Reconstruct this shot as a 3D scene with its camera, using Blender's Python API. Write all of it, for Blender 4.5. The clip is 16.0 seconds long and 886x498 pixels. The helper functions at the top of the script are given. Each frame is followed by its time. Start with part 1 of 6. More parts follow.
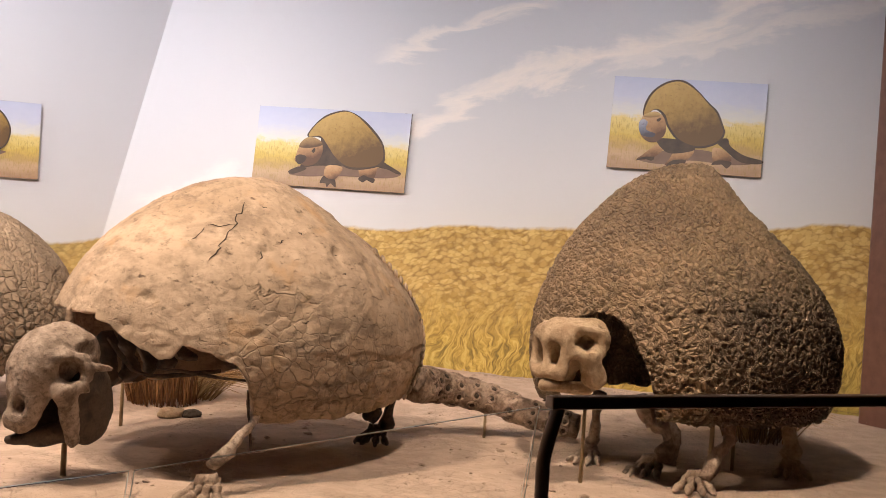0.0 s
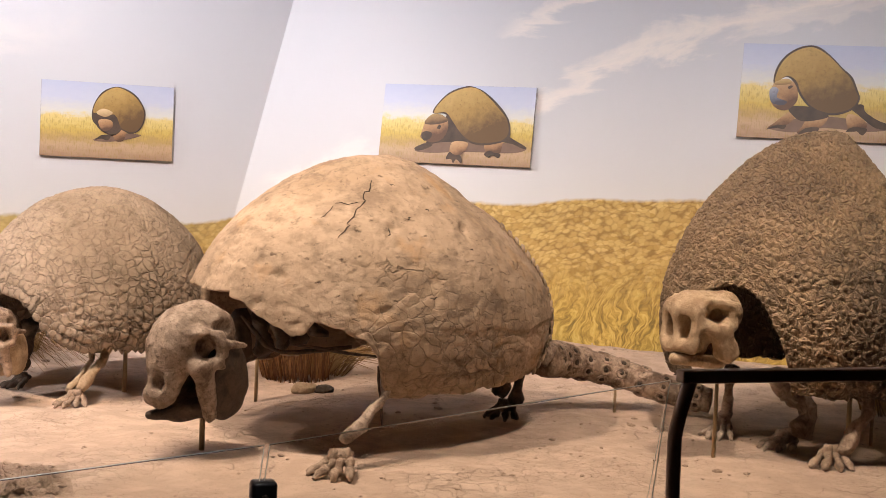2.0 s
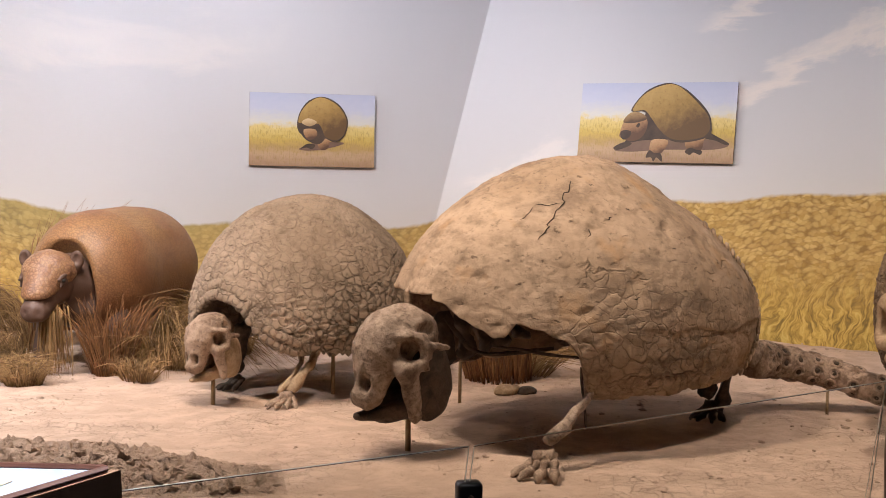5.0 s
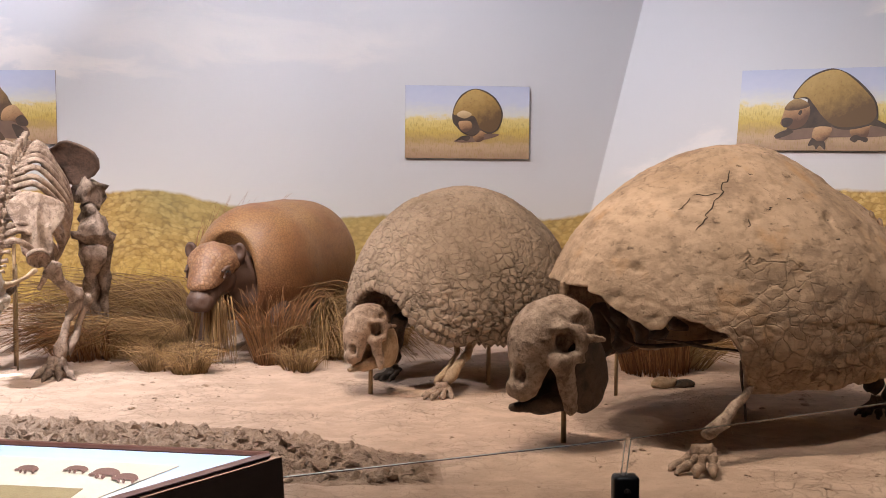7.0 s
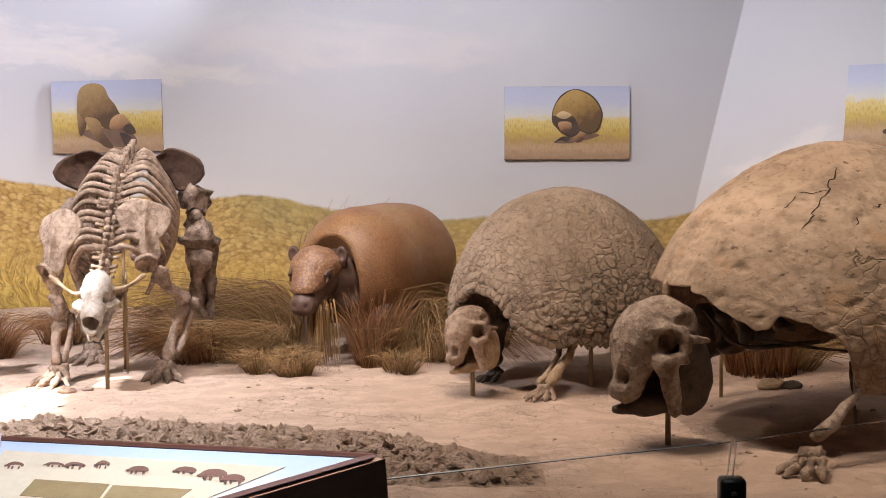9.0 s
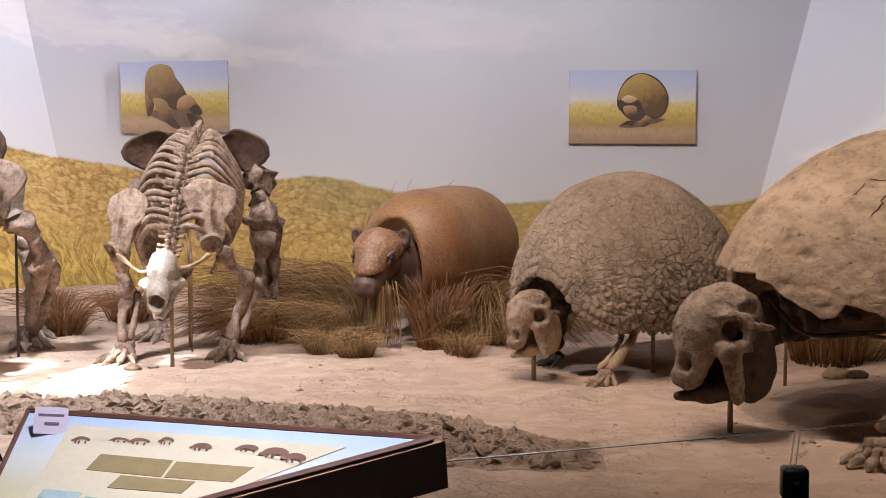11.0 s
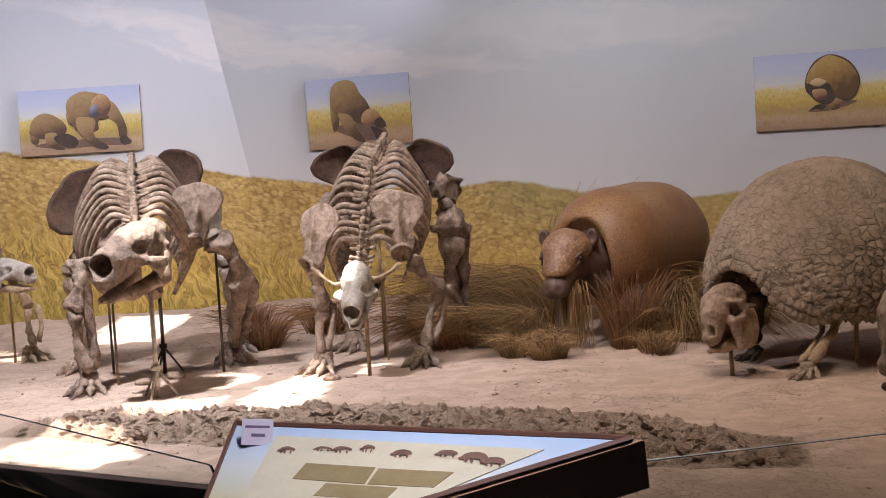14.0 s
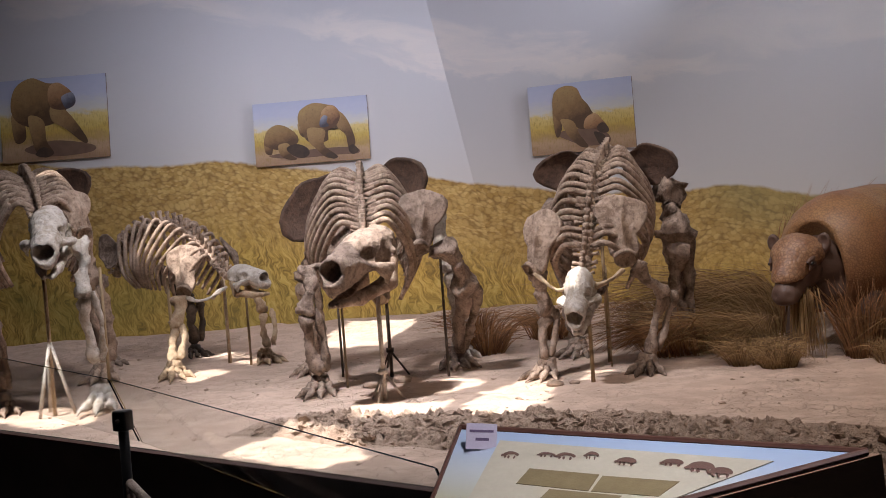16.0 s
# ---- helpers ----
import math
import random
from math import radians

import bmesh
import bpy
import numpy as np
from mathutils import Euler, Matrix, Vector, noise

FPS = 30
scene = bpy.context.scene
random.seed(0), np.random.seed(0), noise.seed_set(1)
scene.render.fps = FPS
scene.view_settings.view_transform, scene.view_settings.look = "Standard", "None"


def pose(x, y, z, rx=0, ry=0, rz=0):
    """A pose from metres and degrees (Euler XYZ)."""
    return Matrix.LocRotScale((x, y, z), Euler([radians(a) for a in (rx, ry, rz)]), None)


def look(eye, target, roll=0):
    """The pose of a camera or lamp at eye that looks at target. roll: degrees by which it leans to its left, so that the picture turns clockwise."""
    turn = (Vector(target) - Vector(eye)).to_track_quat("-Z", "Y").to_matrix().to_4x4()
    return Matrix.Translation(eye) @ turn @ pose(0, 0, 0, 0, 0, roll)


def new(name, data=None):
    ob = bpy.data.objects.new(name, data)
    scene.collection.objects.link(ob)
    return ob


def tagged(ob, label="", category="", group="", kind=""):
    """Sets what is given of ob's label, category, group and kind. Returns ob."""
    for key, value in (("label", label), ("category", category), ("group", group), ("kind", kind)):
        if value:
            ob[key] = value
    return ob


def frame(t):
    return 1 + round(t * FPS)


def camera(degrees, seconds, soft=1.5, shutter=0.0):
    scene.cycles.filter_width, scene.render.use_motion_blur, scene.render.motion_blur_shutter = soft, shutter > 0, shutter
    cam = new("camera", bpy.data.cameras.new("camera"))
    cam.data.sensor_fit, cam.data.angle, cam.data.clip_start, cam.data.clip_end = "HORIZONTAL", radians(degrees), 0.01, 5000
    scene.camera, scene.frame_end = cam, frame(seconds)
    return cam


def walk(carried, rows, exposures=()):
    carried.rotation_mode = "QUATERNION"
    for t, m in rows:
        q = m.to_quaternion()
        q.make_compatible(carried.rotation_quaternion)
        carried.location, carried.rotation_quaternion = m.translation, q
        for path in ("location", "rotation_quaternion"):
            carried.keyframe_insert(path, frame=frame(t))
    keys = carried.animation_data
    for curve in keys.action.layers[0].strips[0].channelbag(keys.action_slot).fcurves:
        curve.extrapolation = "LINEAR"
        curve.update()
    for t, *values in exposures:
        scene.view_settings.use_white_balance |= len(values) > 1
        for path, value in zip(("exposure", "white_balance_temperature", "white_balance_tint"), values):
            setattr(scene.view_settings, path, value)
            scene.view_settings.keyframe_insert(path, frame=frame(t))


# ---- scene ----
cam = camera(38.0, 16.0, soft=0.72)
PATH = [
    (0.0, pose(0, 0, 1.12, 88.61, -3.39, -24.36)),
    (0.5, pose(0, 0, 1.12, 88.51, -3.24, -23.2)),
    (1.0, pose(0, 0, 1.12, 88.29, -3.02, -22.21)),
    (1.5, pose(0, 0, 1.12, 87.8, -2.64, -20.49)),
    (2.0, pose(0, 0, 1.12, 87.22, -2.3, -18.74)),
    (2.5, pose(0, 0, 1.12, 87.26, -1.88, -17.08)),
    (3.0, pose(0, 0, 1.12, 87.37, -1.69, -15.65)),
    (5.5, pose(0, 0, 1.12, 87.05, -0.74, -8.46)),
    (6.0, pose(0, 0, 1.12, 87.07, -0.79, -6.9)),
    (6.5, pose(0, 0, 1.12, 86.74, -0.63, -4.87)),
    (7.0, pose(0, 0, 1.12, 86.6, -0.28, -3.02)),
    (7.5, pose(0, 0, 1.12, 86.52, 0.19, -1.18)),
    (8.0, pose(0, 0, 1.12, 86.72, 0.45, -0.03)),
    (10.5, pose(0, 0, 1.12, 86.27, 0.11, 3.36)),
    (11.0, pose(0, 0, 1.12, 85.96, 0.02, 4.24)),
    (11.5, pose(0, 0, 1.12, 85.82, 0.21, 5.21)),
    (12.0, pose(0, 0, 1.12, 85.82, -0.45, 6.29)),
    (12.5, pose(0, 0, 1.12, 86.17, 0.4, 7.38)),
    (13.0, pose(0, 0, 1.12, 86.47, 1.63, 8.98)),
    (13.5, pose(0, 0, 1.12, 86.41, 2.88, 10.32)),
    (14.0, pose(0, 0, 1.12, 86.32, 3.52, 12.38)),
    (14.5, pose(0, 0, 1.12, 86.15, 3.73, 13.89)),
    (15.0, pose(0, 0, 1.12, 86.46, 3.86, 16.75)),
    (15.5, pose(0, 0, 1.12, 87.32, 3.71, 19.46)),
    (16.0, pose(0, 0, 1.12, 87.25, 4.23, 22.28)),
]
walk(cam, PATH, [(0.0, 2.55, 6850, 12), (3.0, 2.45, 6700, 12), (5.5, 2.1, 6550, 12), (8.0, 1.88, 6500, 12), (11.0, 1.60, 6400, 13), (14.0, 1.14, 6350, 13), (15.0, 0.90, 6350, 13), (16.0, 0.70, 6350, 13)])

# ---- world, sun, lamps ----
world = bpy.data.worlds.new("world")
scene.world = world
world.use_nodes = True
sky = world.node_tree.nodes.new("ShaderNodeTexSky")
sky.sky_type = "NISHITA"
sky.sun_disc = False
sky.sun_elevation, sky.sun_rotation = radians(61), radians(198)
world.node_tree.links.new(sky.outputs[0], world.node_tree.nodes["Background"].inputs[0])
world.node_tree.nodes["Background"].inputs[1].default_value = 0.05
SUN_WAY = Vector((0.15, 0.46, -0.88)).normalized()
sun = new("sun", bpy.data.lights.new("sun", "SUN"))
sun.data.energy, sun.data.angle, sun.data.color = 5.0, radians(0.55), (1.0, 0.95, 0.88)
sun.matrix_world = look((0, 0, 8), Vector((0, 0, 8)) + SUN_WAY)
ROOF = 3.7          # height of the ceiling above the sand
FLOOR = -0.55       # visitors' floor


def lamp(x, y, z, tx, ty, tz, power, size, color, spread=180):
    ob = new("track_light", bpy.data.lights.new("track_light", "AREA"))
    ob.data.spread = radians(spread)
    ob.data.shape, ob.data.size, ob.data.energy, ob.data.color = "DISK", size, power, color
    ob.matrix_world = look((x, y, z), (tx, ty, tz))
    return ob


WARM, WHITE = (1.0, 0.82, 0.67), (0.96, 0.95, 1.0)
lamp(-3.3, 5.1, 3.6, -3.2, 6.2, 0.2, 34, 0.2, WHITE, 100)
lamp(-1.2, 6.3, 3.6, -0.9, 7.6, 0.3, 4.9, 0.2, WARM, 110)
lamp(-0.5, 5.2, 3.6, 0.3, 6.5, 0.4, 6.2, 0.2, WARM, 112)
lamp(0.1, 4.6, 3.6, 1.3, 5.5, 0.6, 5.6, 0.2, WARM, 96)
lamp(2.2, 3.6, 3.6, 3.3, 5.0, 0.8, 6.0, 0.2, WARM, 95)
# wall washers over the mural; the two outer ones rake along the middle facet onto the side facets
lamp(1.2, 5.4, 3.62, 2.4, 8.8, 1.9, 2.6, 0.5, WHITE, 66)
lamp(2.6, 4.4, 3.62, 4.6, 7.2, 1.8, 4.7, 0.5, WHITE, 84)
lamp(-1.6, 8.75, 3.55, 2.9, 8.7, 1.7, 3.4, 0.25, WHITE, 62)
lamp(-0.9, 6.3, 3.62, -0.9, 9.9, 1.8, 25.0, 0.7, WHITE, 124)
lamp(-4.3, 6.2, 3.62, -5.3, 9.2, 1.7, 13.5, 0.5, (0.9, 0.9, 1.0), 88)
lamp(-0.6, 8.9, 3.55, -5.0, 9.1, 1.6, 7.0, 0.25, (0.9, 0.9, 1.0), 50)
# hall light over the walkway
lamp(0.5, 1.6, 3.6, -0.6, 2.4, 0.5, 4.0, 0.2, WHITE, 46)

# ---- materials ----


class Mat:
    """A node material: small wrappers that return sockets."""

    def __init__(self, name, rough=0.8, metal=0.0):
        self.m = bpy.data.materials.new(name)
        self.m.use_nodes = True
        self.t = self.m.node_tree
        self.b = self.t.nodes["Principled BSDF"]
        self.b.inputs["Roughness"].default_value, self.b.inputs["Metallic"].default_value = rough, metal

    def put(self, node, key, value):
        if value is None:
            return
        if hasattr(value, "is_output"):
            self.t.links.new(value, node.inputs[key])
        else:
            node.inputs[key].default_value = value

    def coord(self, which="Object", scale=(1, 1, 1)):
        c = self.t.nodes.new("ShaderNodeTexCoord").outputs[which]
        m = self.t.nodes.new("ShaderNodeMapping")
        self.put(m, 0, c)
        m.inputs["Scale"].default_value = scale
        return m.outputs[0]

    def uv(self, name):
        n = self.t.nodes.new("ShaderNodeUVMap")
        n.uv_map = name
        return n.outputs[0]

    def noise(self, scale, detail=4, rough=0.55, vec=None, distort=0.0):
        n = self.t.nodes.new("ShaderNodeTexNoise")
        self.put(n, "Vector", vec or self.coord())
        for k, v in (("Scale", scale), ("Detail", detail), ("Roughness", rough), ("Distortion", distort)):
            n.inputs[k].default_value = v
        return n.outputs[0]

    def colour_noise(self, scale, detail):
        n = self.t.nodes.new("ShaderNodeTexNoise")
        self.put(n, "Vector", self.coord())
        n.inputs["Scale"].default_value, n.inputs["Detail"].default_value = scale, detail
        return n.outputs["Color"]

    def voronoi(self, scale, feature="F1", vec=None, out="Distance", rnd=1.0):
        n = self.t.nodes.new("ShaderNodeTexVoronoi")
        n.feature = feature
        self.put(n, "Vector", vec or self.coord())
        n.inputs["Scale"].default_value, n.inputs["Randomness"].default_value = scale, rnd
        return n.outputs[out]

    def ramp(self, fac, stops, ease=False):
        n = self.t.nodes.new("ShaderNodeValToRGB")
        self.put(n, 0, fac)
        n.color_ramp.interpolation = "EASE" if ease else "LINEAR"
        e = n.color_ramp.elements
        while len(e) < len(stops):
            e.new(0.5)
        for i, (p, c) in enumerate(stops):
            e[i].position = p
            e[i].color = (*c, 1) if isinstance(c, tuple) else (c, c, c, 1)
        return n.outputs[0]

    def mix(self, fac, a, b, mode="MIX"):
        n = self.t.nodes.new("ShaderNodeMix")
        n.data_type, n.blend_type = "RGBA", mode
        n.inputs[0].default_value = 0.5
        self.put(n, 0, fac)
        self.put(n, 6, (*a, 1) if isinstance(a, tuple) else a)
        self.put(n, 7, (*b, 1) if isinstance(b, tuple) else b)
        return n.outputs[2]

    def math(self, op, a, b=0.0, clamp=False):
        n = self.t.nodes.new("ShaderNodeMath")
        n.operation, n.use_clamp = op, clamp
        self.put(n, 0, a)
        self.put(n, 1, b)
        return n.outputs[0]

    def split(self, vec):
        n = self.t.nodes.new("ShaderNodeSeparateXYZ")
        self.put(n, 0, vec)
        return n.outputs

    def join(self, x, y, z=0.0):
        n = self.t.nodes.new("ShaderNodeCombineXYZ")
        for k, v in enumerate((x, y, z)):
            self.put(n, k, v)
        return n.outputs[0]

    def rand(self):
        return self.t.nodes.new("ShaderNodeObjectInfo").outputs["Random"]

    def island(self):
        return self.t.nodes.new("ShaderNodeNewGeometry").outputs["Random Per Island"]

    def done(self, color, height=None, strength=0.4, dist=0.01, rough=None):
        self.put(self.b, "Base Color", (*color, 1) if isinstance(color, tuple) else color)
        self.put(self.b, "Roughness", rough)
        if height is not None:
            n = self.t.nodes.new("ShaderNodeBump")
            n.inputs["Strength"].default_value, n.inputs["Distance"].default_value = strength, dist
            self.put(n, "Height", height)
            self.t.links.new(n.outputs[0], self.b.inputs["Normal"])
        return self.m


def simple(name, a, b, scale=12, rough=0.7, metal=0.0, bump=0.15, dist=0.004):
    m = Mat(name, rough, metal)
    n = m.noise(scale, 5)
    fine = m.noise(scale * 9, 3)
    c = m.mix(m.ramp(n, [(0.3, 0.0), (0.7, 1.0)]), a, b)
    return m.done(m.mix(m.math("MULTIPLY", fine, 0.35), c, tuple(v * 0.7 for v in a)), fine, bump, dist)


def sand_material():
    m = Mat("sand", 0.95)
    big, mid, fine = m.noise(0.8, 4), m.noise(7, 5), m.noise(90, 4)
    c = m.mix(m.ramp(big, [(0.3, 0.0), (0.7, 1.0)]), (0.61, 0.45, 0.345), (0.70, 0.535, 0.42))
    c = m.mix(m.ramp(mid, [(0.42, 0.6), (0.62, 0.0)]), c, (0.47, 0.335, 0.25))
    cr = m.voronoi(8.0, "DISTANCE_TO_EDGE", m.mix(0.2, m.coord(), m.colour_noise(5, 5)))
    crack = m.math("MULTIPLY", m.ramp(cr, [(0.0, 1.0), (0.03, 0.0)]), m.ramp(m.noise(2.3, 4), [(0.54, 0.0), (0.64, 1.0)]))
    c = m.mix(m.math("MULTIPLY", crack, 0.45), c, (0.19, 0.125, 0.09))
    c = m.mix(m.ramp(m.noise(26, 5, 0.7), [(0.56, 0.0), (0.72, 0.5)]), c, (0.32, 0.22, 0.16))
    h = m.math("SUBTRACT", m.math("ADD", m.math("MULTIPLY", mid, 0.7), m.math("MULTIPLY", fine, 0.3)), crack)
    h = m.math("ADD", h, m.math("MULTIPLY", m.noise(24, 6, 0.7), 0.8))
    small = m.voronoi(17.0, "DISTANCE_TO_EDGE", m.mix(0.12, m.coord(), m.colour_noise(9, 4)))
    small = m.math("MULTIPLY", m.ramp(small, [(0.0, 1.0), (0.05, 0.0)]), m.ramp(m.noise(1.6, 4), [(0.44, 0.0), (0.56, 1.0)]))
    c = m.mix(m.math("MULTIPLY", small, 0.3), c, (0.23, 0.155, 0.11))
    h = m.math("SUBTRACT", h, m.math("MULTIPLY", small, 0.7))
    return m.done(c, h, 0.7, 0.02)


def bone_material(name, pale, dark, spots=0.5):
    m = Mat(name, 0.72)
    big, mid, fine = m.noise(4, 3), m.noise(14, 6, 0.7, None, 0.4), m.noise(60, 4, 0.7)
    c = m.mix(m.ramp(mid, [(0.40, 1.0), (0.60, 0.0)]), pale, dark)
    c = m.mix(m.ramp(big, [(0.45, 0.0), (0.7, 0.5)]), c, tuple(v * 1.2 for v in pale))
    c = m.mix(m.math("MULTIPLY", m.ramp(fine, [(0.52, 0.0), (0.66, 1.0)]), spots), c, tuple(v * 0.35 for v in dark))
    return m.done(c, m.math("ADD", m.math("MULTIPLY", mid, 1.2), m.math("MULTIPLY", fine, 0.6)), 0.75, 0.014)


def shell_material(name, pale, dark, cell, rim, relief, cracks=0.0, joints=0.6, cut=0.9, full=0.5, none=1.4, even=0.15):
    m = Mat(name, 0.9)
    big, mid, fine = m.noise(2.2, 4), m.noise(13, 5, 0.65), m.noise(70, 4, 0.65)
    c = m.mix(m.ramp(big, [(0.35, 0.0), (0.68, 1.0)]), pale, dark)
    c = m.mix(m.ramp(mid, [(0.5, 0.0), (0.75, 0.75)]), c, tuple(v * 0.5 for v in dark))
    warp = m.mix(0.10, m.coord(), m.colour_noise(7, 4))
    v = m.voronoi(cell, "DISTANCE_TO_EDGE", warp)
    groove = m.ramp(v, [(0.0, 1.0), (rim, 0.0)])
    part_ = m.ramp(m.noise(1.7, 3), [(0.42, even), (0.6, 1.0)])
    groove = m.math("MULTIPLY", m.math("MULTIPLY", groove, part_), m.ramp(m.math("DIVIDE", m.split(m.coord())[2], 2.0), [(full / 2, 1.0), (none / 2, 0.12)]))
    c = m.mix(m.ramp(m.noise(31, 5, 0.7), [(0.58, 0.0), (0.72, 0.8)]), c, tuple(v * 0.35 for v in dark))
    c = m.mix(m.math("MULTIPLY", groove, joints), c, tuple(v * 0.3 for v in dark))
    h = m.math("ADD", m.math("MULTIPLY", mid, 0.5), m.math("MULTIPLY", fine, 0.35))
    h = m.math("SUBTRACT", h, m.math("MULTIPLY", groove, cut))
    if cracks:
        flat = m.coord("Object", (1, 1, 2.4))
        stain = m.math("MULTIPLY", m.ramp(m.noise(5.5, 7, 0.72, flat), [(0.47, 0.0), (0.60, 0.85)]), m.ramp(m.noise(1.5, 2), [(0.36, 0.25), (0.55, 1.0)]))
        c = m.mix(stain, c, (0.21, 0.15, 0.105))
        c = m.mix(m.ramp(m.noise(3.1, 5, 0.6, m.coord("Object", (1.3, 1.3, 1))), [(0.56, 0.0), (0.70, 0.55)]), c, (0.50, 0.29, 0.13))
        pits = m.ramp(m.noise(20, 6, 0.75, flat), [(0.60, 0.0), (0.68, 0.7)])
        c = m.mix(pits, c, (0.13, 0.085, 0.055))
        h = m.math("SUBTRACT", h, m.math("MULTIPLY", pits, 0.6))
        wiggle = m.mix(0.16, m.coord(), m.colour_noise(7, 5))
        k = m.ramp(m.voronoi(cracks, "DISTANCE_TO_EDGE", wiggle), [(0.0, 1.0), (0.014, 0.0)])
        k = m.math("MULTIPLY", k, m.ramp(m.noise(2.3, 3), [(0.57, 0.0), (0.63, 1.0)]))
        c = m.mix(m.math("MULTIPLY", k, 0.3), c, (0.10, 0.07, 0.045))
        h = m.math("SUBTRACT", h, m.math("MULTIPLY", k, 0.7))
    return m.done(c, h, relief, 0.012)


def mural_material():
    """Painted pampas: UV is metres along the wall and metres above the painted horizon."""
    m = Mat("painted_mural", 0.82)
    s = m.split(m.uv("mural"))
    u, v = s[0], s[1]
    # sky
    sky_c = m.ramp(m.math("DIVIDE", v, 2.6), [(0.0, (0.60, 0.575, 0.555)), (0.12, (0.57, 0.555, 0.565)), (0.35, (0.52, 0.52, 0.56)), (0.7, (0.46, 0.475, 0.54)), (1.0, (0.41, 0.435, 0.51))])
    # long feathered clouds that climb to one side: start, end, width, strength
    fray = m.math("SUBTRACT", m.noise(1.4, 6, 0.62, m.join(m.math("MULTIPLY", u, 0.9), m.math("MULTIPLY", v, 2.4)), 0.5), 0.5)
    for u0, v0, u1, v1, wide, much in ((2.9, 0.45, 6.4, 1.75, 0.13, 0.8), (3.2, 1.15, 4.6, 1.7, 0.09, 0.7), (4.4, 1.0, 7.6, 1.75, 0.10, 0.5), (5.5, 1.6, 8.0, 2.1, 0.2, 0.6), (1.7, 0.22, 2.7, 0.33, 0.10, 0.5),
                                       (-4.9, 1.25, -2.2, 0.95, 0.14, 0.6), (-4.6, 0.98, -1.2, 0.85, 0.10, 0.5), (-2.4, 1.12, 0.6, 1.3, 0.2, 0.3), (-7.5, 1.5, -4.5, 1.3, 0.16, 0.4)):
        along = m.math("DIVIDE", m.math("SUBTRACT", u, u0), u1 - u0)
        line = m.math("ADD", m.math("MULTIPLY", along, v1 - v0), v0)
        off = m.math("ADD", m.math("SUBTRACT", v, line), m.math("MULTIPLY", fray, 0.75))
        body = m.ramp(m.math("ADD", m.math("DIVIDE", off, wide * 4), 0.5), [(0.25, 0.0), (0.47, 1.0), (0.55, 0.8), (0.80, 0.0)], True)
        ends = m.ramp(m.math("ADD", along, m.math("MULTIPLY", fray, 0.35)), [(0.0, 0.0), (0.2, 1.0), (0.75, 1.0), (1.0, 0.0)], True)
        sky_c = m.mix(m.math("MULTIPLY", m.math("MULTIPLY", body, ends), much), sky_c, (0.80, 0.715, 0.665))
    sky_c = m.mix(m.math("MULTIPLY", m.noise(0.5, 3, 0.5, m.join(u, v)), 0.35), sky_c, (0.64, 0.61, 0.60))
    # grass: strokes grow with the distance below the horizon
    down = m.math("MULTIPLY", v, -1.0)
    near = m.ramp(m.math("DIVIDE", down, 1.25), [(0.0, 0.0), (1.0, 1.0)])
    bent = m.math("ADD", v, m.math("MULTIPLY", m.noise(6, 4, 0.6, m.join(u, v)), 0.12))
    far_v = m.voronoi(1.0, "F1", m.join(m.math("MULTIPLY", u, 24), m.math("MULTIPLY", bent, 44)), "Color")
    far_d = m.voronoi(1.0, "F1", m.join(m.math("MULTIPLY", u, 24), m.math("MULTIPLY", bent, 44)))
    blades = m.noise(1.0, 4, 0.65, m.join(m.math("MULTIPLY", m.math("ADD", u, m.math("MULTIPLY", m.noise(3.5, 3, 0.5, m.join(u, v)), 0.35)), 24), m.math("MULTIPLY", v, 6.5)), 1.4)
    tone = m.noise(0.9, 4, 0.6, m.join(u, m.math("MULTIPLY", v, 3)))
    g_far = m.mix(m.split(far_v)[0], (0.44, 0.27, 0.075), (0.66, 0.46, 0.18))
    g_far = m.mix(m.ramp(far_d, [(0.45, 0.0), (0.85, 0.75)]), g_far, (0.20, 0.105, 0.03))
    g_near = m.ramp(blades, [(0.34, (0.15, 0.105, 0.03)), (0.45, (0.36, 0.23, 0.05)), (0.55, (0.60, 0.40, 0.09)), (0.68, (0.72, 0.53, 0.17))])
    grass = m.mix(m.ramp(near, [(0.32, 0.0), (0.62, 1.0)]), g_far, g_near)
    grass = m.mix(m.math("MULTIPLY", tone, 0.4), grass, (0.42, 0.25, 0.055))
    green_low = m.math("MULTIPLY", m.ramp(near, [(0.6, 0.0), (0.95, 0.5)]), m.ramp(m.noise(1.3, 3, 0.5, m.join(u, v)), [(0.4, 0.2), (0.65, 1.0)]))
    grass = m.mix(green_low, grass, (0.17, 0.17, 0.035))
    # low green hills in the middle of the wall
    hills = m.math("MULTIPLY", m.ramp(m.math("ADD", m.math("DIVIDE", u, 14.0), 0.5), [(0.36, 0.0), (0.39, 1.0), (0.56, 1.0), (0.64, 0.0)]), m.ramp(near, [(0.0, 1.0), (0.38, 0.0)]))
    grass = m.mix(m.math("MULTIPLY", hills, 0.6), grass, m.mix(m.ramp(tone, [(0.4, 0.0), (0.6, 1.0)]), (0.23, 0.22, 0.10), (0.42, 0.32, 0.12)))
    edge = m.math("ADD", v, m.math("MULTIPLY", m.math("SUBTRACT", m.noise(9, 4, 0.6, m.join(u, v)), 0.5), 0.05))
    c = m.mix(m.ramp(m.math("ADD", m.math("MULTIPLY", edge, 12.0), 0.5), [(0.35, 0.0), (0.65, 1.0)]), grass, sky_c)
    return m.done(c, m.noise(60, 3), 0.08, 0.003)


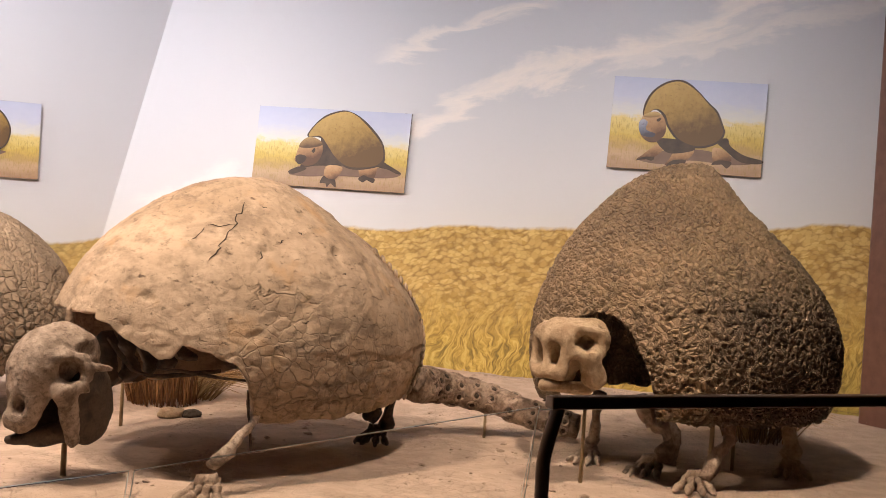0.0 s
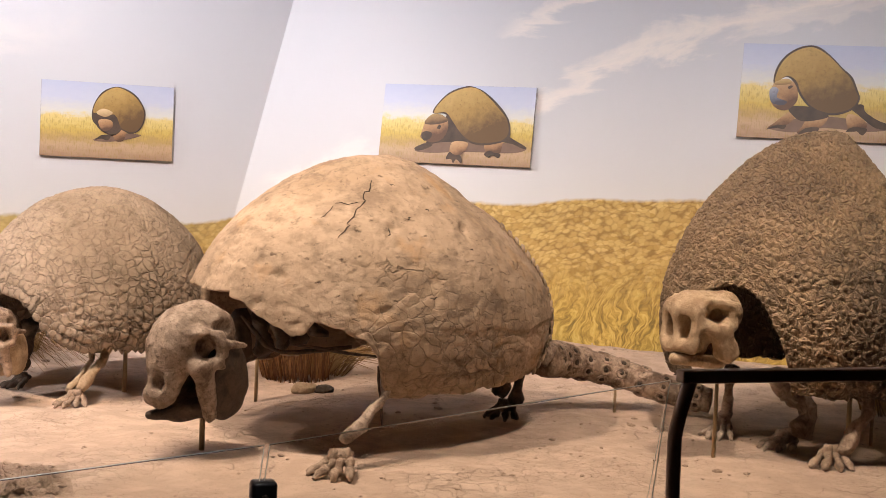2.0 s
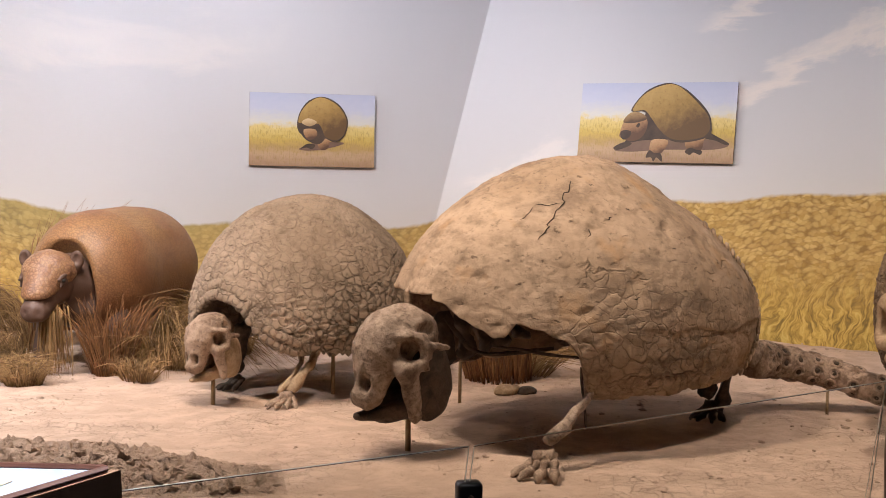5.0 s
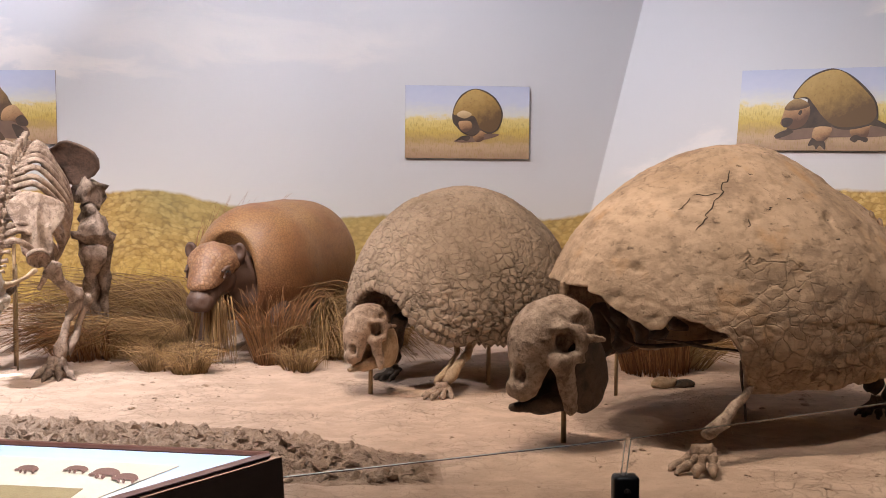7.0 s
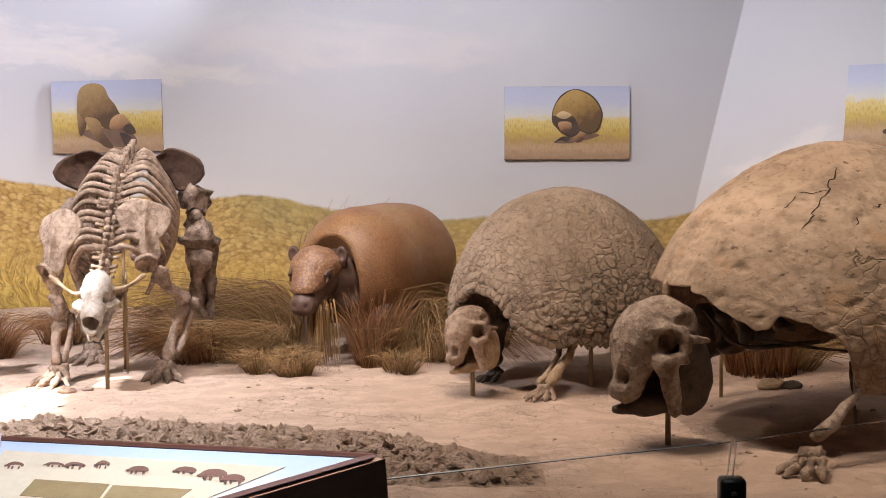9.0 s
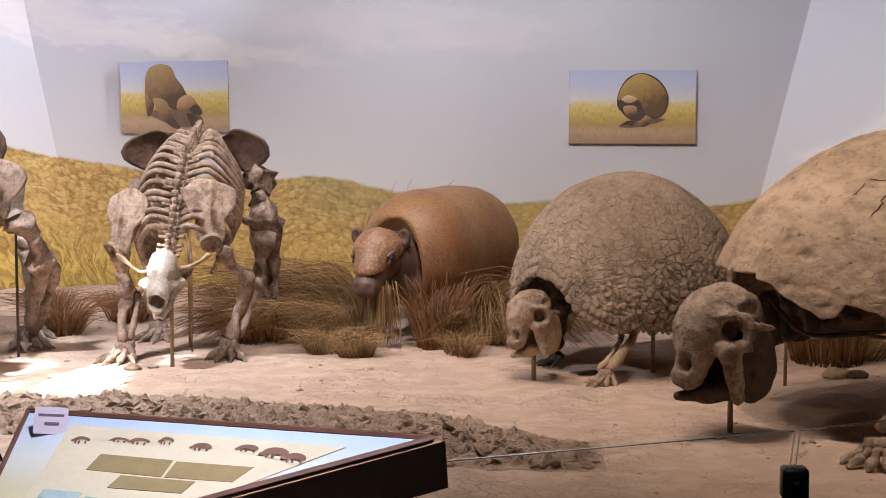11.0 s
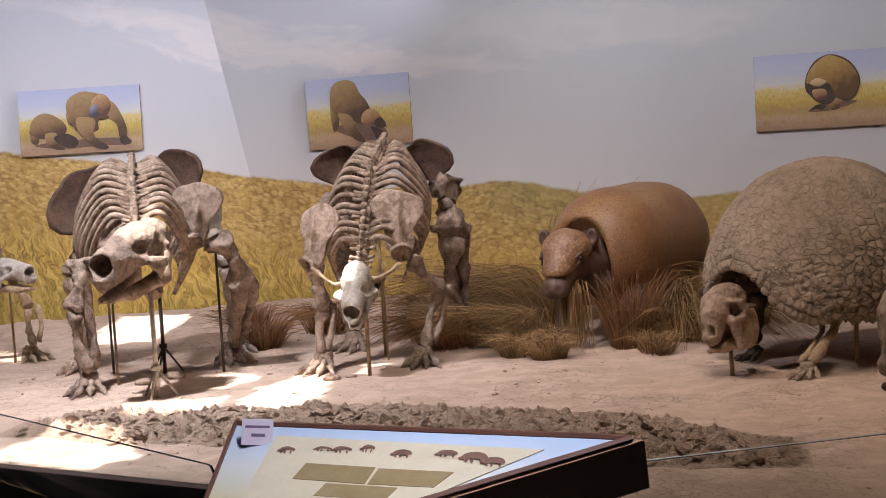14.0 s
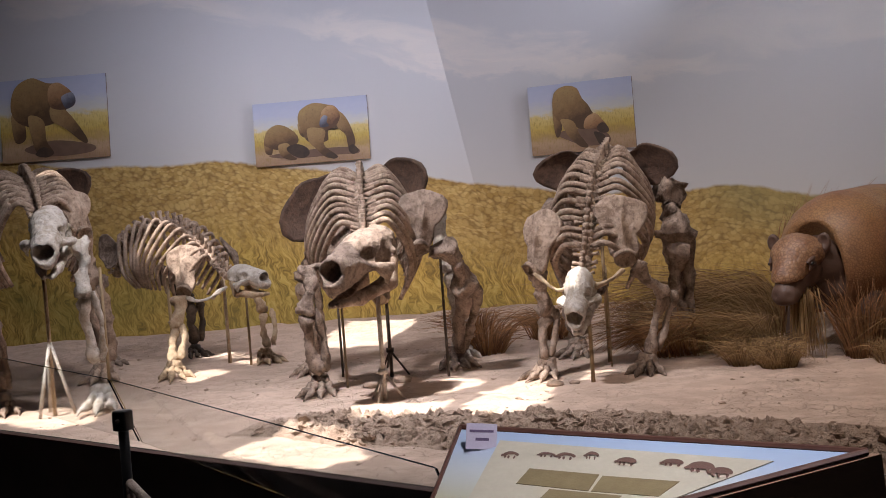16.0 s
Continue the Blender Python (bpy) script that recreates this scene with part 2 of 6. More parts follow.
SAND = sand_material()
MUD = simple("dry_mud", (0.38, 0.265, 0.19), (0.66, 0.495, 0.38), 16, 0.95, 0, 0.9, 0.018)
SHELL_BIG = shell_material("big_carapace", (0.55, 0.41, 0.295), (0.38, 0.27, 0.18), 18, 0.06, 0.9, 3.0, 0.28, 0.5, 0.5, 0.9)
SHELL_SMALL = shell_material("small_carapace", (0.43, 0.325, 0.24), (0.27, 0.20, 0.14), 25, 0.10, 1.0, 0.0, 0.42, 1.0, 0.6, 1.5, 0.4)
SHELL_ROUGH = shell_material("rough_carapace", (0.36, 0.245, 0.145), (0.19, 0.13, 0.085), 40, 0.22, 1.0, 0.0, 0.45, 0.9, 1.6, 2.0, 0.6)
BONE = bone_material("bone", (0.47, 0.345, 0.255), (0.19, 0.12, 0.08))
BONE_GREY = bone_material("grey_bone", (0.46, 0.355, 0.275), (0.16, 0.105, 0.072))
BONE_LIMB = bone_material("brown_grey_bone", (0.37, 0.27, 0.205), (0.12, 0.076, 0.05))
# hip bones all in dark brown: the shade of their underside as colour
BONE_HIP_SHADE = bone_material("hip_bone_shade", (0.15, 0.085, 0.055), (0.07, 0.04, 0.028), 0.3)
BONE_WHITE = bone_material("plaster_bone", (0.58, 0.52, 0.46), (0.36, 0.29, 0.22), 0.4)
BONE_TAN = bone_material("tan_bone", (0.50, 0.37, 0.24), (0.32, 0.21, 0.12), 0.3)
# dark tone of several parts; on bones under the shells it stands in for shade
BONE_DARK_SHADE = bone_material("dark_shade_bone", (0.11, 0.075, 0.05), (0.04, 0.028, 0.02), 0.3)
ROD = simple("wooden_rod", (0.28, 0.18, 0.09), (0.38, 0.27, 0.15), 20, 0.6)
WOOD = simple("dark_brown_wood", (0.12, 0.05, 0.036), (0.18, 0.08, 0.055), 14, 0.42)
BLACK = simple("black_clamp", (0.012, 0.011, 0.012), (0.022, 0.02, 0.02), 20, 0.4)
CASE = simple("brown_case_wood", (0.34, 0.20, 0.13), (0.42, 0.255, 0.17), 9, 0.45, 0, 0.05)
FASCIA = simple("dark_fascia", (0.05, 0.025, 0.018), (0.075, 0.035, 0.026), 3, 0.5)
CARPET = simple("dark_floor", (0.014, 0.010, 0.009), (0.022, 0.016, 0.014), 5, 0.8)
PLASTER = simple("plaster", (0.05, 0.042, 0.038), (0.07, 0.06, 0.052), 3, 0.9)
CEIL = simple("ceiling_plaster", (0.06, 0.056, 0.052), (0.08, 0.075, 0.07), 3, 0.9)
MURAL = mural_material()
CRACK = simple("crack_dirt", (0.03, 0.02, 0.012), (0.05, 0.032, 0.02), 20, 0.95)


def glass_material():
    m = Mat("clear_glass", 0.03)
    m.b.inputs["Transmission Weight"].default_value = 1.0
    m.b.inputs["IOR"].default_value = 1.12
    return m.done((0.99, 1.0, 0.99))


GLASS = glass_material()

# ---- mesh tools ----


def mesh_of(name, verts, faces, mat, smooth=True):
    me = bpy.data.meshes.new(name)
    me.from_pydata([tuple(v) for v in verts], [], faces)
    me.validate()
    for m in (mat if isinstance(mat, (list, tuple)) else [mat]):
        me.materials.append(m)
    if smooth:
        me.polygons.foreach_set("use_smooth", [True] * len(me.polygons))
    return me


def piece(name, geo, mat, parent=None, label="", smooth=True):
    """geo: (verts, faces). One mesh object, under parent when given."""
    ob = new(name, mesh_of(name, *geo, mat, smooth))
    if parent is not None:
        ob.parent = parent
    if label:
        ob["label"] = label
    return ob


def merge(*geos):
    vs, fs = [], []
    for v, f in geos:
        k = len(vs)
        vs.extend(v)
        fs.extend([tuple(i + k for i in g) for g in f])
    return vs, fs


def moved(geo, m):
    return [m @ Vector(v) for v in geo[0]], geo[1]


def box(x0, y0, z0, x1, y1, z1, bevel=0.004):
    bm = bmesh.new()
    bmesh.ops.create_cube(bm, size=1, matrix=Matrix.Translation(((x0 + x1) / 2, (y0 + y1) / 2, (z0 + z1) / 2)) @ Matrix.Diagonal((x1 - x0, y1 - y0, z1 - z0, 1)))
    if bevel:
        bmesh.ops.bevel(bm, geom=bm.edges[:], offset=bevel, segments=2, affect="EDGES", profile=0.5)
    return from_bm(bm)


def from_bm(bm):
    bm.verts.index_update()
    geo = [v.co.copy() for v in bm.verts], [tuple(v.index for v in f.verts) for f in bm.faces]
    bm.free()
    return geo


def smooth_path(pts, n):
    """Catmull-Rom through the points, n steps a span."""
    p = [Vector(q) for q in pts]
    p = [p[0] * 2 - p[1]] + p + [p[-1] * 2 - p[-2]]
    out = []
    for i in range(1, len(p) - 2):
        for k in range(n):
            t = k / n
            a, b, c, d = p[i - 1:i + 3]
            out.append(0.5 * (2 * b + (c - a) * t + (2 * a - 5 * b + 4 * c - d) * t * t + (3 * b - a - 3 * c + d) * t ** 3))
    return out + [p[-2]]


def tube(pts, radii, seg=8, steps=4, flat=1.0):
    """A tapered closed tube along a smooth path. flat: the section's squash."""
    path = smooth_path(pts, steps) if steps > 1 else [Vector(p) for p in pts]
    r = np.interp(np.linspace(0, 1, len(path)), np.linspace(0, 1, len(radii)), radii)
    vs, fs = [], []
    side = None
    for i, p in enumerate(path):
        way = (path[min(i + 1, len(path) - 1)] - path[max(i - 1, 0)]).normalized()
        if side is None:
            side = way.orthogonal().normalized()
        side = (side - way * side.dot(way)).normalized()
        up = way.cross(side)
        for k in range(seg):
            a = 2 * math.pi * k / seg
            vs.append(p + (side * math.cos(a) + up * math.sin(a) * flat) * float(r[i]))
    for i in range(len(path) - 1):
        for k in range(seg):
            fs.append((i * seg + k, i * seg + (k + 1) % seg, (i + 1) * seg + (k + 1) % seg, (i + 1) * seg + k))
    fs.append(tuple(range(seg))[::-1])
    fs.append(tuple((len(path) - 1) * seg + k for k in range(seg)))
    return vs, fs


def nets(f, lo, hi, step):
    """The zero surface of f(x, y, z) on a grid: a smooth mesh of quads."""
    ax = [np.arange(a - step, b + 2 * step, step) for a, b in zip(lo, hi)]
    X, Y, Z = np.meshgrid(*ax, indexing="ij")
    V = f(X, Y, Z)
    S = V < 0
    c = [S[i:S.shape[0] - 1 + i, j:S.shape[1] - 1 + j, k:S.shape[2] - 1 + k] for i in (0, 1) for j in (0, 1) for k in (0, 1)]
    n = sum(a.astype(int) for a in c)
    cells = np.argwhere((n > 0) & (n < 8))
    number = -np.ones(c[0].shape, int)
    number[tuple(cells.T)] = np.arange(len(cells))
    total, count = np.zeros((len(cells), 3)), np.zeros(len(cells))
    corner = [(i, j, k) for i in (0, 1) for j in (0, 1) for k in (0, 1)]
    for p in corner:
        for d in range(3):
            if p[d]:
                continue
            q = list(p)
            q[d] = 1
            a, b = V[tuple((cells + p).T)], V[tuple((cells + q).T)]
            hit = (a < 0) != (b < 0)
            t = np.where(hit, a / np.where(hit, a - b, 1), 0)
            at = np.array(p, float) + t[:, None] * (np.array(q) - p)
            total += at * hit[:, None]
            count += hit
    vs = np.array([a[0] for a in ax]) + (cells + total / count[:, None]) * step
    faces = []
    for d in range(3):
        e, g = (d + 1) % 3, (d + 2) % 3
        one = np.eye(3, dtype=int)
        hi_ = [slice(None)] * 3
        lo_ = [slice(None)] * 3
        hi_[d], lo_[d] = slice(1, None), slice(None, -1)
        change = np.argwhere(S[tuple(lo_)] != S[tuple(hi_)])
        for p in change:
            if p[e] < 1 or p[g] < 1 or p[e] >= number.shape[e] or p[g] >= number.shape[g]:
                continue
            q = [p, p - one[e], p - one[e] - one[g], p - one[g]]
            ids = [int(number[tuple(w)]) for w in q]
            if min(ids) < 0:
                continue
            faces.append(tuple(ids) if S[tuple(p)] else tuple(ids[::-1]))
    return [Vector(v) for v in vs], faces


def ell(x, y, z, rx, ry, rz, turn=0.0):
    """Distance-like field of an ellipsoid, turned about its own y axis by turn degrees."""
    c, s = math.cos(radians(turn)), math.sin(radians(turn))
    small = min(rx, ry, rz)

    def f(X, Y, Z):
        a, b, d = X - x, Y - y, Z - z
        a, d = c * a + s * d, -s * a + c * d
        return (np.sqrt((a / rx) ** 2 + (b / ry) ** 2 + (d / rz) ** 2) - 1) * small
    return f


def rod_field(p, q, r0, r1):
    p, q = np.array(p, float), np.array(q, float)

    def f(X, Y, Z):
        w = q - p
        t = np.clip(((X - p[0]) * w[0] + (Y - p[1]) * w[1] + (Z - p[2]) * w[2]) / (w @ w), 0, 1)
        return np.sqrt((X - p[0] - t * w[0]) ** 2 + (Y - p[1] - t * w[1]) ** 2 + (Z - p[2] - t * w[2]) ** 2) - (r0 + (r1 - r0) * t)
    return f


def blend(fields, k=0.03):
    def f(X, Y, Z):
        out = fields[0](X, Y, Z)
        for g in fields[1:]:
            b = g(X, Y, Z)
            h = np.clip(0.5 + 0.5 * (b - out) / k, 0, 1)
            out = b * (1 - h) + out * h - k * h * (1 - h)
        return out
    return f


def carve(solid, holes, k=0.01):
    def f(X, Y, Z):
        out = solid(X, Y, Z)
        for g in holes:
            b = -g(X, Y, Z)
            h = np.clip(0.5 - 0.5 * (b - out) / k, 0, 1)
            out = b * (1 - h) + out * h + k * h * (1 - h)
        return out
    return f


def rumple(geo, amount, scale, seed=0.0):
    off = Vector((seed, seed * 0.7, -seed))
    return [v + noise.noise_vector(v * scale + off) * amount + noise.noise_vector(v * scale * 3.1 + off) * amount * 0.4 for v in map(Vector, geo[0])], geo[1]


def thing(name, m, label, category, group=""):
    ob = new(name)
    ob.empty_display_size = 0.1
    ob.matrix_basis = m
    return tagged(ob, label, category, group)


# ---- the setting ----
FOLD_R, FOLD_L, BACK = 1.62, -3.58, 9.5     # the mural's two folds along its middle facet
HORIZON = [(-9.0, 1.75), (-7.2, 1.55), (-5.4, 1.42), (-4.3, 1.27), (-3.3, 1.06), (-2.6, 1.0), (-1.65, 0.96), (-0.9, 0.86), (0.0, 0.79), (1.3, 0.80), (2.4, 0.95), (3.4, 1.03), (5.0, 1.08), (7.0, 1.22), (9.0, 1.3)]


def horizon(u):
    return float(np.interp(u, *zip(*HORIZON))) + 0.02 * math.sin(u * 3.1) + 0.012 * math.sin(u * 7.7 + 1)


def mural_facet(name, foot, way, lean, length, u0, sign, slant):
    """A facet that starts at a fold: foot point, horizontal way, the fold's slant, length; 2.5 cm thick panels."""
    cols, rows = max(2, int(length / 0.12)), 44
    low, high = -0.1, ROOF
    vs, fs, uv = [], [], []
    back = Vector((-way.y, way.x, 0)) * sign
    for thick in (0.0, 0.03):
        for i in range(cols + 1):
            for j in range(rows + 1):
                z = low + (high - low) * j / rows
                s = length * i / cols
                tilt = slant * (z - 0.9)
                p = Vector((foot.x + tilt, foot.y, z)) + way * s + back * thick
                vs.append(p)
                u = u0 + (s * sign if sign else 0)
                uv.append((u, z - horizon(u)))
    n = (cols + 1) * (rows + 1)
    for i in range(cols):
        for j in range(rows):
            a = i * (rows + 1) + j
            q = (a, a + rows + 1, a + rows + 2, a + 1)
            fs.append(q)
            fs.append(tuple(k + n for k in q[::-1]))
    me = mesh_of(name, vs, fs, MURAL, False)
    lay = me.uv_layers.new(name="mural")
    for loop in me.loops:
        lay.data[loop.index].uv = uv[loop.vertex_index]
    return tagged(new(name, me), "painted mural panel of pampas grass under a pale sky", "mural", kind="structure")


SLANT_R, SLANT_L = 0.24, -0.20
WAY_R, WAY_L = Vector((0.80, -0.60, 0)).normalized(), Vector((-0.975, -0.22, 0)).normalized()


def middle_facet():
    cols, rows = 44, 44
    vs, fs, uv = [], [], []
    for thick in (0.0, 0.03):
        for i in range(cols + 1):
            for j in range(rows + 1):
                z = -0.1 + (ROOF + 0.1) * j / rows
                a, b = FOLD_L + SLANT_L * (z - 0.9), FOLD_R + SLANT_R * (z - 0.9)
                x = a + (b - a) * i / cols
                vs.append((x, BACK + thick, z))
                uv.append((x, z - horizon(x)))
    n = (cols + 1) * (rows + 1)
    for i in range(cols):
        for j in range(rows):
            a = i * (rows + 1) + j
            q = (a, a + rows + 1, a + rows + 2, a + 1)
            fs += [q, tuple(k + n for k in q[::-1])]
    me = mesh_of("wall_mural_middle", vs, fs, MURAL, False)
    lay = me.uv_layers.new(name="mural")
    for loop in me.loops:
        lay.data[loop.index].uv = uv[loop.vertex_index]
    return tagged(new("wall_mural_middle", me), "painted mural panel of pampas grass under a pale sky", "mural", kind="structure")


middle_facet()
mural_facet("wall_mural_right", Vector((FOLD_R, BACK, 0)), WAY_R, 0, 6.2, FOLD_R, 1, SLANT_R)
mural_facet("wall_mural_left", Vector((FOLD_L, BACK, 0)), WAY_L, 0, 5.6, FOLD_L, -1, SLANT_L)

# platform: front edge line, sand sheet, fascia
EDGE = [(-9.5, 7.0), (-4.9, 5.41), (-3.02, 4.77), (-1.92, 4.39), (0.0, 3.85), (1.8, 3.7), (3.6, 3.2), (7.0, 2.2)]


def edge_y(x):
    return float(np.interp(x, *zip(*EDGE)))


MUD_BAND = [(-3.2, 5.5, 0.15), (-2.6, 5.45, 0.30), (-1.8, 5.42, 0.38), (-1.0, 5.25, 0.42), (-0.4, 5.05, 0.40), (0.05, 4.82, 0.22)]


def band(x, y):
    """How far a place lies in the strip of broken mud: 1 in its middle, 0 outside."""
    if x < -3.4 or x > 0.25:
        return 0.0
    xs = [b[0] for b in MUD_BAND]
    mid, half = float(np.interp(x, xs, [b[1] for b in MUD_BAND])), float(np.interp(x, xs, [b[2] for b in MUD_BAND]))
    end = min(1.0, (x + 3.4) / 0.4, (0.25 - x) / 0.3)
    return max(0.0, 1 - abs(y - mid) / (half + 0.05)) * end


def sand_z(x, y):
    calm = min(1.0, max(0.0, (y - edge_y(x)) / 0.5))
    z = 0.014 * noise.noise(Vector((x * 0.9, y * 0.9, 3))) + 0.018 * noise.noise(Vector((x * 3.5, y * 3.5, 1))) + 0.008 * noise.noise(Vector((x * 9, y * 9, 4)))
    z *= calm
    back = max(0.0, y - 8.0 + 0.35 * max(0.0, x))
    z += 0.10 * min(back, 2.5)
    b = band(x, y)
    if b > 0:
        z -= 0.02 * min(1.0, b * 6)
    return z


def sand_sheet():
    nx, ny = 330, 150
    vs, fs = [], []
    for i in range(nx + 1):
        x = -9.0 + 16.0 * i / nx
        y0 = edge_y(x)
        for j in range(ny + 1):
            y = y0 + (11.6 - y0) * (j / ny) ** 1.25
            vs.append((x, y, sand_z(x, y)))
    for i in range(nx):
        for j in range(ny):
            a = i * (ny + 1) + j
            fs.append((a, a + ny + 1, a + ny + 2, a + 1))
    return tagged(new("ground_sand", mesh_of("ground_sand", vs, fs, SAND)), "pinkish sand ground of the exhibit platform", "ground", kind="structure")


sand_sheet()


def fascia():
    vs, fs = [], []
    for x, y in EDGE:
        for dy, z in ((-0.02, FLOOR), (-0.02, -0.004), (0.03, -0.004), (0.03, FLOOR)):
            vs.append((x, y - 0.03 + dy, z))
    for i in range(len(EDGE) - 1):
        for k in range(4):
            a, b = i * 4 + k, i * 4 + (k + 1) % 4
            fs.append((a, b, b + 4, a + 4))
    return tagged(new("trim_platform", mesh_of("trim_platform", vs, fs, FASCIA, False)), "dark brown boarded front of the platform", "platform front", kind="structure")


fascia()
tagged(piece("floor", box(-10, -4, FLOOR - 0.1, 8, 7, FLOOR, 0), CARPET, smooth=False), "dark floor on the visitors' side", "floor", kind="structure")
tagged(piece("wall_west", box(-10.2, -4, FLOOR, -10, 12, ROOF, 0), PLASTER, smooth=False), "plain wall", "wall", kind="structure")
tagged(piece("wall_east", box(8, -4, FLOOR, 8.2, 12, ROOF, 0), PLASTER, smooth=False), "plain wall", "wall", kind="structure")
tagged(piece("wall_south", box(-10.2, -4.2, FLOOR, 8.2, -4, ROOF, 0), PLASTER, smooth=False), "plain wall", "wall", kind="structure")
tagged(piece("wall_north", box(-10.2, 12, FLOOR, 8.2, 12.2, ROOF, 0), PLASTER, smooth=False), "plain wall", "wall", kind="structure")

# ceiling with skylight openings; the sun through them gives the patches on the sand
PATCHES = [
    [(-3.16, 4.84), (-3.13, 5.46), (-2.73, 5.32), (-2.42, 4.84), (-2.55, 4.62)],
    [(-3.08, 6.02), (-2.80, 5.48), (-2.48, 5.74), (-2.58, 6.22)], [(-2.95, 6.5), (-2.68, 6.36), (-2.6, 6.82), (-2.9, 7.02)],
    [(-2.50, 6.45), (-2.36, 6.98), (-2.2, 6.85), (-2.03, 6.09), (-2.13, 5.62), (-2.42, 5.85)],
    [(-5.14, 7.13), (-4.85, 7.45), (-4.6, 7.30), (-4.63, 6.85)],
    [(-5.30, 7.95), (-5.14, 8.22), (-4.68, 8.0), (-4.62, 7.58)],
    [(-5.2, 5.6), (-5.04, 6.08), (-4.44, 5.84), (-4.52, 5.36)],
    [(-4.5, 8.2), (-4.6, 9.2), (-4.0, 9.2), (-3.95, 8.3)],
    [(-2.08, 6.80), (-2.10, 7.15), (-1.86, 7.12), (-1.86, 6.82)],
]


def inside(x, y, poly):
    odd = False
    for (x0, y0), (x1, y1) in zip(poly, poly[1:] + poly[:1]):
        if (y0 > y) != (y1 > y) and x < x0 + (y - y0) / (y1 - y0) * (x1 - x0):
            odd = not odd
    return odd


def ceiling():
    back = SUN_WAY * (ROOF / -SUN_WAY.z)
    holes = [[(x - back.x, y - back.y) for x, y in p] for p in PATCHES]
    vs, fs = [], []
    step = 0.05
    for j in range(int(16.4 / step)):
        y = -4.2 + j * step
        spans, x0 = [], -10.2
        i = -10.2
        if 2.4 < y < 7.8:
            solid = True
            while i < 8.2:
                now = not any(inside(i + step / 2, y + step / 2, p) for p in holes) if -8 < i < 0 else True
                if solid and not now:
                    spans.append((x0, i))
                if now and not solid:
                    x0 = i
                solid = now
                i += step
            spans.append((x0, 8.2))
        else:
            spans.append((-10.2, 8.2))
        for a, b in spans:
            for z in (ROOF, ROOF + 0.03):
                k = len(vs)
                vs += [(a, y, z), (b, y, z), (b, y + step, z), (a, y + step, z)]
                fs.append((k, k + 1, k + 2, k + 3))
    return tagged(new("ceiling", mesh_of("ceiling", vs, fs, CEIL, False)), "plain ceiling with skylight openings", "ceiling", kind="structure")


ceiling()
tagged(piece("column", box(5.63, 5.78, -0.1, 5.98, 6.1, ROOF, 0.02), WOOD, smooth=False), "dark brown wooden column beside the mural", "column", kind="structure")

# ---- carapaces ----


def carapace(parent, name, L, W, zc, up, low, edge, p, bump, mat, nu=200, nv=80, thick=0.035, label=""):
    """A dome, +x to the head. edge(a): height of its margin at the angle a from the front; p: slope of the flanks, a number or by angle; bump(v): relief."""
    outer, inner = [], []
    lowest = min(edge(abs(a), a) for a in range(-180, 181, 2)) - 0.02
    widest = math.acos(max(-0.98, (lowest - zc) / low))
    for i in range(nu):
        a = 2 * math.pi * i / nu
        b = abs((math.degrees(a) + 180) % 360 - 180)
        ze = edge(b, math.degrees(a)) + 0.012 * noise.noise(Vector((math.cos(a) * 9, math.sin(a) * 9, L)))
        h = (ze - zc) / (up if ze > zc else low)
        top = math.acos(max(-0.98, min(0.999, h)))
        q = p(math.degrees(a)) if callable(p) else p
        for j in range(nv + 1):
            t = min(widest * j / nv, top)
            r, c = math.sin(t) ** (1 + (q - 1) * min(1.0, t / 0.7)) if t < math.pi / 2 else math.sin(t), math.cos(t)
            v = Vector((L / 2 * r * math.cos(a), W / 2 * r * math.sin(a), zc + (up if c > 0 else low) * c))
            n = Vector((v.x / L / L, v.y / W / W, (v.z - zc) / up / up / 4 + 1e-4)).normalized()
            outer.append(v + n * bump(v))
            inner.append(v - n * thick)
    vs = outer + inner
    n, row = len(outer), nv + 1
    fs = []
    for i in range(nu):
        k = (i + 1) % nu
        for j in range(nv):
            if j == 0:
                fs.append((i * row, i * row + 1, k * row + 1))
                fs.append((n + i * row, n + k * row + 1, n + i * row + 1))
            else:
                fs.append((i * row + j, i * row + j + 1, k * row + j + 1, k * row + j))
                fs.append((n + i * row + j, n + k * row + j, n + k * row + j + 1, n + i * row + j + 1))
        fs.append((i * row + nv, n + i * row + nv, n + k * row + nv, k * row + nv))
    bm = bmesh.new()
    bv = [bm.verts.new(v) for v in vs]
    for f in fs:
        try:
            bm.faces.new([bv[q] for q in f])
        except ValueError:
            pass
    bmesh.ops.remove_doubles(bm, verts=bm.verts[:], dist=0.0006)
    return piece(name, from_bm(bm), mat, parent, label)


def cells(v, scale, gap, height):
    d = noise.voronoi(v * scale, distance_metric="DISTANCE")[0]
    return height * min(1.0, (d[1] - d[0]) / gap)

# ---- bones ----


def local(g, p):
    """A place of the room in the frame of the thing g."""
    return g.matrix_basis.inverted() @ Vector(p)


def bone(g, name, pts, r, mat, knob=1.6, label="", seg=10):
    """A long bone through places of the room, with swollen ends."""
    p = [local(g, q) for q in pts]
    radii = [r * knob * 0.6, r * knob, r * 1.0, r * 0.82, r * 0.78, r * 0.85, r * 1.0, r * knob * 0.95, r * knob * 0.6]
    return piece(name, rumple(rumple(tube(p, radii, seg, 10, 0.82), r * 0.6, 10, pts[0][0]), r * 0.3, 28, pts[0][1]), mat, g, label)


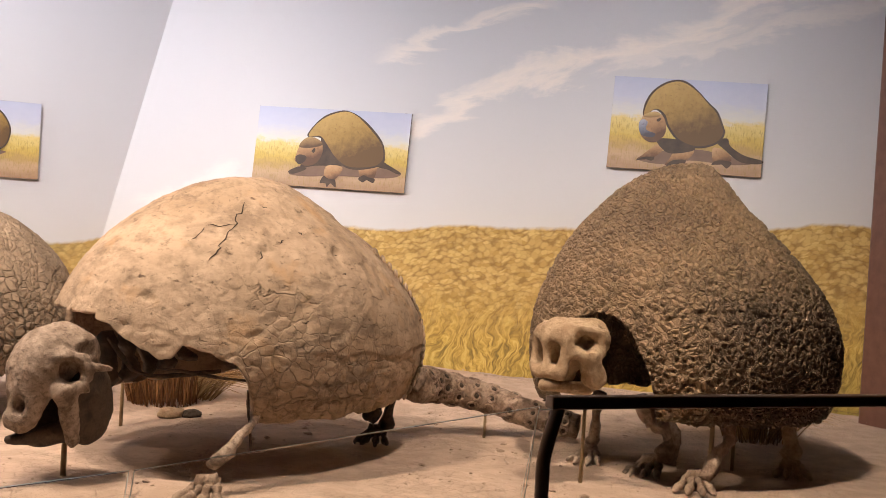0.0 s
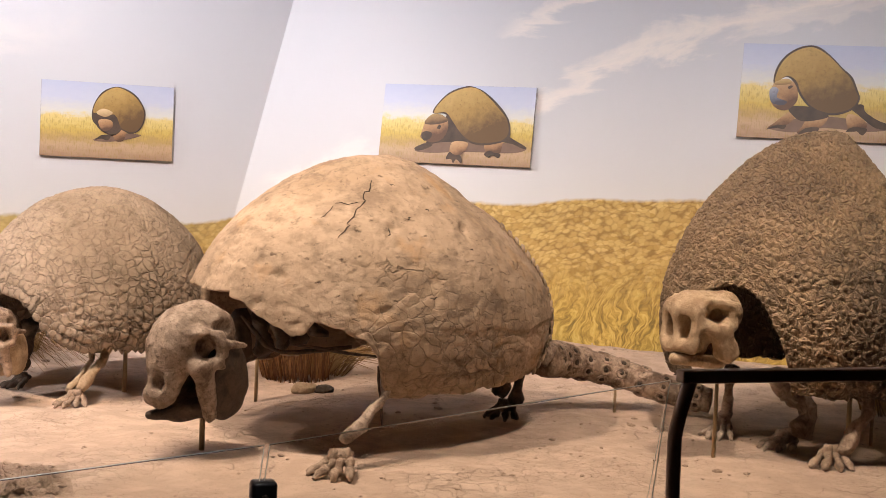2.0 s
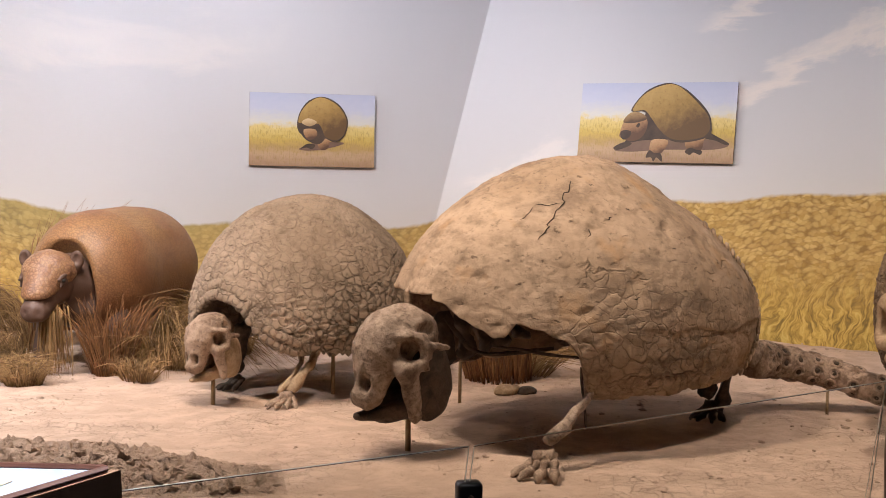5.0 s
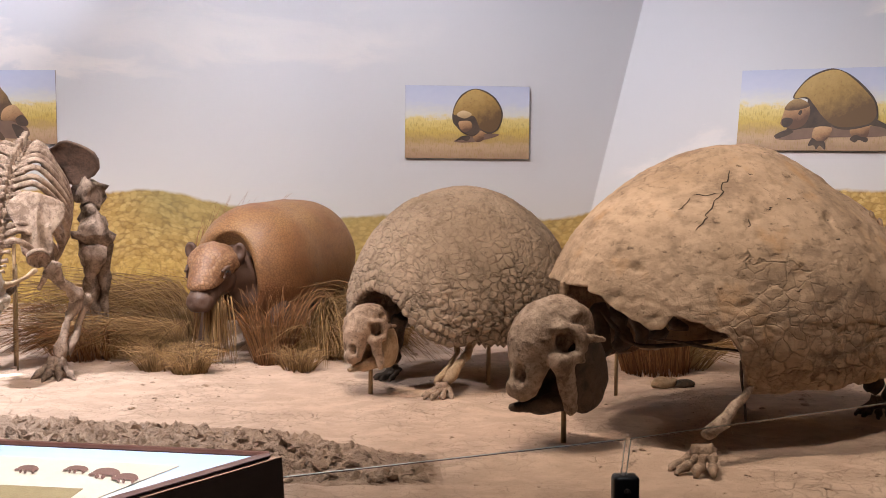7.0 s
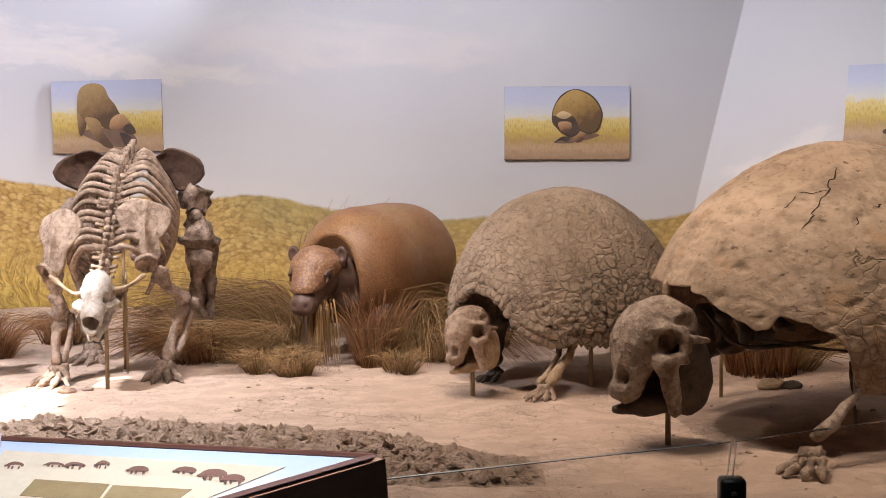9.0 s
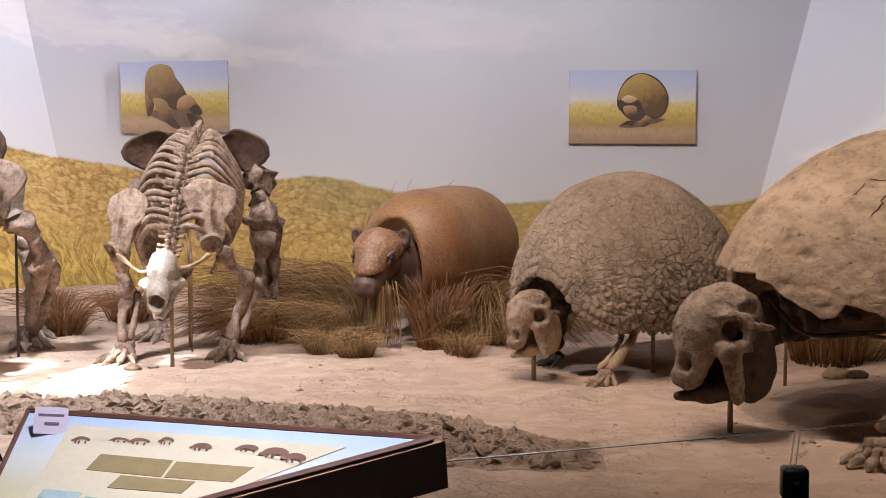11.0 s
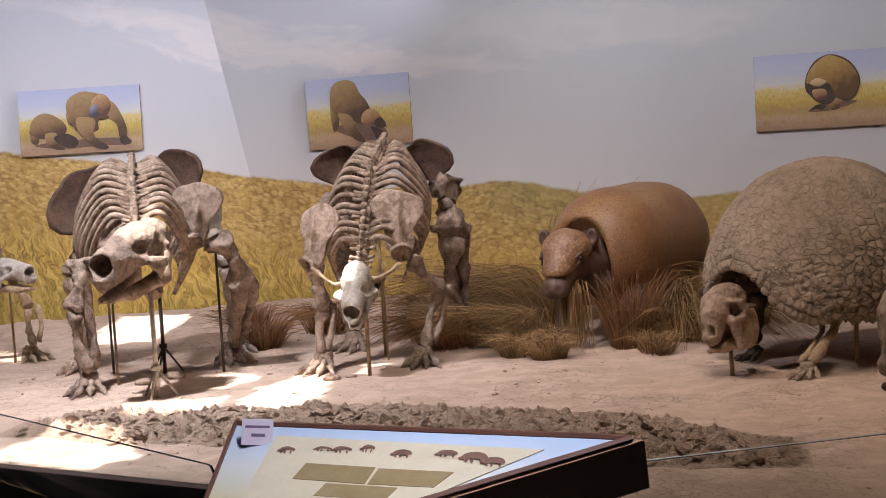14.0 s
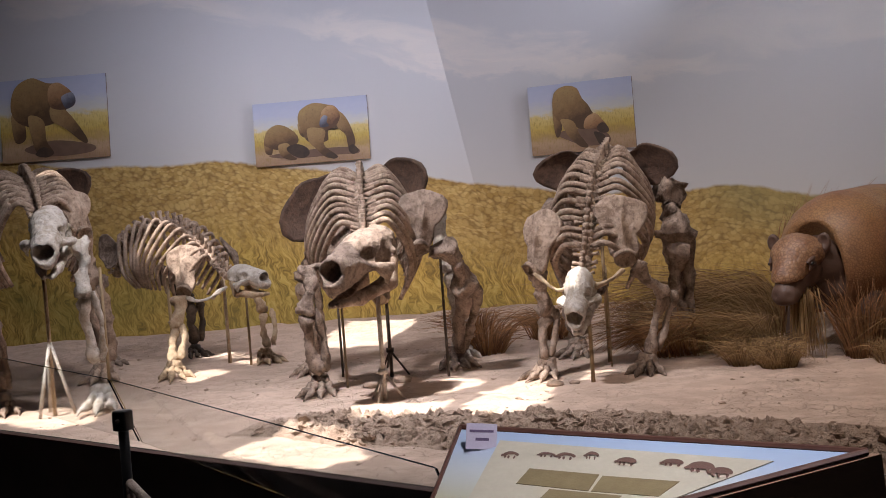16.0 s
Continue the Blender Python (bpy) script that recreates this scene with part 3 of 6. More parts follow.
def rod(g, x, y, top, mat=None, r=0.008, name="support_rod", feet=0):
    """An upright stand of the mount from the sand to the height top; feet: splayed props at its base."""
    mat = mat or ROD
    geos = [tube([(x, y, -0.02), (x, y, top)], [r, r * 0.9], 8, 2)]
    for k in range(feet):
        a = 0.6 + 2 * math.pi * k / feet
        geos.append(tube([(x, y, 0.16), (x + 0.11 * math.cos(a), y + 0.11 * math.sin(a), 0.0)], [r * 0.6, r * 0.5], 6, 2))
    if feet:
        geos.append(tube([(x, y, 0.15), (x, y, 0.175)], [r * 2, r * 2], 10, 1))
    v, f = merge(*geos)
    return piece(name, ([local(g, p) for p in v], f), mat, g, "slender wooden support rod")


def foot(g, at, heading, size, mat, toes=4, claw=1.0, name="foot", spread=17):
    """A foot of fanned toe bones, heading in degrees of the room."""
    wrist = []
    toes_made = []
    for k in range(toes):
        a = radians(heading + (k - (toes - 1) / 2) * spread)
        d, s = Vector((math.cos(a), math.sin(a), 0)), Vector((-math.sin(a), math.cos(a), 0))
        b = Vector(at) + s * (k - (toes - 1) / 2) * size * 0.12
        n = size * (1.0 - 0.12 * abs(k - (toes - 1) / 2))
        z = lambda q: Vector((0, 0, size * q))
        path = [b + z(0.33) - d * n * 0.25, b - d * n * 0.04 + z(0.30), b + d * n * 0.16 + z(0.24), b + d * n * 0.32 + z(0.19), b + d * n * 0.47 + z(0.13), b + d * n * 0.66 + z(0.11), b + d * n * (0.72 + 0.3 * claw) + z(0.02)]
        toes_made.append(tube(path, [size * q for q in (0.10, 0.06, 0.105, 0.065, 0.105, 0.085, 0.04 if claw < 0.8 else 0.012)], 8, 4))
    for k in range(3):
        wrist.append(tube([Vector(at) + Vector(((k - 1) * size * 0.13, 0, size * 0.26)), Vector(at) + Vector(((k - 1) * size * 0.10, 0.01, size * 0.48))], [size * 0.12, size * 0.14, size * 0.10], 8, 3))
    v, f = merge(*wrist)
    made = piece(name, rumple(([local(g, p) for p in v], f), size * 0.05, 30, size), mat, g)
    for v, f in toes_made:
        piece("toe", rumple(([local(g, p) for p in v], f), size * 0.05, 30, size), mat, made)
    return made


def disc(R, bowl, thick, n=26, m=7, ridge=0.0):
    """A plate in the xy plane with the outline R(angle), dished by bowl, with a ridge along x."""
    vs, fs = [], []
    for s in (1, -1):
        for j in range(m + 1):
            for i in range(n):
                a = 2 * math.pi * i / n
                r = R(a) * j / m
                x, y = r * math.cos(a), r * math.sin(a)
                z = bowl * (j / m) ** 2 * R(a) + s * thick * (0.6 if j < m else 1.0) / 2
                if s > 0:
                    z += ridge * math.exp(-(y / 0.02) ** 2) * (1 - j / m)
                vs.append((x, y, z))
    k = n * (m + 1)
    for j in range(m):
        for i in range(n):
            a, b = j * n + i, j * n + (i + 1) % n
            fs.append((a, b, b + n, a + n))
            fs.append((k + a, k + a + n, k + b + n, k + b))
    for i in range(n):
        a, b = m * n + i, m * n + (i + 1) % n
        fs.append((a, b, k + b, k + a))
    return vs, fs


def facing(at, out, up=(0, 0, 1)):
    """A matrix at a place whose z axis points along out and whose x axis is as near up as can be."""
    z = Vector(out).normalized()
    x = (Vector(up) - z * z.dot(Vector(up))).normalized()
    y = z.cross(x)
    m = Matrix((x, y, z)).transposed().to_4x4()
    return Matrix.Translation(at) @ m


def glyptodont_skull(g, at, heading, size, mat, jaw_mat, gap=1.0, nod=0.0):
    """size: the skull's height in metres; the cheek flange and deep jaw of a glyptodont."""
    solid = [ell(-0.02, 0, 0.10, 0.17, 0.122, 0.125), ell(0.07, 0, 0.07, 0.10, 0.112, 0.11), rod_field((0.09, 0, 0.03), (0.15, 0, -0.105), 0.095, 0.066)]
    for s in (1, -1):
        solid += [rod_field((0.045, s * 0.125, -0.02), (0.02, s * 0.135, -0.20), 0.042, 0.026), rod_field((0.075, s * 0.115, 0.125), (-0.02, s * 0.150, 0.105), 0.016, 0.014),
                  rod_field((-0.02, s * 0.150, 0.105), (-0.03, s * 0.158, 0.0), 0.018, 0.020), rod_field((-0.02, s * 0.155, 0.07), (-0.14, s * 0.150, 0.05), 0.017, 0.014), rod_field((0.07, s * 0.125, -0.01), (-0.03, s * 0.155, 0.0), 0.024, 0.020)]
    holes = [ell(0.205, 0.034, -0.05, 0.075, 0.020, 0.040, 18), ell(0.205, -0.034, -0.05, 0.075, 0.020, 0.040, 18)]
    for s in (1, -1):
        holes += [ell(0.03, s * 0.150, 0.062, 0.036, 0.080, 0.050), ell(-0.085, s * 0.13, 0.13, 0.070, 0.045, 0.030), ell(-0.085, s * 0.15, 0.0, 0.06, 0.06, 0.035), ell(0.125, s * 0.115, -0.085, 0.030, 0.035, 0.040)]
    holes.append(ell(-0.03, 0, -0.15, 0.12, 0.095, 0.13))
    k = size / 0.46
    m = g.matrix_basis.inverted() @ pose(*at, 0, nod, heading) @ Matrix.Scale(k, 4)
    geo = nets(carve(blend(solid, 0.03), holes, 0.012), (-0.24, -0.2, -0.25), (0.28, 0.2, 0.28), 0.0095)
    skull = piece("skull", rumple(rumple(moved(geo, m), 0.007 * k, 12, size), 0.004 * k, 38, size), mat, g, "weathered fossil skull")
    jaw = [ell(-0.085, 0.105, -0.07, 0.105, 0.030, 0.16), ell(-0.085, -0.105, -0.07, 0.105, 0.030, 0.16),
           rod_field((-0.05, 0.075, -0.17), (0.08, 0.03, -0.175), 0.05, 0.036), rod_field((-0.05, -0.075, -0.17), (0.08, -0.03, -0.175), 0.05, 0.036),
           rod_field((0.07, 0, -0.180), (0.215, 0, -0.165), 0.044, 0.016)]
    geo = nets(carve(blend(jaw, 0.03), [ell(0.09, 0, -0.13, 0.09, 0.03, 0.03)], 0.01), (-0.2, -0.16, -0.25), (0.26, 0.16, 0.06), 0.0105)
    drop = Matrix.Translation((0, 0, -0.02 * gap)) @ pose(0, 0, 0, 0, 6 * gap, 0)
    piece("mandible", rumple(moved(geo, m @ drop), 0.005 * k, 14, size + 2), jaw_mat, skull, "dark fossil lower jaw")
    return skull


def boxy_skull(g, at, heading, size, mat):
    """A short deep skull: wide nasal openings, round eye sockets and heavy cheeks that reach down to the palate."""
    solid = [rod_field((-0.12, 0, 0.05), (0.10, 0, 0.06), 0.10, 0.095), rod_field((-0.06, 0.07, 0.09), (0.13, 0.06, 0.075), 0.055, 0.05), rod_field((-0.06, -0.07, 0.09), (0.13, -0.06, 0.075), 0.055, 0.05),
             rod_field((0.14, -0.07, -0.10), (0.14, 0.07, -0.10), 0.040, 0.040), rod_field((0.14, 0, 0.06), (0.16, 0, -0.09), 0.026, 0.024), rod_field((0.04, 0, -0.05), (0.05, 0, -0.10), 0.09, 0.06)]
    for s in (1, -1):
        solid += [rod_field((0.13, s * 0.10, 0.06), (0.14, s * 0.09, -0.09), 0.028, 0.030), rod_field((0.02, s * 0.13, 0.0), (-0.03, s * 0.125, -0.12), 0.050, 0.060), rod_field((0.07, s * 0.12, 0.11), (-0.04, s * 0.145, 0.09), 0.024, 0.022),
                  rod_field((-0.04, s * 0.145, 0.09), (-0.05, s * 0.14, 0.0), 0.024, 0.030), rod_field((0.10, s * 0.11, 0.0), (0.0, s * 0.14, -0.02), 0.030, 0.034)]
    holes = [ell(0.17, 0.052, -0.01, 0.10, 0.026, 0.058), ell(0.17, -0.052, -0.01, 0.10, 0.026, 0.058)]
    for s in (1, -1):
        holes += [ell(0.03, s * 0.155, 0.048, 0.038, 0.08, 0.040), ell(0.09, s * 0.14, -0.115, 0.040, 0.06, 0.020)]
    k = size / 0.40
    m = g.matrix_basis.inverted() @ pose(*at, 0, 0, heading) @ Matrix.Scale(k, 4)
    geo = nets(carve(blend(solid, 0.022), holes, 0.010), (-0.24, -0.22, -0.22), (0.24, 0.22, 0.18), 0.0095)
    skull = piece("skull", rumple(rumple(moved(geo, m), 0.008 * k, 12, size), 0.004 * k, 36, 2.0), mat, g, "pale tan fossil skull with deep cheeks")
    jaw = nets(blend([rod_field((0.17, 0, -0.165), (-0.02, 0.09, -0.175), 0.026, 0.036), rod_field((0.17, 0, -0.165), (-0.02, -0.09, -0.175), 0.026, 0.036)], 0.02), (-0.08, -0.15, -0.23), (0.22, 0.15, -0.11), 0.0095)
    piece("mandible", rumple(moved(jaw, m), 0.005 * k, 14, 1.0), mat, skull, "pale lower jaw")
    return skull


def tail(g, pts, r0, r1, mat):
    path = smooth_path([local(g, p) for p in pts], 8)
    n = len(path)
    radii = [r0 + (r1 - r0) * i / (n - 1) for i in range(n)]
    body = piece("tail_tube", rumple(tube(path, radii, 18, 1), 0.008, 12), mat, g, "tapering bony tail sheath set with round bosses")
    for i in range(2, n - 2, 3):
        way = (path[i + 1] - path[i - 1]).normalized()
        s = way.orthogonal().normalized()
        u = way.cross(s)
        for k in range(8):
            a = 2 * math.pi * (k + 0.5 * (i % 2)) / 8
            out = s * math.cos(a) + u * math.sin(a)
            c = path[i] + out * radii[i] * 0.97
            ring = [c + (way * math.cos(q) + out.cross(way) * math.sin(q)) * radii[i] * 0.33 for q in [2 * math.pi * j / 10 for j in range(11)]]
            piece("boss", tube(ring, [radii[i] * 0.12] * 2, 6, 1), mat, body)
            # raised dark plug in each boss, coloured as the shade of a hollow
            piece("pit", tube([c - out * 0.012, c + out * 0.004], [radii[i] * 0.17] * 2, 8, 1), BONE_DARK_SHADE, body)
    return body


def big_glyptodont():
    g = thing("glyptodont_skeleton", pose(1.62, 5.68, 0, 0, 0, -153), "large mounted glyptodont fossil with cracked tan domed carapace", "fossil")

    def edge(b, a):
        if -62 < (a + 180) % 360 - 180 < 8:
            return float(np.interp((a + 180) % 360 - 180, [-62, -56, -50, 8], [0.26, 0.34, 0.67, 0.66])) + 0.01 * noise.noise(Vector((a * 0.25, 0, 2)))
        z = float(np.interp(b, [0, 15, 32, 35, 38, 53, 57, 59, 80, 112, 118, 128, 150, 180], [0.66, 0.62, 0.50, 0.50, 0.57, 0.49, 0.41, 0.255, 0.25, 0.265, 0.275, 0.30, 0.33, 0.40]))
        return z + 0.012 * noise.noise(Vector((a * 0.25, 0, 2)))

    def bump(v):
        low = max(0.0, min(1.0, (0.74 - v.z) * 3.2))
        warp = v + noise.noise_vector(v * 6) * 0.02
        k = cells(warp, 15, 0.13, 0.007) * (0.10 + low) + cells(warp + Vector((4, 2, 1)), 5, 0.05, 0.008) * 0.5
        seam = 0.008 if v.y > 0.1 and v.z < 0.52 + 0.05 * noise.noise(v * 4) and v.x < 0.25 else 0.0
        pit = -0.006 * max(0.0, noise.noise(v * 17) - 0.35) * 4
        return k - seam + pit + 0.018 * noise.noise(v * 2.6) + 0.006 * noise.noise(v * 9) + 0.004 * noise.noise(v * 31)

    def slope(a):
        return 1.43 - 0.23 * math.cos(radians(a + 43))
    shell = carapace(g, "carapace", 1.85, 1.40, 0.50, 0.745, 0.55, edge, slope, bump, SHELL_BIG, 520, 210)

    def on_shell(a, z):
        r = math.sin(math.acos((z - 0.50) / 0.745)) ** slope(a)
        return Vector((0.925 * r * math.cos(radians(a)), 0.70 * r * math.sin(radians(a)), z))
    rng = random.Random(3)

    skin = [(v.co.copy(), v.normal.copy()) for v in shell.data.vertices]
    sites = np.array([c for c, _ in skin])

    def seat(q):
        """The place on the outer face nearest to q."""
        order = np.argsort(((sites - np.array(q)) ** 2).sum(1))[:5]
        c, n = max((skin[i] for i in order), key=lambda s: s[0].length)
        n = Vector((c.x, c.y * 1.5, c.z - 0.3)).normalized()
        return q + n * ((c - q).dot(n))

    def crack(a0, z0, a1, z1, n, r, shake=1.0):
        pts = []
        for k in range(n + 1):
            f = k / n
            q = on_shell(a0 + (a1 - a0) * f + rng.uniform(-1.5, 1.5) * shake, z0 + (z1 - z0) * f + rng.uniform(-0.008, 0.008) * shake)
            pts.append(seat(q))
        piece("crack", tube(pts, [r * 0.3, r, r * 0.7, r, r * 0.2], 5, 2), CRACK, shell, "dark irregular crack in the shell")
    for c in ((50, 1.12, 45, 1.02, 7, 0.0035), (45, 1.02, 41, 0.88, 9, 0.0035), (46, 1.05, 33, 1.02, 8, 0.002), (33, 1.02, 31, 0.95, 6, 0.002)):
        crack(*c)
    for a, z, da, dz in ((62, 1.11, 4, 0.0), (78, 1.02, 2, -0.03), (68, 0.98, 2.5, 0.012), (60, 0.94, -2, -0.05), (92, 0.93, 1.5, 0.0), (90, 0.85, 2, 0.0),
                         (72, 0.66, 2, 0.01)):
        crack(a, z, a + da * 0.6, z + dz * 0.6, 3, 0.003, 0.5)
    # scutes of the torn front margin and the serrated rear margin
    boss = rumple(nets(ell(0, 0, 0, 0.026, 0.024, 0.012), (-0.03, -0.03, -0.02), (0.03, 0.03, 0.02), 0.01), 0.003, 40)
    me = mesh_of("rim_scute", *boss, SHELL_BIG)
    for k in range(22):
        a = radians(104 + k * 3.6)
        z = 0.27 + 0.032 * k
        h = (z - 0.5) / (0.745 if z > 0.5 else 0.55)
        r = math.sqrt(max(0.0, 1 - h * h)) ** (slope(137) if h > 0 else 1) * 1.01
        a = radians(137 - 0.15 * k)
        o = new("rim_scute", me)
        o.parent = shell
        o.matrix_basis = facing((0.94 * r * math.cos(a), 0.70 * r * math.sin(a), z), (math.cos(a), math.sin(a), 0.5 * h)) @ pose(0, 0, 0, 0, 0, k * 40)
    glyptodont_skull(g, (0.715, 5.14, 0.395), -150, 0.47, BONE_GREY, BONE_DARK_SHADE, 0.5, 4)
    rod(g, 0.78, 5.23, 0.24, r=0.012)
    rod(g, 1.215, 6.38, 0.5, r=0.009)
    bone(g, "humerus", [(1.56, 5.10, 0.34), (1.44, 4.94, 0.24), (1.28, 4.82, 0.12)], 0.026, BONE_GREY)
    foot(g, (1.24, 4.76, 0.0), -128, 0.20, BONE, 4, 0.35)
    # bones under the shell: its shade is put into their dark colour
    bone(g, "femur", [(2.28, 5.78, 0.42), (2.30, 5.82, 0.25), (2.34, 5.88, 0.12)], 0.055, BONE_DARK_SHADE, 1.35)
    foot(g, (2.36, 5.86, 0.0), -128, 0.18, BONE_DARK_SHADE, 4, 0.35)
    bone(g, "tibia", [(2.40, 5.80, 0.30), (2.42, 5.86, 0.06)], 0.035, BONE_DARK_SHADE)
    bone(g, "rib", [(0.95, 5.35, 0.55), (1.1, 5.35, 0.40), (1.42, 5.3, 0.42)], 0.012, BONE_DARK_SHADE, 1.1)
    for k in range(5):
        bone(g, "vertebra", [(0.95 + 0.09 * k, 5.42 + 0.05 * k, 0.56 - 0.01 * k), (0.98 + 0.09 * k, 5.40 + 0.05 * k, 0.34 + 0.02 * k)], 0.045, BONE_DARK_SHADE, 1.2)
    bone(g, "brace", [(1.15, 5.3, 0.43), (1.55, 5.1, 0.40), (1.8, 5.3, 0.40)], 0.008, BONE_DARK_SHADE, 1.0)
    bone(g, "brace", [(1.45, 5.0, 0.38), (1.52, 5.15, 0.10)], 0.008, BONE_DARK_SHADE, 1.0)
    bone(g, "brace", [(1.52, 4.98, 0.36), (1.44, 5.1, 0.12)], 0.007, BONE_DARK_SHADE, 1.0)
    tail(g, [(2.54, 5.83, 0.29), (2.72, 5.96, 0.26), (3.0, 5.98, 0.20), (3.25, 5.82, 0.12), (3.42, 5.70, 0.085)], 0.088, 0.062, BONE)
    bone(g, "vertebra", [(2.45, 5.75, 0.40), (2.54, 5.84, 0.30)], 0.06, BONE_GREY, 1.3)
    rod(g, 3.0, 5.95, 0.18, r=0.008)
    return g


def small_glyptodont():
    g = thing("glyptodont_skeleton", pose(0.475, 7.0, 0, 0, 0, -138), "small mounted glyptodont fossil with round cobbled grey carapace", "fossil")

    def edge(b, a):
        tooth = 0.026 * abs(((b / 3.4) % 1) - 0.5) * 2 if b > 50 else 0.0
        return tooth + float(np.interp(b, [0, 10, 18, 26, 34, 45, 130, 160, 180], [0.53, 0.51, 0.45, 0.34, 0.28, 0.25, 0.20, 0.26, 0.30]))

    def bump(v):
        low = max(0.0, min(1.0, (0.66 - v.z) * 3.0)) * (1.0 if v.z > 0.33 else 0.25)
        warp = v + noise.noise_vector(v * 7) * 0.015
        crack = cells(warp + Vector((2, 5, 1)), 7.5, 0.07, 0.008)
        return cells(warp, 21, 0.25, 0.012) * (0.30 + low) + cells(v + Vector((3, 1, 2)), 44, 0.35, 0.004) + crack + 0.010 * noise.noise(v * 4) - 0.016 * max(0.0, noise.noise(v * 9 + Vector((7, 0, 0))) - 0.4)
    shell = carapace(g, "carapace", 1.27, 1.13, 0.42, 0.615, 0.5, edge, 1.04, bump, SHELL_SMALL, 460, 190)
    # rounded scutes along the front margin
    boss = rumple(nets(ell(0, 0, 0, 0.034, 0.030, 0.020), (-0.04, -0.04, -0.03), (0.04, 0.04, 0.03), 0.011), 0.004, 35)
    me = mesh_of("rim_scute", *boss, SHELL_SMALL)
    for row in range(2):
        for k in range(-14, 15):
            b = k * 3.0 + row * 1.5
            z = edge(abs(b), b) + 0.012 + 0.052 * row
            h = (z - 0.42) / (0.615 if z > 0.42 else 0.5)
            r = math.sqrt(1 - h * h) * 1.012
            o = new("rim_scute", me)
            o.parent = shell
            o.matrix_basis = facing((0.635 * r * math.cos(radians(b)), 0.565 * r * math.sin(radians(b)), z), (math.cos(radians(b)), math.sin(radians(b)), 0.6 * h)) @ pose(0, 0, 0, 0, 0, k * 57)
    glyptodont_skull(g, (-0.04, 6.45, 0.30), -135, 0.33, BONE, BONE_TAN, 0.8, 8)
    rod(g, -0.02, 6.49, 0.16, r=0.012)
    bone(g, "radius", [(0.52, 6.62, 0.30), (0.47, 6.52, 0.2), (0.36, 6.40, 0.07)], 0.028, BONE_TAN)
    bone(g, "ulna", [(0.45, 6.62, 0.28), (0.40, 6.50, 0.17), (0.31, 6.41, 0.07)], 0.018, BONE_TAN)
    foot(g, (0.335, 6.37, 0.0), -118, 0.15, BONE, 5, 0.3)
    # inner legs coloured dark too, painting in the shade beneath the carapace
    foot(g, (0.1, 6.95, 0.0), -140, 0.15, BONE_DARK_SHADE, 4, 0.3)
    bone(g, "humerus", [(0.15, 6.95, 0.36), (0.1, 6.95, 0.08)], 0.04, BONE_DARK_SHADE)
    bone(g, "femur", [(0.95, 7.1, 0.36), (0.97, 7.05, 0.08)], 0.045, BONE_DARK_SHADE)
    foot(g, (0.96, 7.03, 0.0), -118, 0.15, BONE_DARK_SHADE, 4, 0.3)
    rod(g, 0.60, 6.72, 0.28, r=0.012)
    return g


def rough_glyptodont():
    g = thing("glyptodont_skeleton", pose(3.64, 5.14, 0, 0, 0, -157), "mounted glyptodont fossil with rough dark brown carapace", "fossil")

    def edge(b, a):
        return 0.29 + (0.46 * math.sqrt(1 - (b / 24) ** 2) if b < 24 else 0.0) + 0.012 * noise.noise(Vector((a * 0.4, 1, 0)))

    def bump(v):
        d = noise.voronoi(v * 27, distance_metric="DISTANCE")[0]
        rosette = 0.0085 * math.cos(min(d[0], 0.75) * 13)
        return rosette + 0.010 * noise.noise(v * 5) + 0.006 * noise.noise(v * 23) + 0.006 * noise.noise(v * 51)
    carapace(g, "carapace", 1.49, 1.45, 0.54, 0.905, 0.62, edge, lambda a: 1.78 - 0.58 * math.cos(radians(a + 58)), bump, SHELL_ROUGH, 620, 260)
    boxy_skull(g, (2.82, 4.80, 0.585), -166, 0.36, BONE_TAN)
    rod(g, 2.89, 4.78, 0.5, r=0.009)
    bone(g, "radius", [(3.52, 4.63, 0.33), (3.49, 4.57, 0.23), (3.38, 4.58, 0.06)], 0.036, BONE, 1.5)
    foot(g, (3.36, 4.60, 0.0), -125, 0.19, BONE, 4, 0.35)
    bone(g, "tibia", [(4.05, 4.85, 0.34), (4.06, 4.80, 0.07)], 0.045, BONE_TAN)
    foot(g, (4.05, 4.80, 0.0), -125, 0.19, BONE_TAN, 4, 0.35)
    bone(g, "femur", [(3.72, 4.85, 0.38), (3.9, 4.80, 0.30), (4.1, 4.85, 0.34)], 0.06, BONE_TAN, 1.2)
    bone(g, "ulna", [(3.25, 5.25, 0.34), (3.24, 5.28, 0.06)], 0.032, BONE_GREY)
    foot(g, (3.22, 5.26, 0.0), -140, 0.17, BONE_GREY, 4, 0.35)
    bone(g, "humerus", [(3.3, 5.0, 0.34), (3.45, 4.95, 0.2), (3.42, 4.95, 0.06)], 0.06, BONE_GREY, 1.3)
    foot(g, (3.36, 4.95, 0.0), -150, 0.19, BONE_GREY, 4, 0.35)
    rod(g, 3.62, 4.85, 0.36, r=0.012)
    rod(g, 3.86, 5.0, 0.36, r=0.009)
    return g


big_glyptodont()
small_glyptodont()
rough_glyptodont()

# ---- ground sloth skeletons ----


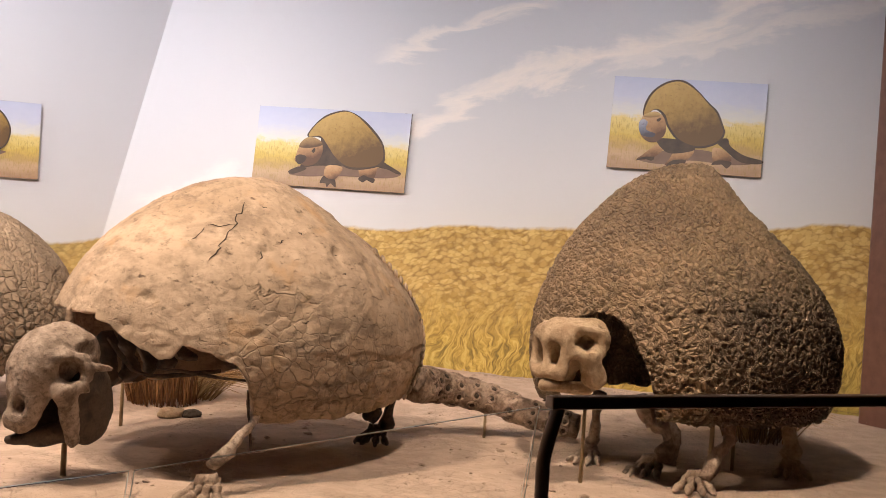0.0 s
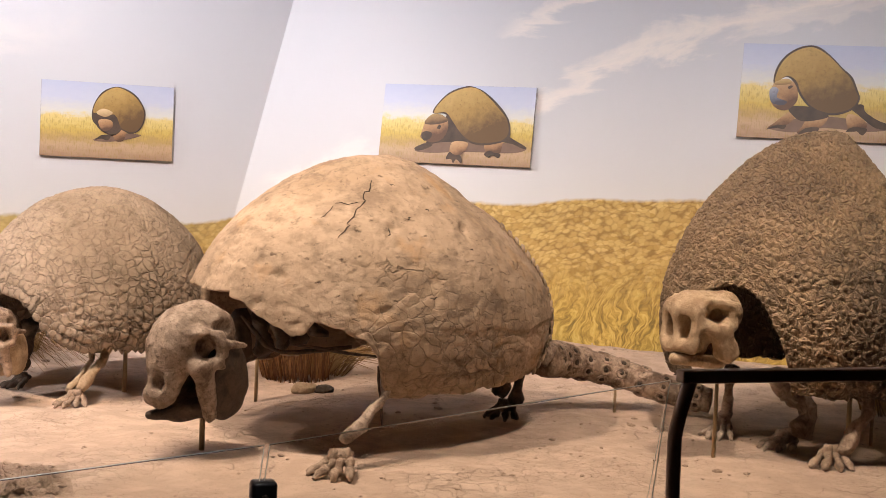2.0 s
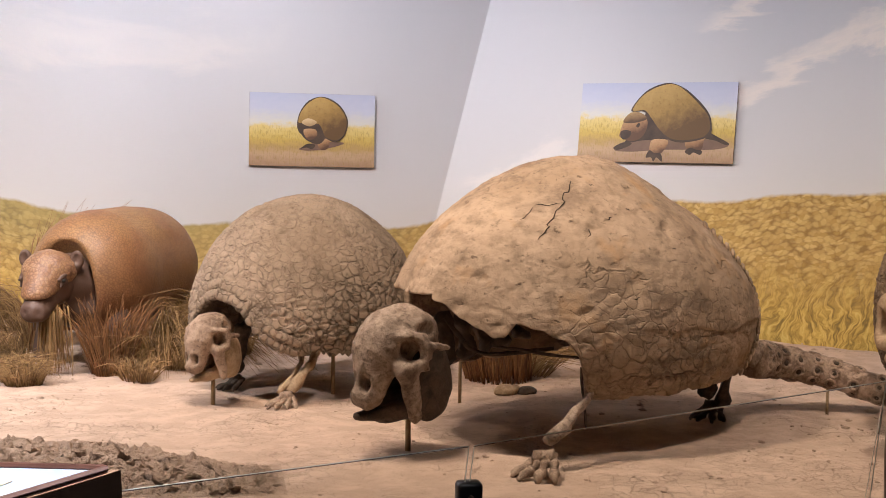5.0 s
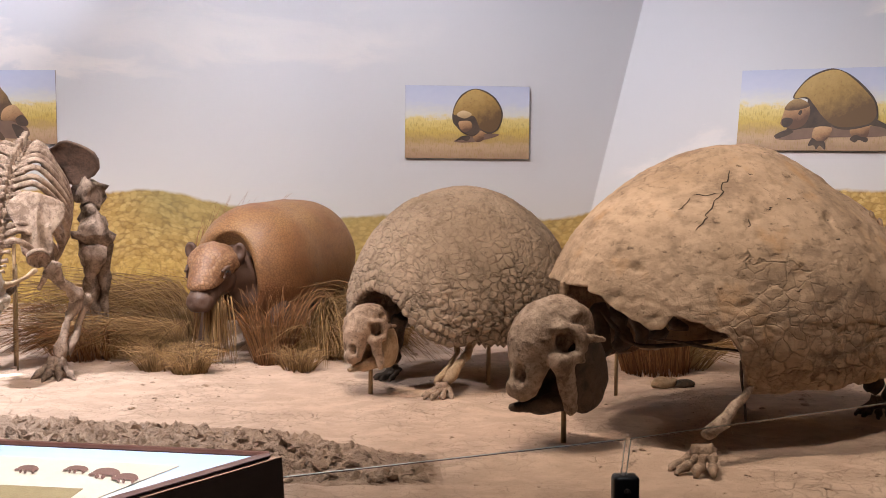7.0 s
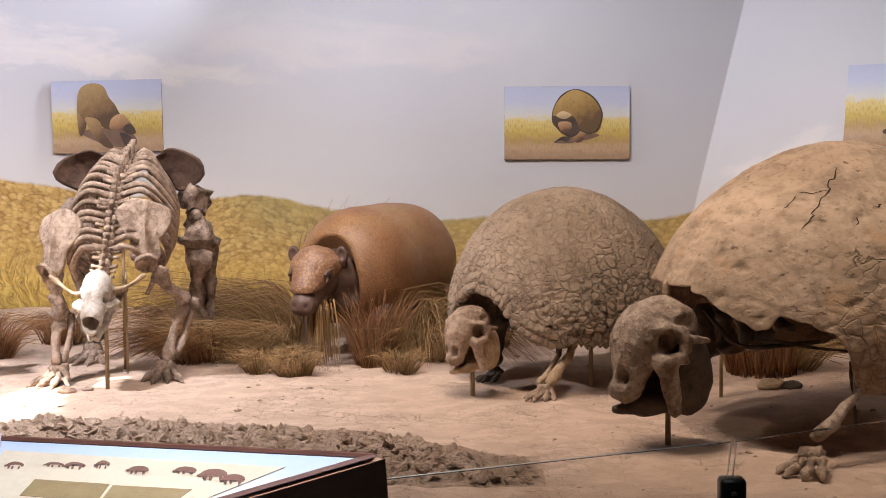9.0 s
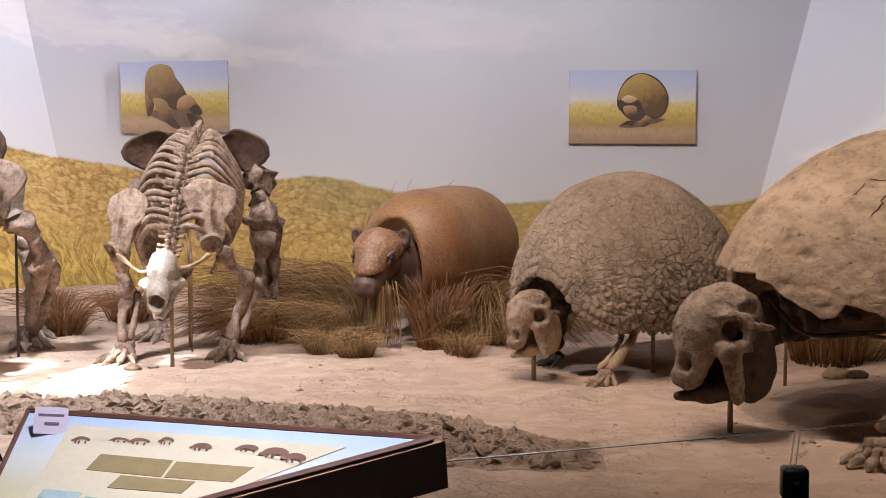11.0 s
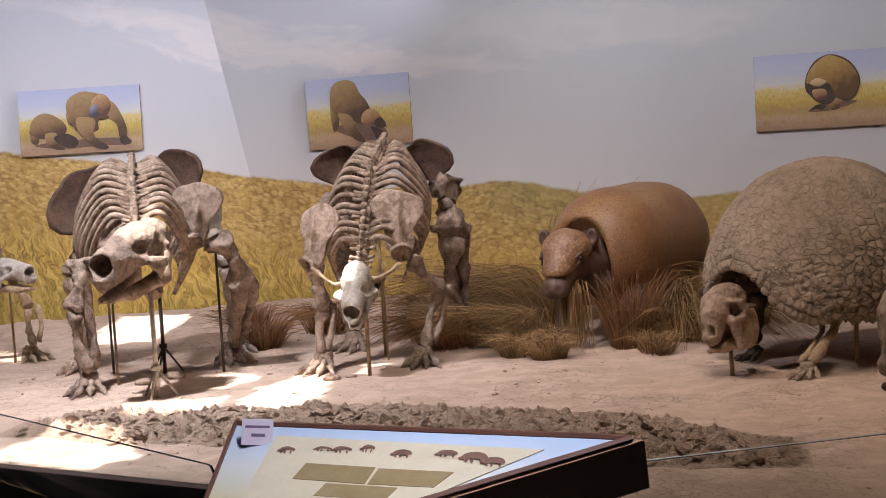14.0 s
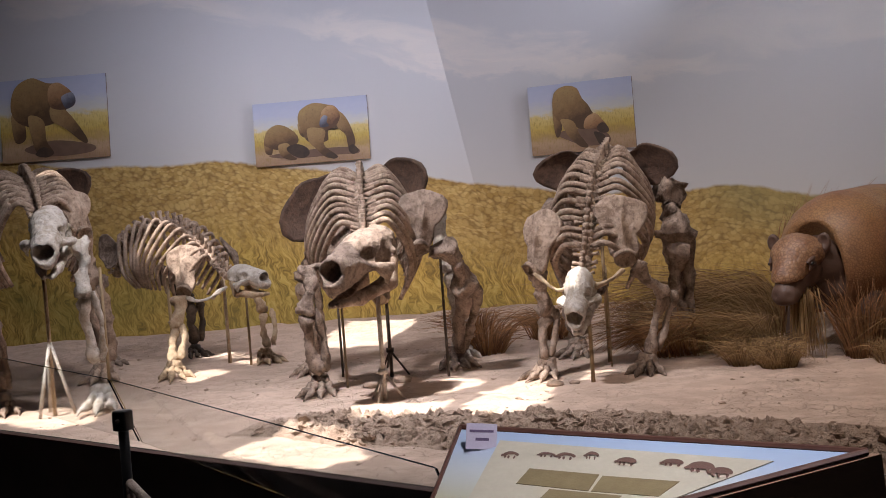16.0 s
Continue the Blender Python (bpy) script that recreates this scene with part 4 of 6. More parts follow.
def sloth_skull(g, at, heading, nod, size, mat, jaw_mat):
    """A long boxy skull; size: its length in metres."""
    solid = [ell(-0.08, 0, 0.02, 0.15, 0.088, 0.085), rod_field((-0.02, 0, 0.02), (0.17, 0, 0.0), 0.082, 0.066), rod_field((0.1, 0, -0.03), (0.2, 0, -0.045), 0.05, 0.05)]
    for s in (1, -1):
        solid += [rod_field((0.07, s * 0.075, -0.01), (0.0, s * 0.12, -0.05), 0.02, 0.018), rod_field((0.0, s * 0.12, -0.05), (-0.10, s * 0.10, -0.01), 0.018, 0.014), rod_field((0.0, s * 0.12, -0.05), (0.0, s * 0.11, -0.11), 0.017, 0.01)]
    holes = [ell(0.20, 0, 0.0, 0.15, 0.05, 0.044)]
    for s in (1, -1):
        holes += [ell(0.045, s * 0.10, 0.02, 0.036, 0.06, 0.034), ell(-0.05, s * 0.115, -0.01, 0.05, 0.03, 0.03)]
    k = size / 0.46
    m = g.matrix_basis.inverted() @ pose(*at, 0, nod, heading) @ Matrix.Scale(k, 4)
    geo = nets(carve(blend(solid, 0.03), holes, 0.01), (-0.26, -0.16, -0.14), (0.28, 0.16, 0.13), 0.0105)
    skull = piece("skull", rumple(rumple(moved(geo, m), 0.010 * k, 13, size + at[0]), 0.004 * k, 40), mat, g, "fossil sloth skull")
    jaw = []
    for s in (1, -1):
        jaw += [rod_field((-0.10, s * 0.075, -0.05), (-0.05, s * 0.07, -0.13), 0.03, 0.035), rod_field((-0.05, s * 0.07, -0.13), (0.12, s * 0.04, -0.13), 0.034, 0.026), rod_field((0.12, s * 0.04, -0.13), (0.23, s * 0.02, -0.11), 0.026, 0.016)]
    geo = nets(blend(jaw, 0.02), (-0.16, -0.12, -0.18), (0.26, 0.12, -0.01), 0.0105)
    piece("mandible", rumple(moved(geo, m @ pose(0, 0, 0, 0, 5, 0)), 0.004 * k, 14, at[1]), jaw_mat, skull, "fossil lower jaw")
    return skull


def spine_and_ribs(g, spine, wide, deep, n_ribs, mat, first=0.12, last=0.80, thick=0.0165, rake=0.25):
    """Vertebrae along the spine from rump to neck; ribs between the two shares of its length."""
    path = smooth_path(spine, 10)
    n = 2 * len(spine) * 2
    at = lambda t: path[min(len(path) - 1, max(0, int(round(t * (len(path) - 1)))))]
    way_at = lambda t: (at(min(1, t + 0.06)) - at(max(0, t - 0.06))).normalized()
    for k in range(n):
        t = k / (n - 1)
        p, w = at(t), way_at(t)
        side = w.cross(Vector((0, 0, 1))).normalized()
        up = side.cross(w)
        s = 0.030 + 0.010 * math.sin(t * 3.1)
        geos = [tube([p - w * s * 0.7, p + w * s * 0.7], [s * 1.05, s * 0.8, s * 1.05], 9, 3),
                tube([p + up * s * 0.6, p + up * s * 2.7 - w * s * 0.7], [s * 0.45, s * 0.3, s * 0.5], 6, 3)]
        for e in (1, -1):
            geos.append(tube([p + side * e * s * 0.6 + up * s * 0.4, p + side * e * s * 2.1 + up * s * 0.9], [s * 0.4, s * 0.25, s * 0.38], 6, 3))
        v, f = merge(*geos)
        piece("vertebra", rumple(([local(g, q) for q in v], f), 0.006, 25, t * 9), mat, g)
    for k in range(n_ribs):
        f = k / (n_ribs - 1)
        t = first + (last - first) * f
        p, w = at(t), way_at(t)
        side = w.cross(Vector((0, 0, 1))).normalized()
        up = side.cross(w)
        swell = 0.62 + 0.38 * math.sin(math.pi * min(1.0, (1 - f) * 0.85 + 0.10))
        for e in (1, -1):
            wd, dp = wide * swell, deep * (0.62 + 0.38 * math.sin(math.pi * (0.2 + 0.6 * f)))
            jig = 0.012 * noise.noise(Vector((k * 3.3, e * 5, wide)))
            pts = [p + side * e * 0.03 + up * 0.012, p + side * e * wd * 0.55 + up * 0.05 + w * 0.01, p + side * e * (wd * 0.95 + jig) - up * dp * 0.28 - w * rake * 0.10,
                   p + side * e * (wd + jig) - up * dp * 0.62 - w * rake * 0.22, p + side * e * wd * 0.72 - up * dp * 0.95 - w * rake * 0.2]
            v, fc = tube([local(g, q) for q in pts], [thick * 1.3, thick, thick * 1.1, thick * 1.15, thick * 0.8], 7, 5)
            piece("rib", (v, fc), mat, g)


def scapula(g, at, out, size, mat, up=(0, 0, 1)):
    R = lambda a: size * (0.40 + 0.05 * math.cos(a) + 0.09 * math.cos(2 * a) - 0.075 * math.cos(3 * a) + 0.015 * math.cos(7 * a))
    m = g.matrix_basis.inverted() @ facing(at, out, up)
    blade = disc(R, -0.14, size * 0.05, 30, 8, size * 0.10)
    cup = moved(disc(lambda a: size * 0.15, 0.5, size * 0.09, 14, 4), Matrix.Translation((-size * 0.42, 0, size * 0.02)) @ pose(0, 0, 0, 0, -50, 0))
    return piece("scapula", rumple(moved(merge(blade, cup), m), size * 0.035, 11, at[0]), mat, g, "broad fossil shoulder blade")


def ilium(g, at, out, size, mat, up):
    R = lambda a: size * 0.74 / math.sqrt(math.cos(a) ** 2 + (math.sin(a) / 0.62) ** 2) * (1 + 0.22 * math.cos(a) + 0.05 * math.cos(5 * a))
    m = g.matrix_basis.inverted() @ facing(at, out, up)
    return piece("ilium", rumple(moved(disc(R, 0.22, size * 0.06, 30, 8), m), size * 0.03, 10, at[0]), mat, g, "flaring hip bone, painted shade where it is dark brown")


def limb(g, joints, r, mat, claw_at=None, heading=-90, size=0.22, toes=4, claw=1.0, names=("humerus", "radius")):
    """Two bones through three joints and a clawed foot."""
    a, b, c = [Vector(j) for j in joints]
    bone(g, names[0], [a, (a + b) / 2 + Vector((0.015, -0.01, 0)), b], r * 1.2, mat, 1.4)
    bone(g, names[1], [b, (b + c) / 2 + Vector((-0.012, -0.01, 0)), c], r * 0.8, mat, 1.4)
    off = Vector((0.045, 0.02, 0.02))
    bone(g, "ulna" if names[0] == "humerus" else "fibula", [b + off * 1.2, (b + c) / 2 + off * 1.3, c + off * 0.8], r * 0.6, mat, 1.25)
    if claw_at:
        foot(g, claw_at, heading, size * 1.06, mat, toes, claw)


def sloth_centre():
    g = thing("sloth_skeleton", pose(-2.02, 7.2, 0, 0, 0, -80), "mounted ground sloth skeleton facing the walkway, brown bones", "skeleton", "ground sloth skeletons")
    spine_and_ribs(g, [(-2.05, 7.72, 1.27), (-2.04, 7.55, 1.20), (-2.03, 7.30, 1.08), (-2.01, 7.08, 0.90), (-1.99, 6.90, 0.72), (-1.98, 6.76, 0.58)], 0.29, 0.52, 14, BONE)
    ilium(g, (-2.25, 7.62, 1.17), (0.25, -0.90, -0.35), 0.265, BONE_HIP_SHADE, (-0.95, 0, 0.12))
    ilium(g, (-1.81, 7.66, 1.17), (-0.25, -0.90, -0.35), 0.265, BONE_HIP_SHADE, (0.95, 0, 0.22))
    scapula(g, (-2.29, 6.96, 0.78), (-0.42, -0.88, 0.2), 0.37, BONE, (0.22, 0.2, 1))
    scapula(g, (-1.80, 6.97, 0.83), (0.35, -0.92, 0.2), 0.38, BONE, (-0.05, 0.2, 1))
    sloth_skull(g, (-1.985, 6.64, 0.49), -84, 38, 0.39, BONE_WHITE, BONE_WHITE)
    limb(g, [(-2.33, 6.98, 0.62), (-2.30, 7.02, 0.34), (-2.30, 6.95, 0.10)], 0.040, BONE_LIMB, (-2.29, 6.94, 0.0), -95, 0.21)
    limb(g, [(-1.76, 6.98, 0.62), (-1.62, 7.12, 0.42), (-1.72, 7.06, 0.10)], 0.038, BONE_LIMB, (-1.73, 7.05, 0.0), -85, 0.21)
    bone(g, "clavicle", [(-2.04, 6.72, 0.52), (-2.15, 6.74, 0.52), (-2.28, 6.82, 0.60)], 0.013, BONE_TAN)
    bone(g, "clavicle", [(-1.93, 6.72, 0.52), (-1.84, 6.76, 0.55), (-1.77, 6.84, 0.60)], 0.013, BONE_TAN)
    limb(g, [(-1.72, 7.72, 1.05), (-1.66, 7.70, 0.70), (-1.70, 7.85, 0.12)], 0.078, BONE_LIMB, (-1.72, 7.80, 0.0), -85, 0.22, 4, 1.0, ("femur", "tibia"))
    limb(g, [(-2.36, 7.66, 1.0), (-2.36, 7.60, 0.66), (-2.34, 7.80, 0.12)], 0.075, BONE_LIMB, (-2.34, 7.75, 0.0), -95, 0.22, 4, 1.0, ("femur", "tibia"))
    rod(g, -1.955, 6.72, 0.44, r=0.012)
    rod(g, -2.06, 7.46, 0.95, r=0.011)
    rod(g, -1.99, 7.25, 0.6, r=0.006)
    bone(g, "sternum", [(-2.0, 6.92, 0.45), (-2.02, 7.1, 0.42), (-2.02, 7.35, 0.5)], 0.025, BONE_LIMB, 1.3)


def sloth_left():
    g = thing("sloth_skeleton", pose(-3.3, 6.8, 0, 0, 0, -65), "mounted ground sloth skeleton on rods, grey brown bones", "skeleton", "ground sloth skeletons")
    spine_and_ribs(g, [(-3.56, 7.36, 1.20), (-3.48, 7.16, 1.22), (-3.37, 6.92, 1.16), (-3.24, 6.66, 1.04), (-3.13, 6.44, 0.92), (-3.06, 6.28, 0.84)], 0.33, 0.62, 13, BONE)
    ilium(g, (-3.70, 7.12, 1.09), (0.45, -0.85, -0.1), 0.37, BONE_HIP_SHADE, (-0.75, -0.2, -0.45))
    ilium(g, (-3.34, 7.40, 1.16), (-0.2, -0.95, -0.1), 0.31, BONE_HIP_SHADE, (0.8, 0.3, 0.25))
    scapula(g, (-3.36, 6.48, 0.86), (-0.4, -0.85, 0.3), 0.38, BONE_LIMB, (0.1, 0.3, 1))
    scapula(g, (-2.93, 6.80, 0.95), (0.5, -0.85, 0.1), 0.36, BONE_LIMB, (0.08, 0.2, 1))
    sloth_skull(g, (-3.02, 6.14, 0.78), -100, 12, 0.60, BONE_LIMB, BONE)
    limb(g, [(-3.46, 6.42, 0.74), (-3.50, 6.36, 0.46), (-3.47, 6.42, 0.12)], 0.046, BONE_LIMB, (-3.47, 6.42, 0.0), -75, 0.21)
    limb(g, [(-2.86, 6.88, 0.80), (-2.78, 7.05, 0.50), (-2.98, 7.34, 0.12)], 0.056, BONE_LIMB, (-3.02, 7.38, 0.0), -60, 0.24)
    limb(g, [(-3.84, 7.25, 0.98), (-3.90, 7.10, 0.58), (-3.92, 7.25, 0.12)], 0.055, BONE, (-3.92, 7.2, 0.0), -80, 0.22, 4, 1.0, ("femur", "tibia"))
    limb(g, [(-3.22, 7.62, 0.98), (-3.10, 7.60, 0.58), (-3.16, 7.85, 0.12)], 0.050, BONE_WHITE, (-3.16, 7.8, 0.0), -60, 0.22, 4, 1.0, ("femur", "tibia"))
    bone(g, "sternum", [(-3.02, 6.3, 0.56), (-3.12, 6.6, 0.5), (-3.25, 6.9, 0.56)], 0.03, BONE_TAN, 1.3)
    rod(g, -2.955, 6.18, 0.62, BONE_WHITE, r=0.014, feet=3)
    rod(g, -3.40, 6.62, 0.66, r=0.008)
    rod(g, -3.30, 7.02, 0.7, BONE_DARK_SHADE, r=0.012, feet=3)
    rod(g, -3.62, 7.0, 0.7, BONE_DARK_SHADE, r=0.008)
    rod(g, -2.94, 7.05, 0.7, BONE_DARK_SHADE, r=0.009)


def sloth_young():
    g = thing("sloth_skeleton", pose(-5.2, 7.6, 0, 0, 0, -15), "small young ground sloth skeleton with a pale skull", "skeleton", "ground sloth skeletons")
    spine_and_ribs(g, [(-5.88, 7.88, 0.66), (-5.72, 7.82, 0.88), (-5.42, 7.76, 0.99), (-5.12, 7.68, 0.93), (-4.90, 7.58, 0.78), (-4.70, 7.48, 0.64)], 0.22, 0.46, 12, BONE, 0.22, 0.86, 0.014)
    scapula(g, (-5.0, 7.43, 0.70), (0.1, -0.98, 0.2), 0.34, BONE, (-0.12, 0.1, 1))
    scapula(g, (-4.82, 7.78, 0.76), (0.6, 0.4, 0.3), 0.30, BONE_LIMB, (-0.12, 0.1, 1))
    sloth_skull(g, (-4.47, 7.38, 0.62), -18, 2, 0.37, BONE_WHITE, BONE_TAN)
    bone(g, "clavicle", [(-4.95, 7.36, 0.50), (-4.82, 7.36, 0.48), (-4.66, 7.42, 0.56)], 0.012, BONE_WHITE)
    limb(g, [(-5.02, 7.38, 0.50), (-5.0, 7.28, 0.30), (-4.93, 7.12, 0.10)], 0.038, BONE_TAN, (-4.90, 7.08, 0.0), -50, 0.22)
    limb(g, [(-4.68, 7.74, 0.55), (-4.62, 7.80, 0.34), (-4.58, 7.76, 0.10)], 0.030, BONE_TAN, (-4.58, 7.72, 0.0), -40, 0.20)
    limb(g, [(-5.92, 7.74, 0.66), (-5.98, 7.62, 0.40), (-5.90, 7.74, 0.10)], 0.046, BONE_LIMB, (-5.88, 7.72, 0.0), -40, 0.18, 4, 0.6, ("femur", "tibia"))
    limb(g, [(-5.62, 8.05, 0.66), (-5.35, 8.02, 0.40), (-5.40, 8.10, 0.10)], 0.042, BONE_DARK_SHADE, (-5.38, 8.06, 0.0), -30, 0.18, 4, 0.6, ("femur", "tibia"))
    ilium(g, (-5.80, 7.72, 0.80), (-0.1, -0.95, 0.2), 0.18, BONE_LIMB, (-0.4, 0, 1))
    rod(g, -4.64, 7.62, 0.55, r=0.009)
    rod(g, -4.86, 7.70, 0.62, BONE_TAN, r=0.013)
    rod(g, -5.22, 7.55, 0.7, r=0.012)


def sloth_far_left():
    g = thing("sloth_skeleton", pose(-5.1, 6.1, 0, 0, 0, -50), "tall ground sloth skeleton with a pale skull, propped on poles", "skeleton", "ground sloth skeletons")
    spine_and_ribs(g, [(-5.75, 6.75, 1.32), (-5.55, 6.55, 1.36), (-5.3, 6.3, 1.32), (-5.08, 6.08, 1.24), (-4.94, 5.94, 1.16), (-4.85, 5.84, 1.10)], 0.32, 0.62, 12, BONE)
    sloth_skull(g, (-4.73, 5.745, 1.02), -58, 24, 0.50, BONE_WHITE, BONE_WHITE)
    scapula(g, (-4.80, 6.1, 1.14), (0.8, -0.3, 0.2), 0.28, BONE, (-0.3, 0.1, 1))
    scapula(g, (-5.2, 5.86, 1.10), (-0.5, -0.7, 0.3), 0.38, BONE, (0.1, 0.1, 1))
    limb(g, [(-4.60, 5.86, 0.98), (-4.57, 5.80, 0.66), (-4.60, 5.90, 0.28)], 0.038, BONE_WHITE, (-4.60, 5.92, 0.02), -60, 0.26, 3, 1.2)
    limb(g, [(-5.25, 5.80, 0.92), (-5.30, 5.82, 0.55), (-5.26, 5.88, 0.12)], 0.040, BONE_LIMB, (-5.26, 5.86, 0.0), -60, 0.24)
    limb(g, [(-5.95, 6.5, 1.1), (-6.0, 6.5, 0.62), (-5.98, 6.62, 0.12)], 0.06, BONE, (-5.98, 6.6, 0.0), -60, 0.24, 4, 1.0, ("femur", "tibia"))
    limb(g, [(-5.5, 6.95, 1.1), (-5.4, 6.95, 0.62), (-5.42, 7.05, 0.12)], 0.06, BONE, (-5.42, 7.0, 0.0), -60, 0.24, 4, 1.0, ("femur", "tibia"))
    ilium(g, (-5.9, 6.62, 1.28), (0.5, -0.8, -0.1), 0.27, BONE_HIP_SHADE, (-0.9, -0.2, 0.3))
    ilium(g, (-5.55, 6.9, 1.28), (0.3, -0.9, -0.1), 0.27, BONE_HIP_SHADE, (0.9, 0.2, 0.3))
    rod(g, -4.83, 5.80, 0.95, BONE_TAN, r=0.012)
    for a in (0.4, 2.5, 4.6):
        v, f = tube([(-4.83, 5.80, 0.42), (-4.83 + 0.12 * math.cos(a), 5.80 + 0.12 * math.sin(a), -0.01)], [0.010, 0.010], 8, 1)
        piece("prop", ([local(g, p) for p in v], f), BONE_WHITE, g, "pale wooden prop")
    rod(g, -4.75, 6.2, 0.8, r=0.01)


sloth_centre()
sloth_left()
sloth_young()
sloth_far_left()

# ---- the model animal, one plain shape ----


def model_material():
    m = Mat("painted_hide", 0.48)
    scales = m.voronoi(58, "DISTANCE_TO_EDGE")
    big = m.noise(2.5, 4)
    c = m.mix(m.ramp(big, [(0.38, 0.0), (0.62, 1.0)]), (0.36, 0.205, 0.085), (0.25, 0.105, 0.04))
    # rust tone grows towards the bottom, painting in the shade of the lower flanks
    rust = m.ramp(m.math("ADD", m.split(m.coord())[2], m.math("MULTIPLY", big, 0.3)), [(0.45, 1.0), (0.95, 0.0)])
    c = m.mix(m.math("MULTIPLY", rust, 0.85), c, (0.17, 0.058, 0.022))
    c = m.mix(m.ramp(m.noise(9, 5, 0.7), [(0.55, 0.0), (0.7, 0.5)]), c, (0.10, 0.05, 0.028))
    c = m.mix(m.ramp(scales, [(0.0, 0.75), (0.14, 0.0)]), c, (0.10, 0.045, 0.02))
    return m.done(c, scales, 0.5, 0.008)


HIDE = model_material()
SKIN = simple("dark_hide", (0.085, 0.048, 0.036), (0.14, 0.08, 0.055), 10, 0.55, 0, 0.3, 0.006)


def head_material():
    m = Mat("brown_head", 0.45)
    scales = m.voronoi(42, "DISTANCE_TO_EDGE")
    c = m.mix(m.ramp(m.noise(14, 4), [(0.4, 0.0), (0.62, 1.0)]), (0.36, 0.20, 0.105), (0.25, 0.125, 0.065))
    return m.done(m.mix(m.ramp(scales, [(0.0, 0.7), (0.16, 0.0)]), c, (0.11, 0.05, 0.028)), scales, 0.7, 0.008)


HEADM = head_material()


def armadillo_model():
    dome = carve(blend([ell(-0.25, 0, 0.55, 0.41, 0.35, 0.365), ell(-0.04, 0, 0.53, 0.60, 0.36, 0.39), ell(0.22, 0, 0.50, 0.36, 0.38, 0.40)], 0.06),
                 [ell(0.62, 0, 0.40, 0.26, 0.235, 0.39), ell(0, 0, 0.02, 0.9, 0.6, 0.20), ell(-0.62, 0, 0.12, 0.5, 0.6, 0.26)], 0.02)
    shell = rumple(nets(dome, (-0.78, -0.45, 0.1), (0.66, 0.45, 0.99), 0.026), 0.006, 6)
    turn = pose(0.50, -0.05, 0.55, 0, 10, 13) @ Matrix.Diagonal((1.08, 1.12, 1.12, 1)) @ pose(-0.48, 0, -0.57)
    # the scaled pad on the head, then the broad dark muzzle below it
    pad = blend([ell(0.58, 0, 0.60, 0.135, 0.138, 0.105), rod_field((0.60, 0, 0.60), (0.735, 0, 0.515), 0.105, 0.085)], 0.03)
    pad = rumple(nets(carve(pad, [ell(0.60, 0, 0.42, 0.4, 0.3, 0.10)], 0.01), (0.42, -0.17, 0.36), (0.86, 0.17, 0.74), 0.0125), 0.005, 26)
    low = [ell(0.58, 0, 0.53, 0.12, 0.125, 0.11), rod_field((0.62, 0, 0.52), (0.765, 0, 0.445), 0.100, 0.070), ell(0.80, 0, 0.440, 0.045, 0.066, 0.050)]
    for s in (1, -1):
        low += [rod_field((0.645, s * 0.110, 0.60), (0.70, s * 0.104, 0.588), 0.014, 0.012), rod_field((0.645, s * 0.112, 0.562), (0.70, s * 0.106, 0.552), 0.011, 0.010)]
    low = carve(blend(low, 0.025), [ell(0.845, 0.042, 0.445, 0.022, 0.019, 0.016), ell(0.845, -0.042, 0.445, 0.022, 0.019, 0.016), ell(0.80, 0, 0.385, 0.09, 0.10, 0.006)], 0.008)
    low = rumple(nets(low, (0.42, -0.18, 0.30), (0.88, 0.18, 0.68), 0.0125), 0.004, 20)
    ears = []
    for s in (1, -1):
        ears.append(nets(carve(blend([ell(0.545, s * 0.138, 0.655, 0.022, 0.036, 0.050), rod_field((0.54, s * 0.12, 0.60), (0.545, s * 0.13, 0.65), 0.028, 0.026)], 0.012), [ell(0.570, s * 0.140, 0.662, 0.02, 0.022, 0.034)], 0.006), (0.48, -0.2, 0.52), (0.60, 0.2, 0.73), 0.0095))
    head = moved(pad, turn)
    eyes = nets(blend([ell(0.675, 0.115, 0.577, 0.020, 0.010, 0.010), ell(0.675, -0.115, 0.577, 0.020, 0.010, 0.010)], 0.004), (0.6, -0.16, 0.4), (0.9, 0.16, 0.64), 0.007)
    eyes = moved(eyes, turn)
    body = blend([rod_field((0.35, 0, 0.48), (0.58, -0.03, 0.52), 0.20, 0.13),
                  rod_field((0.32, 0.24, 0.36), (0.36, 0.25, 0.04), 0.085, 0.07), rod_field((0.32, -0.24, 0.36), (0.36, -0.25, 0.04), 0.085, 0.07),
                  rod_field((-0.40, 0.22, 0.34), (-0.36, 0.23, 0.04), 0.09, 0.07), rod_field((-0.40, -0.22, 0.34), (-0.36, -0.23, 0.04), 0.09, 0.07), ell(0, 0, 0.33, 0.55, 0.30, 0.16)], 0.03)
    dark = merge(rumple(nets(body, (-0.6, -0.36, -0.05), (0.74, 0.36, 0.75), 0.024), 0.006, 12), moved(low, turn), *[moved(e, turn) for e in ears])
    v, f = merge(shell, head, dark, eyes)
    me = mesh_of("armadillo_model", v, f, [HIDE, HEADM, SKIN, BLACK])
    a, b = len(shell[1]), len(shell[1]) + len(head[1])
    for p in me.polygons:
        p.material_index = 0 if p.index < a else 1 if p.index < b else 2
    for p in me.polygons:
        if p.index >= b + len(dark[1]):
            p.material_index = 3
    ob = new("armadillo_model", me)
    ob.matrix_basis = pose(-0.62, 8.12, 0.02, 0, 0, -120)
    return tagged(ob, "life-size model of a giant armadillo with a glossy brown carapace", "animal model")


armadillo_model()

# ---- dry grass ----


def grass_material(name, a, b):
    m = Mat(name, 0.8)
    return m.done(m.mix(m.island(), a, b))


STRAW = grass_material("straw", (0.16, 0.082, 0.03), (0.46, 0.29, 0.125))
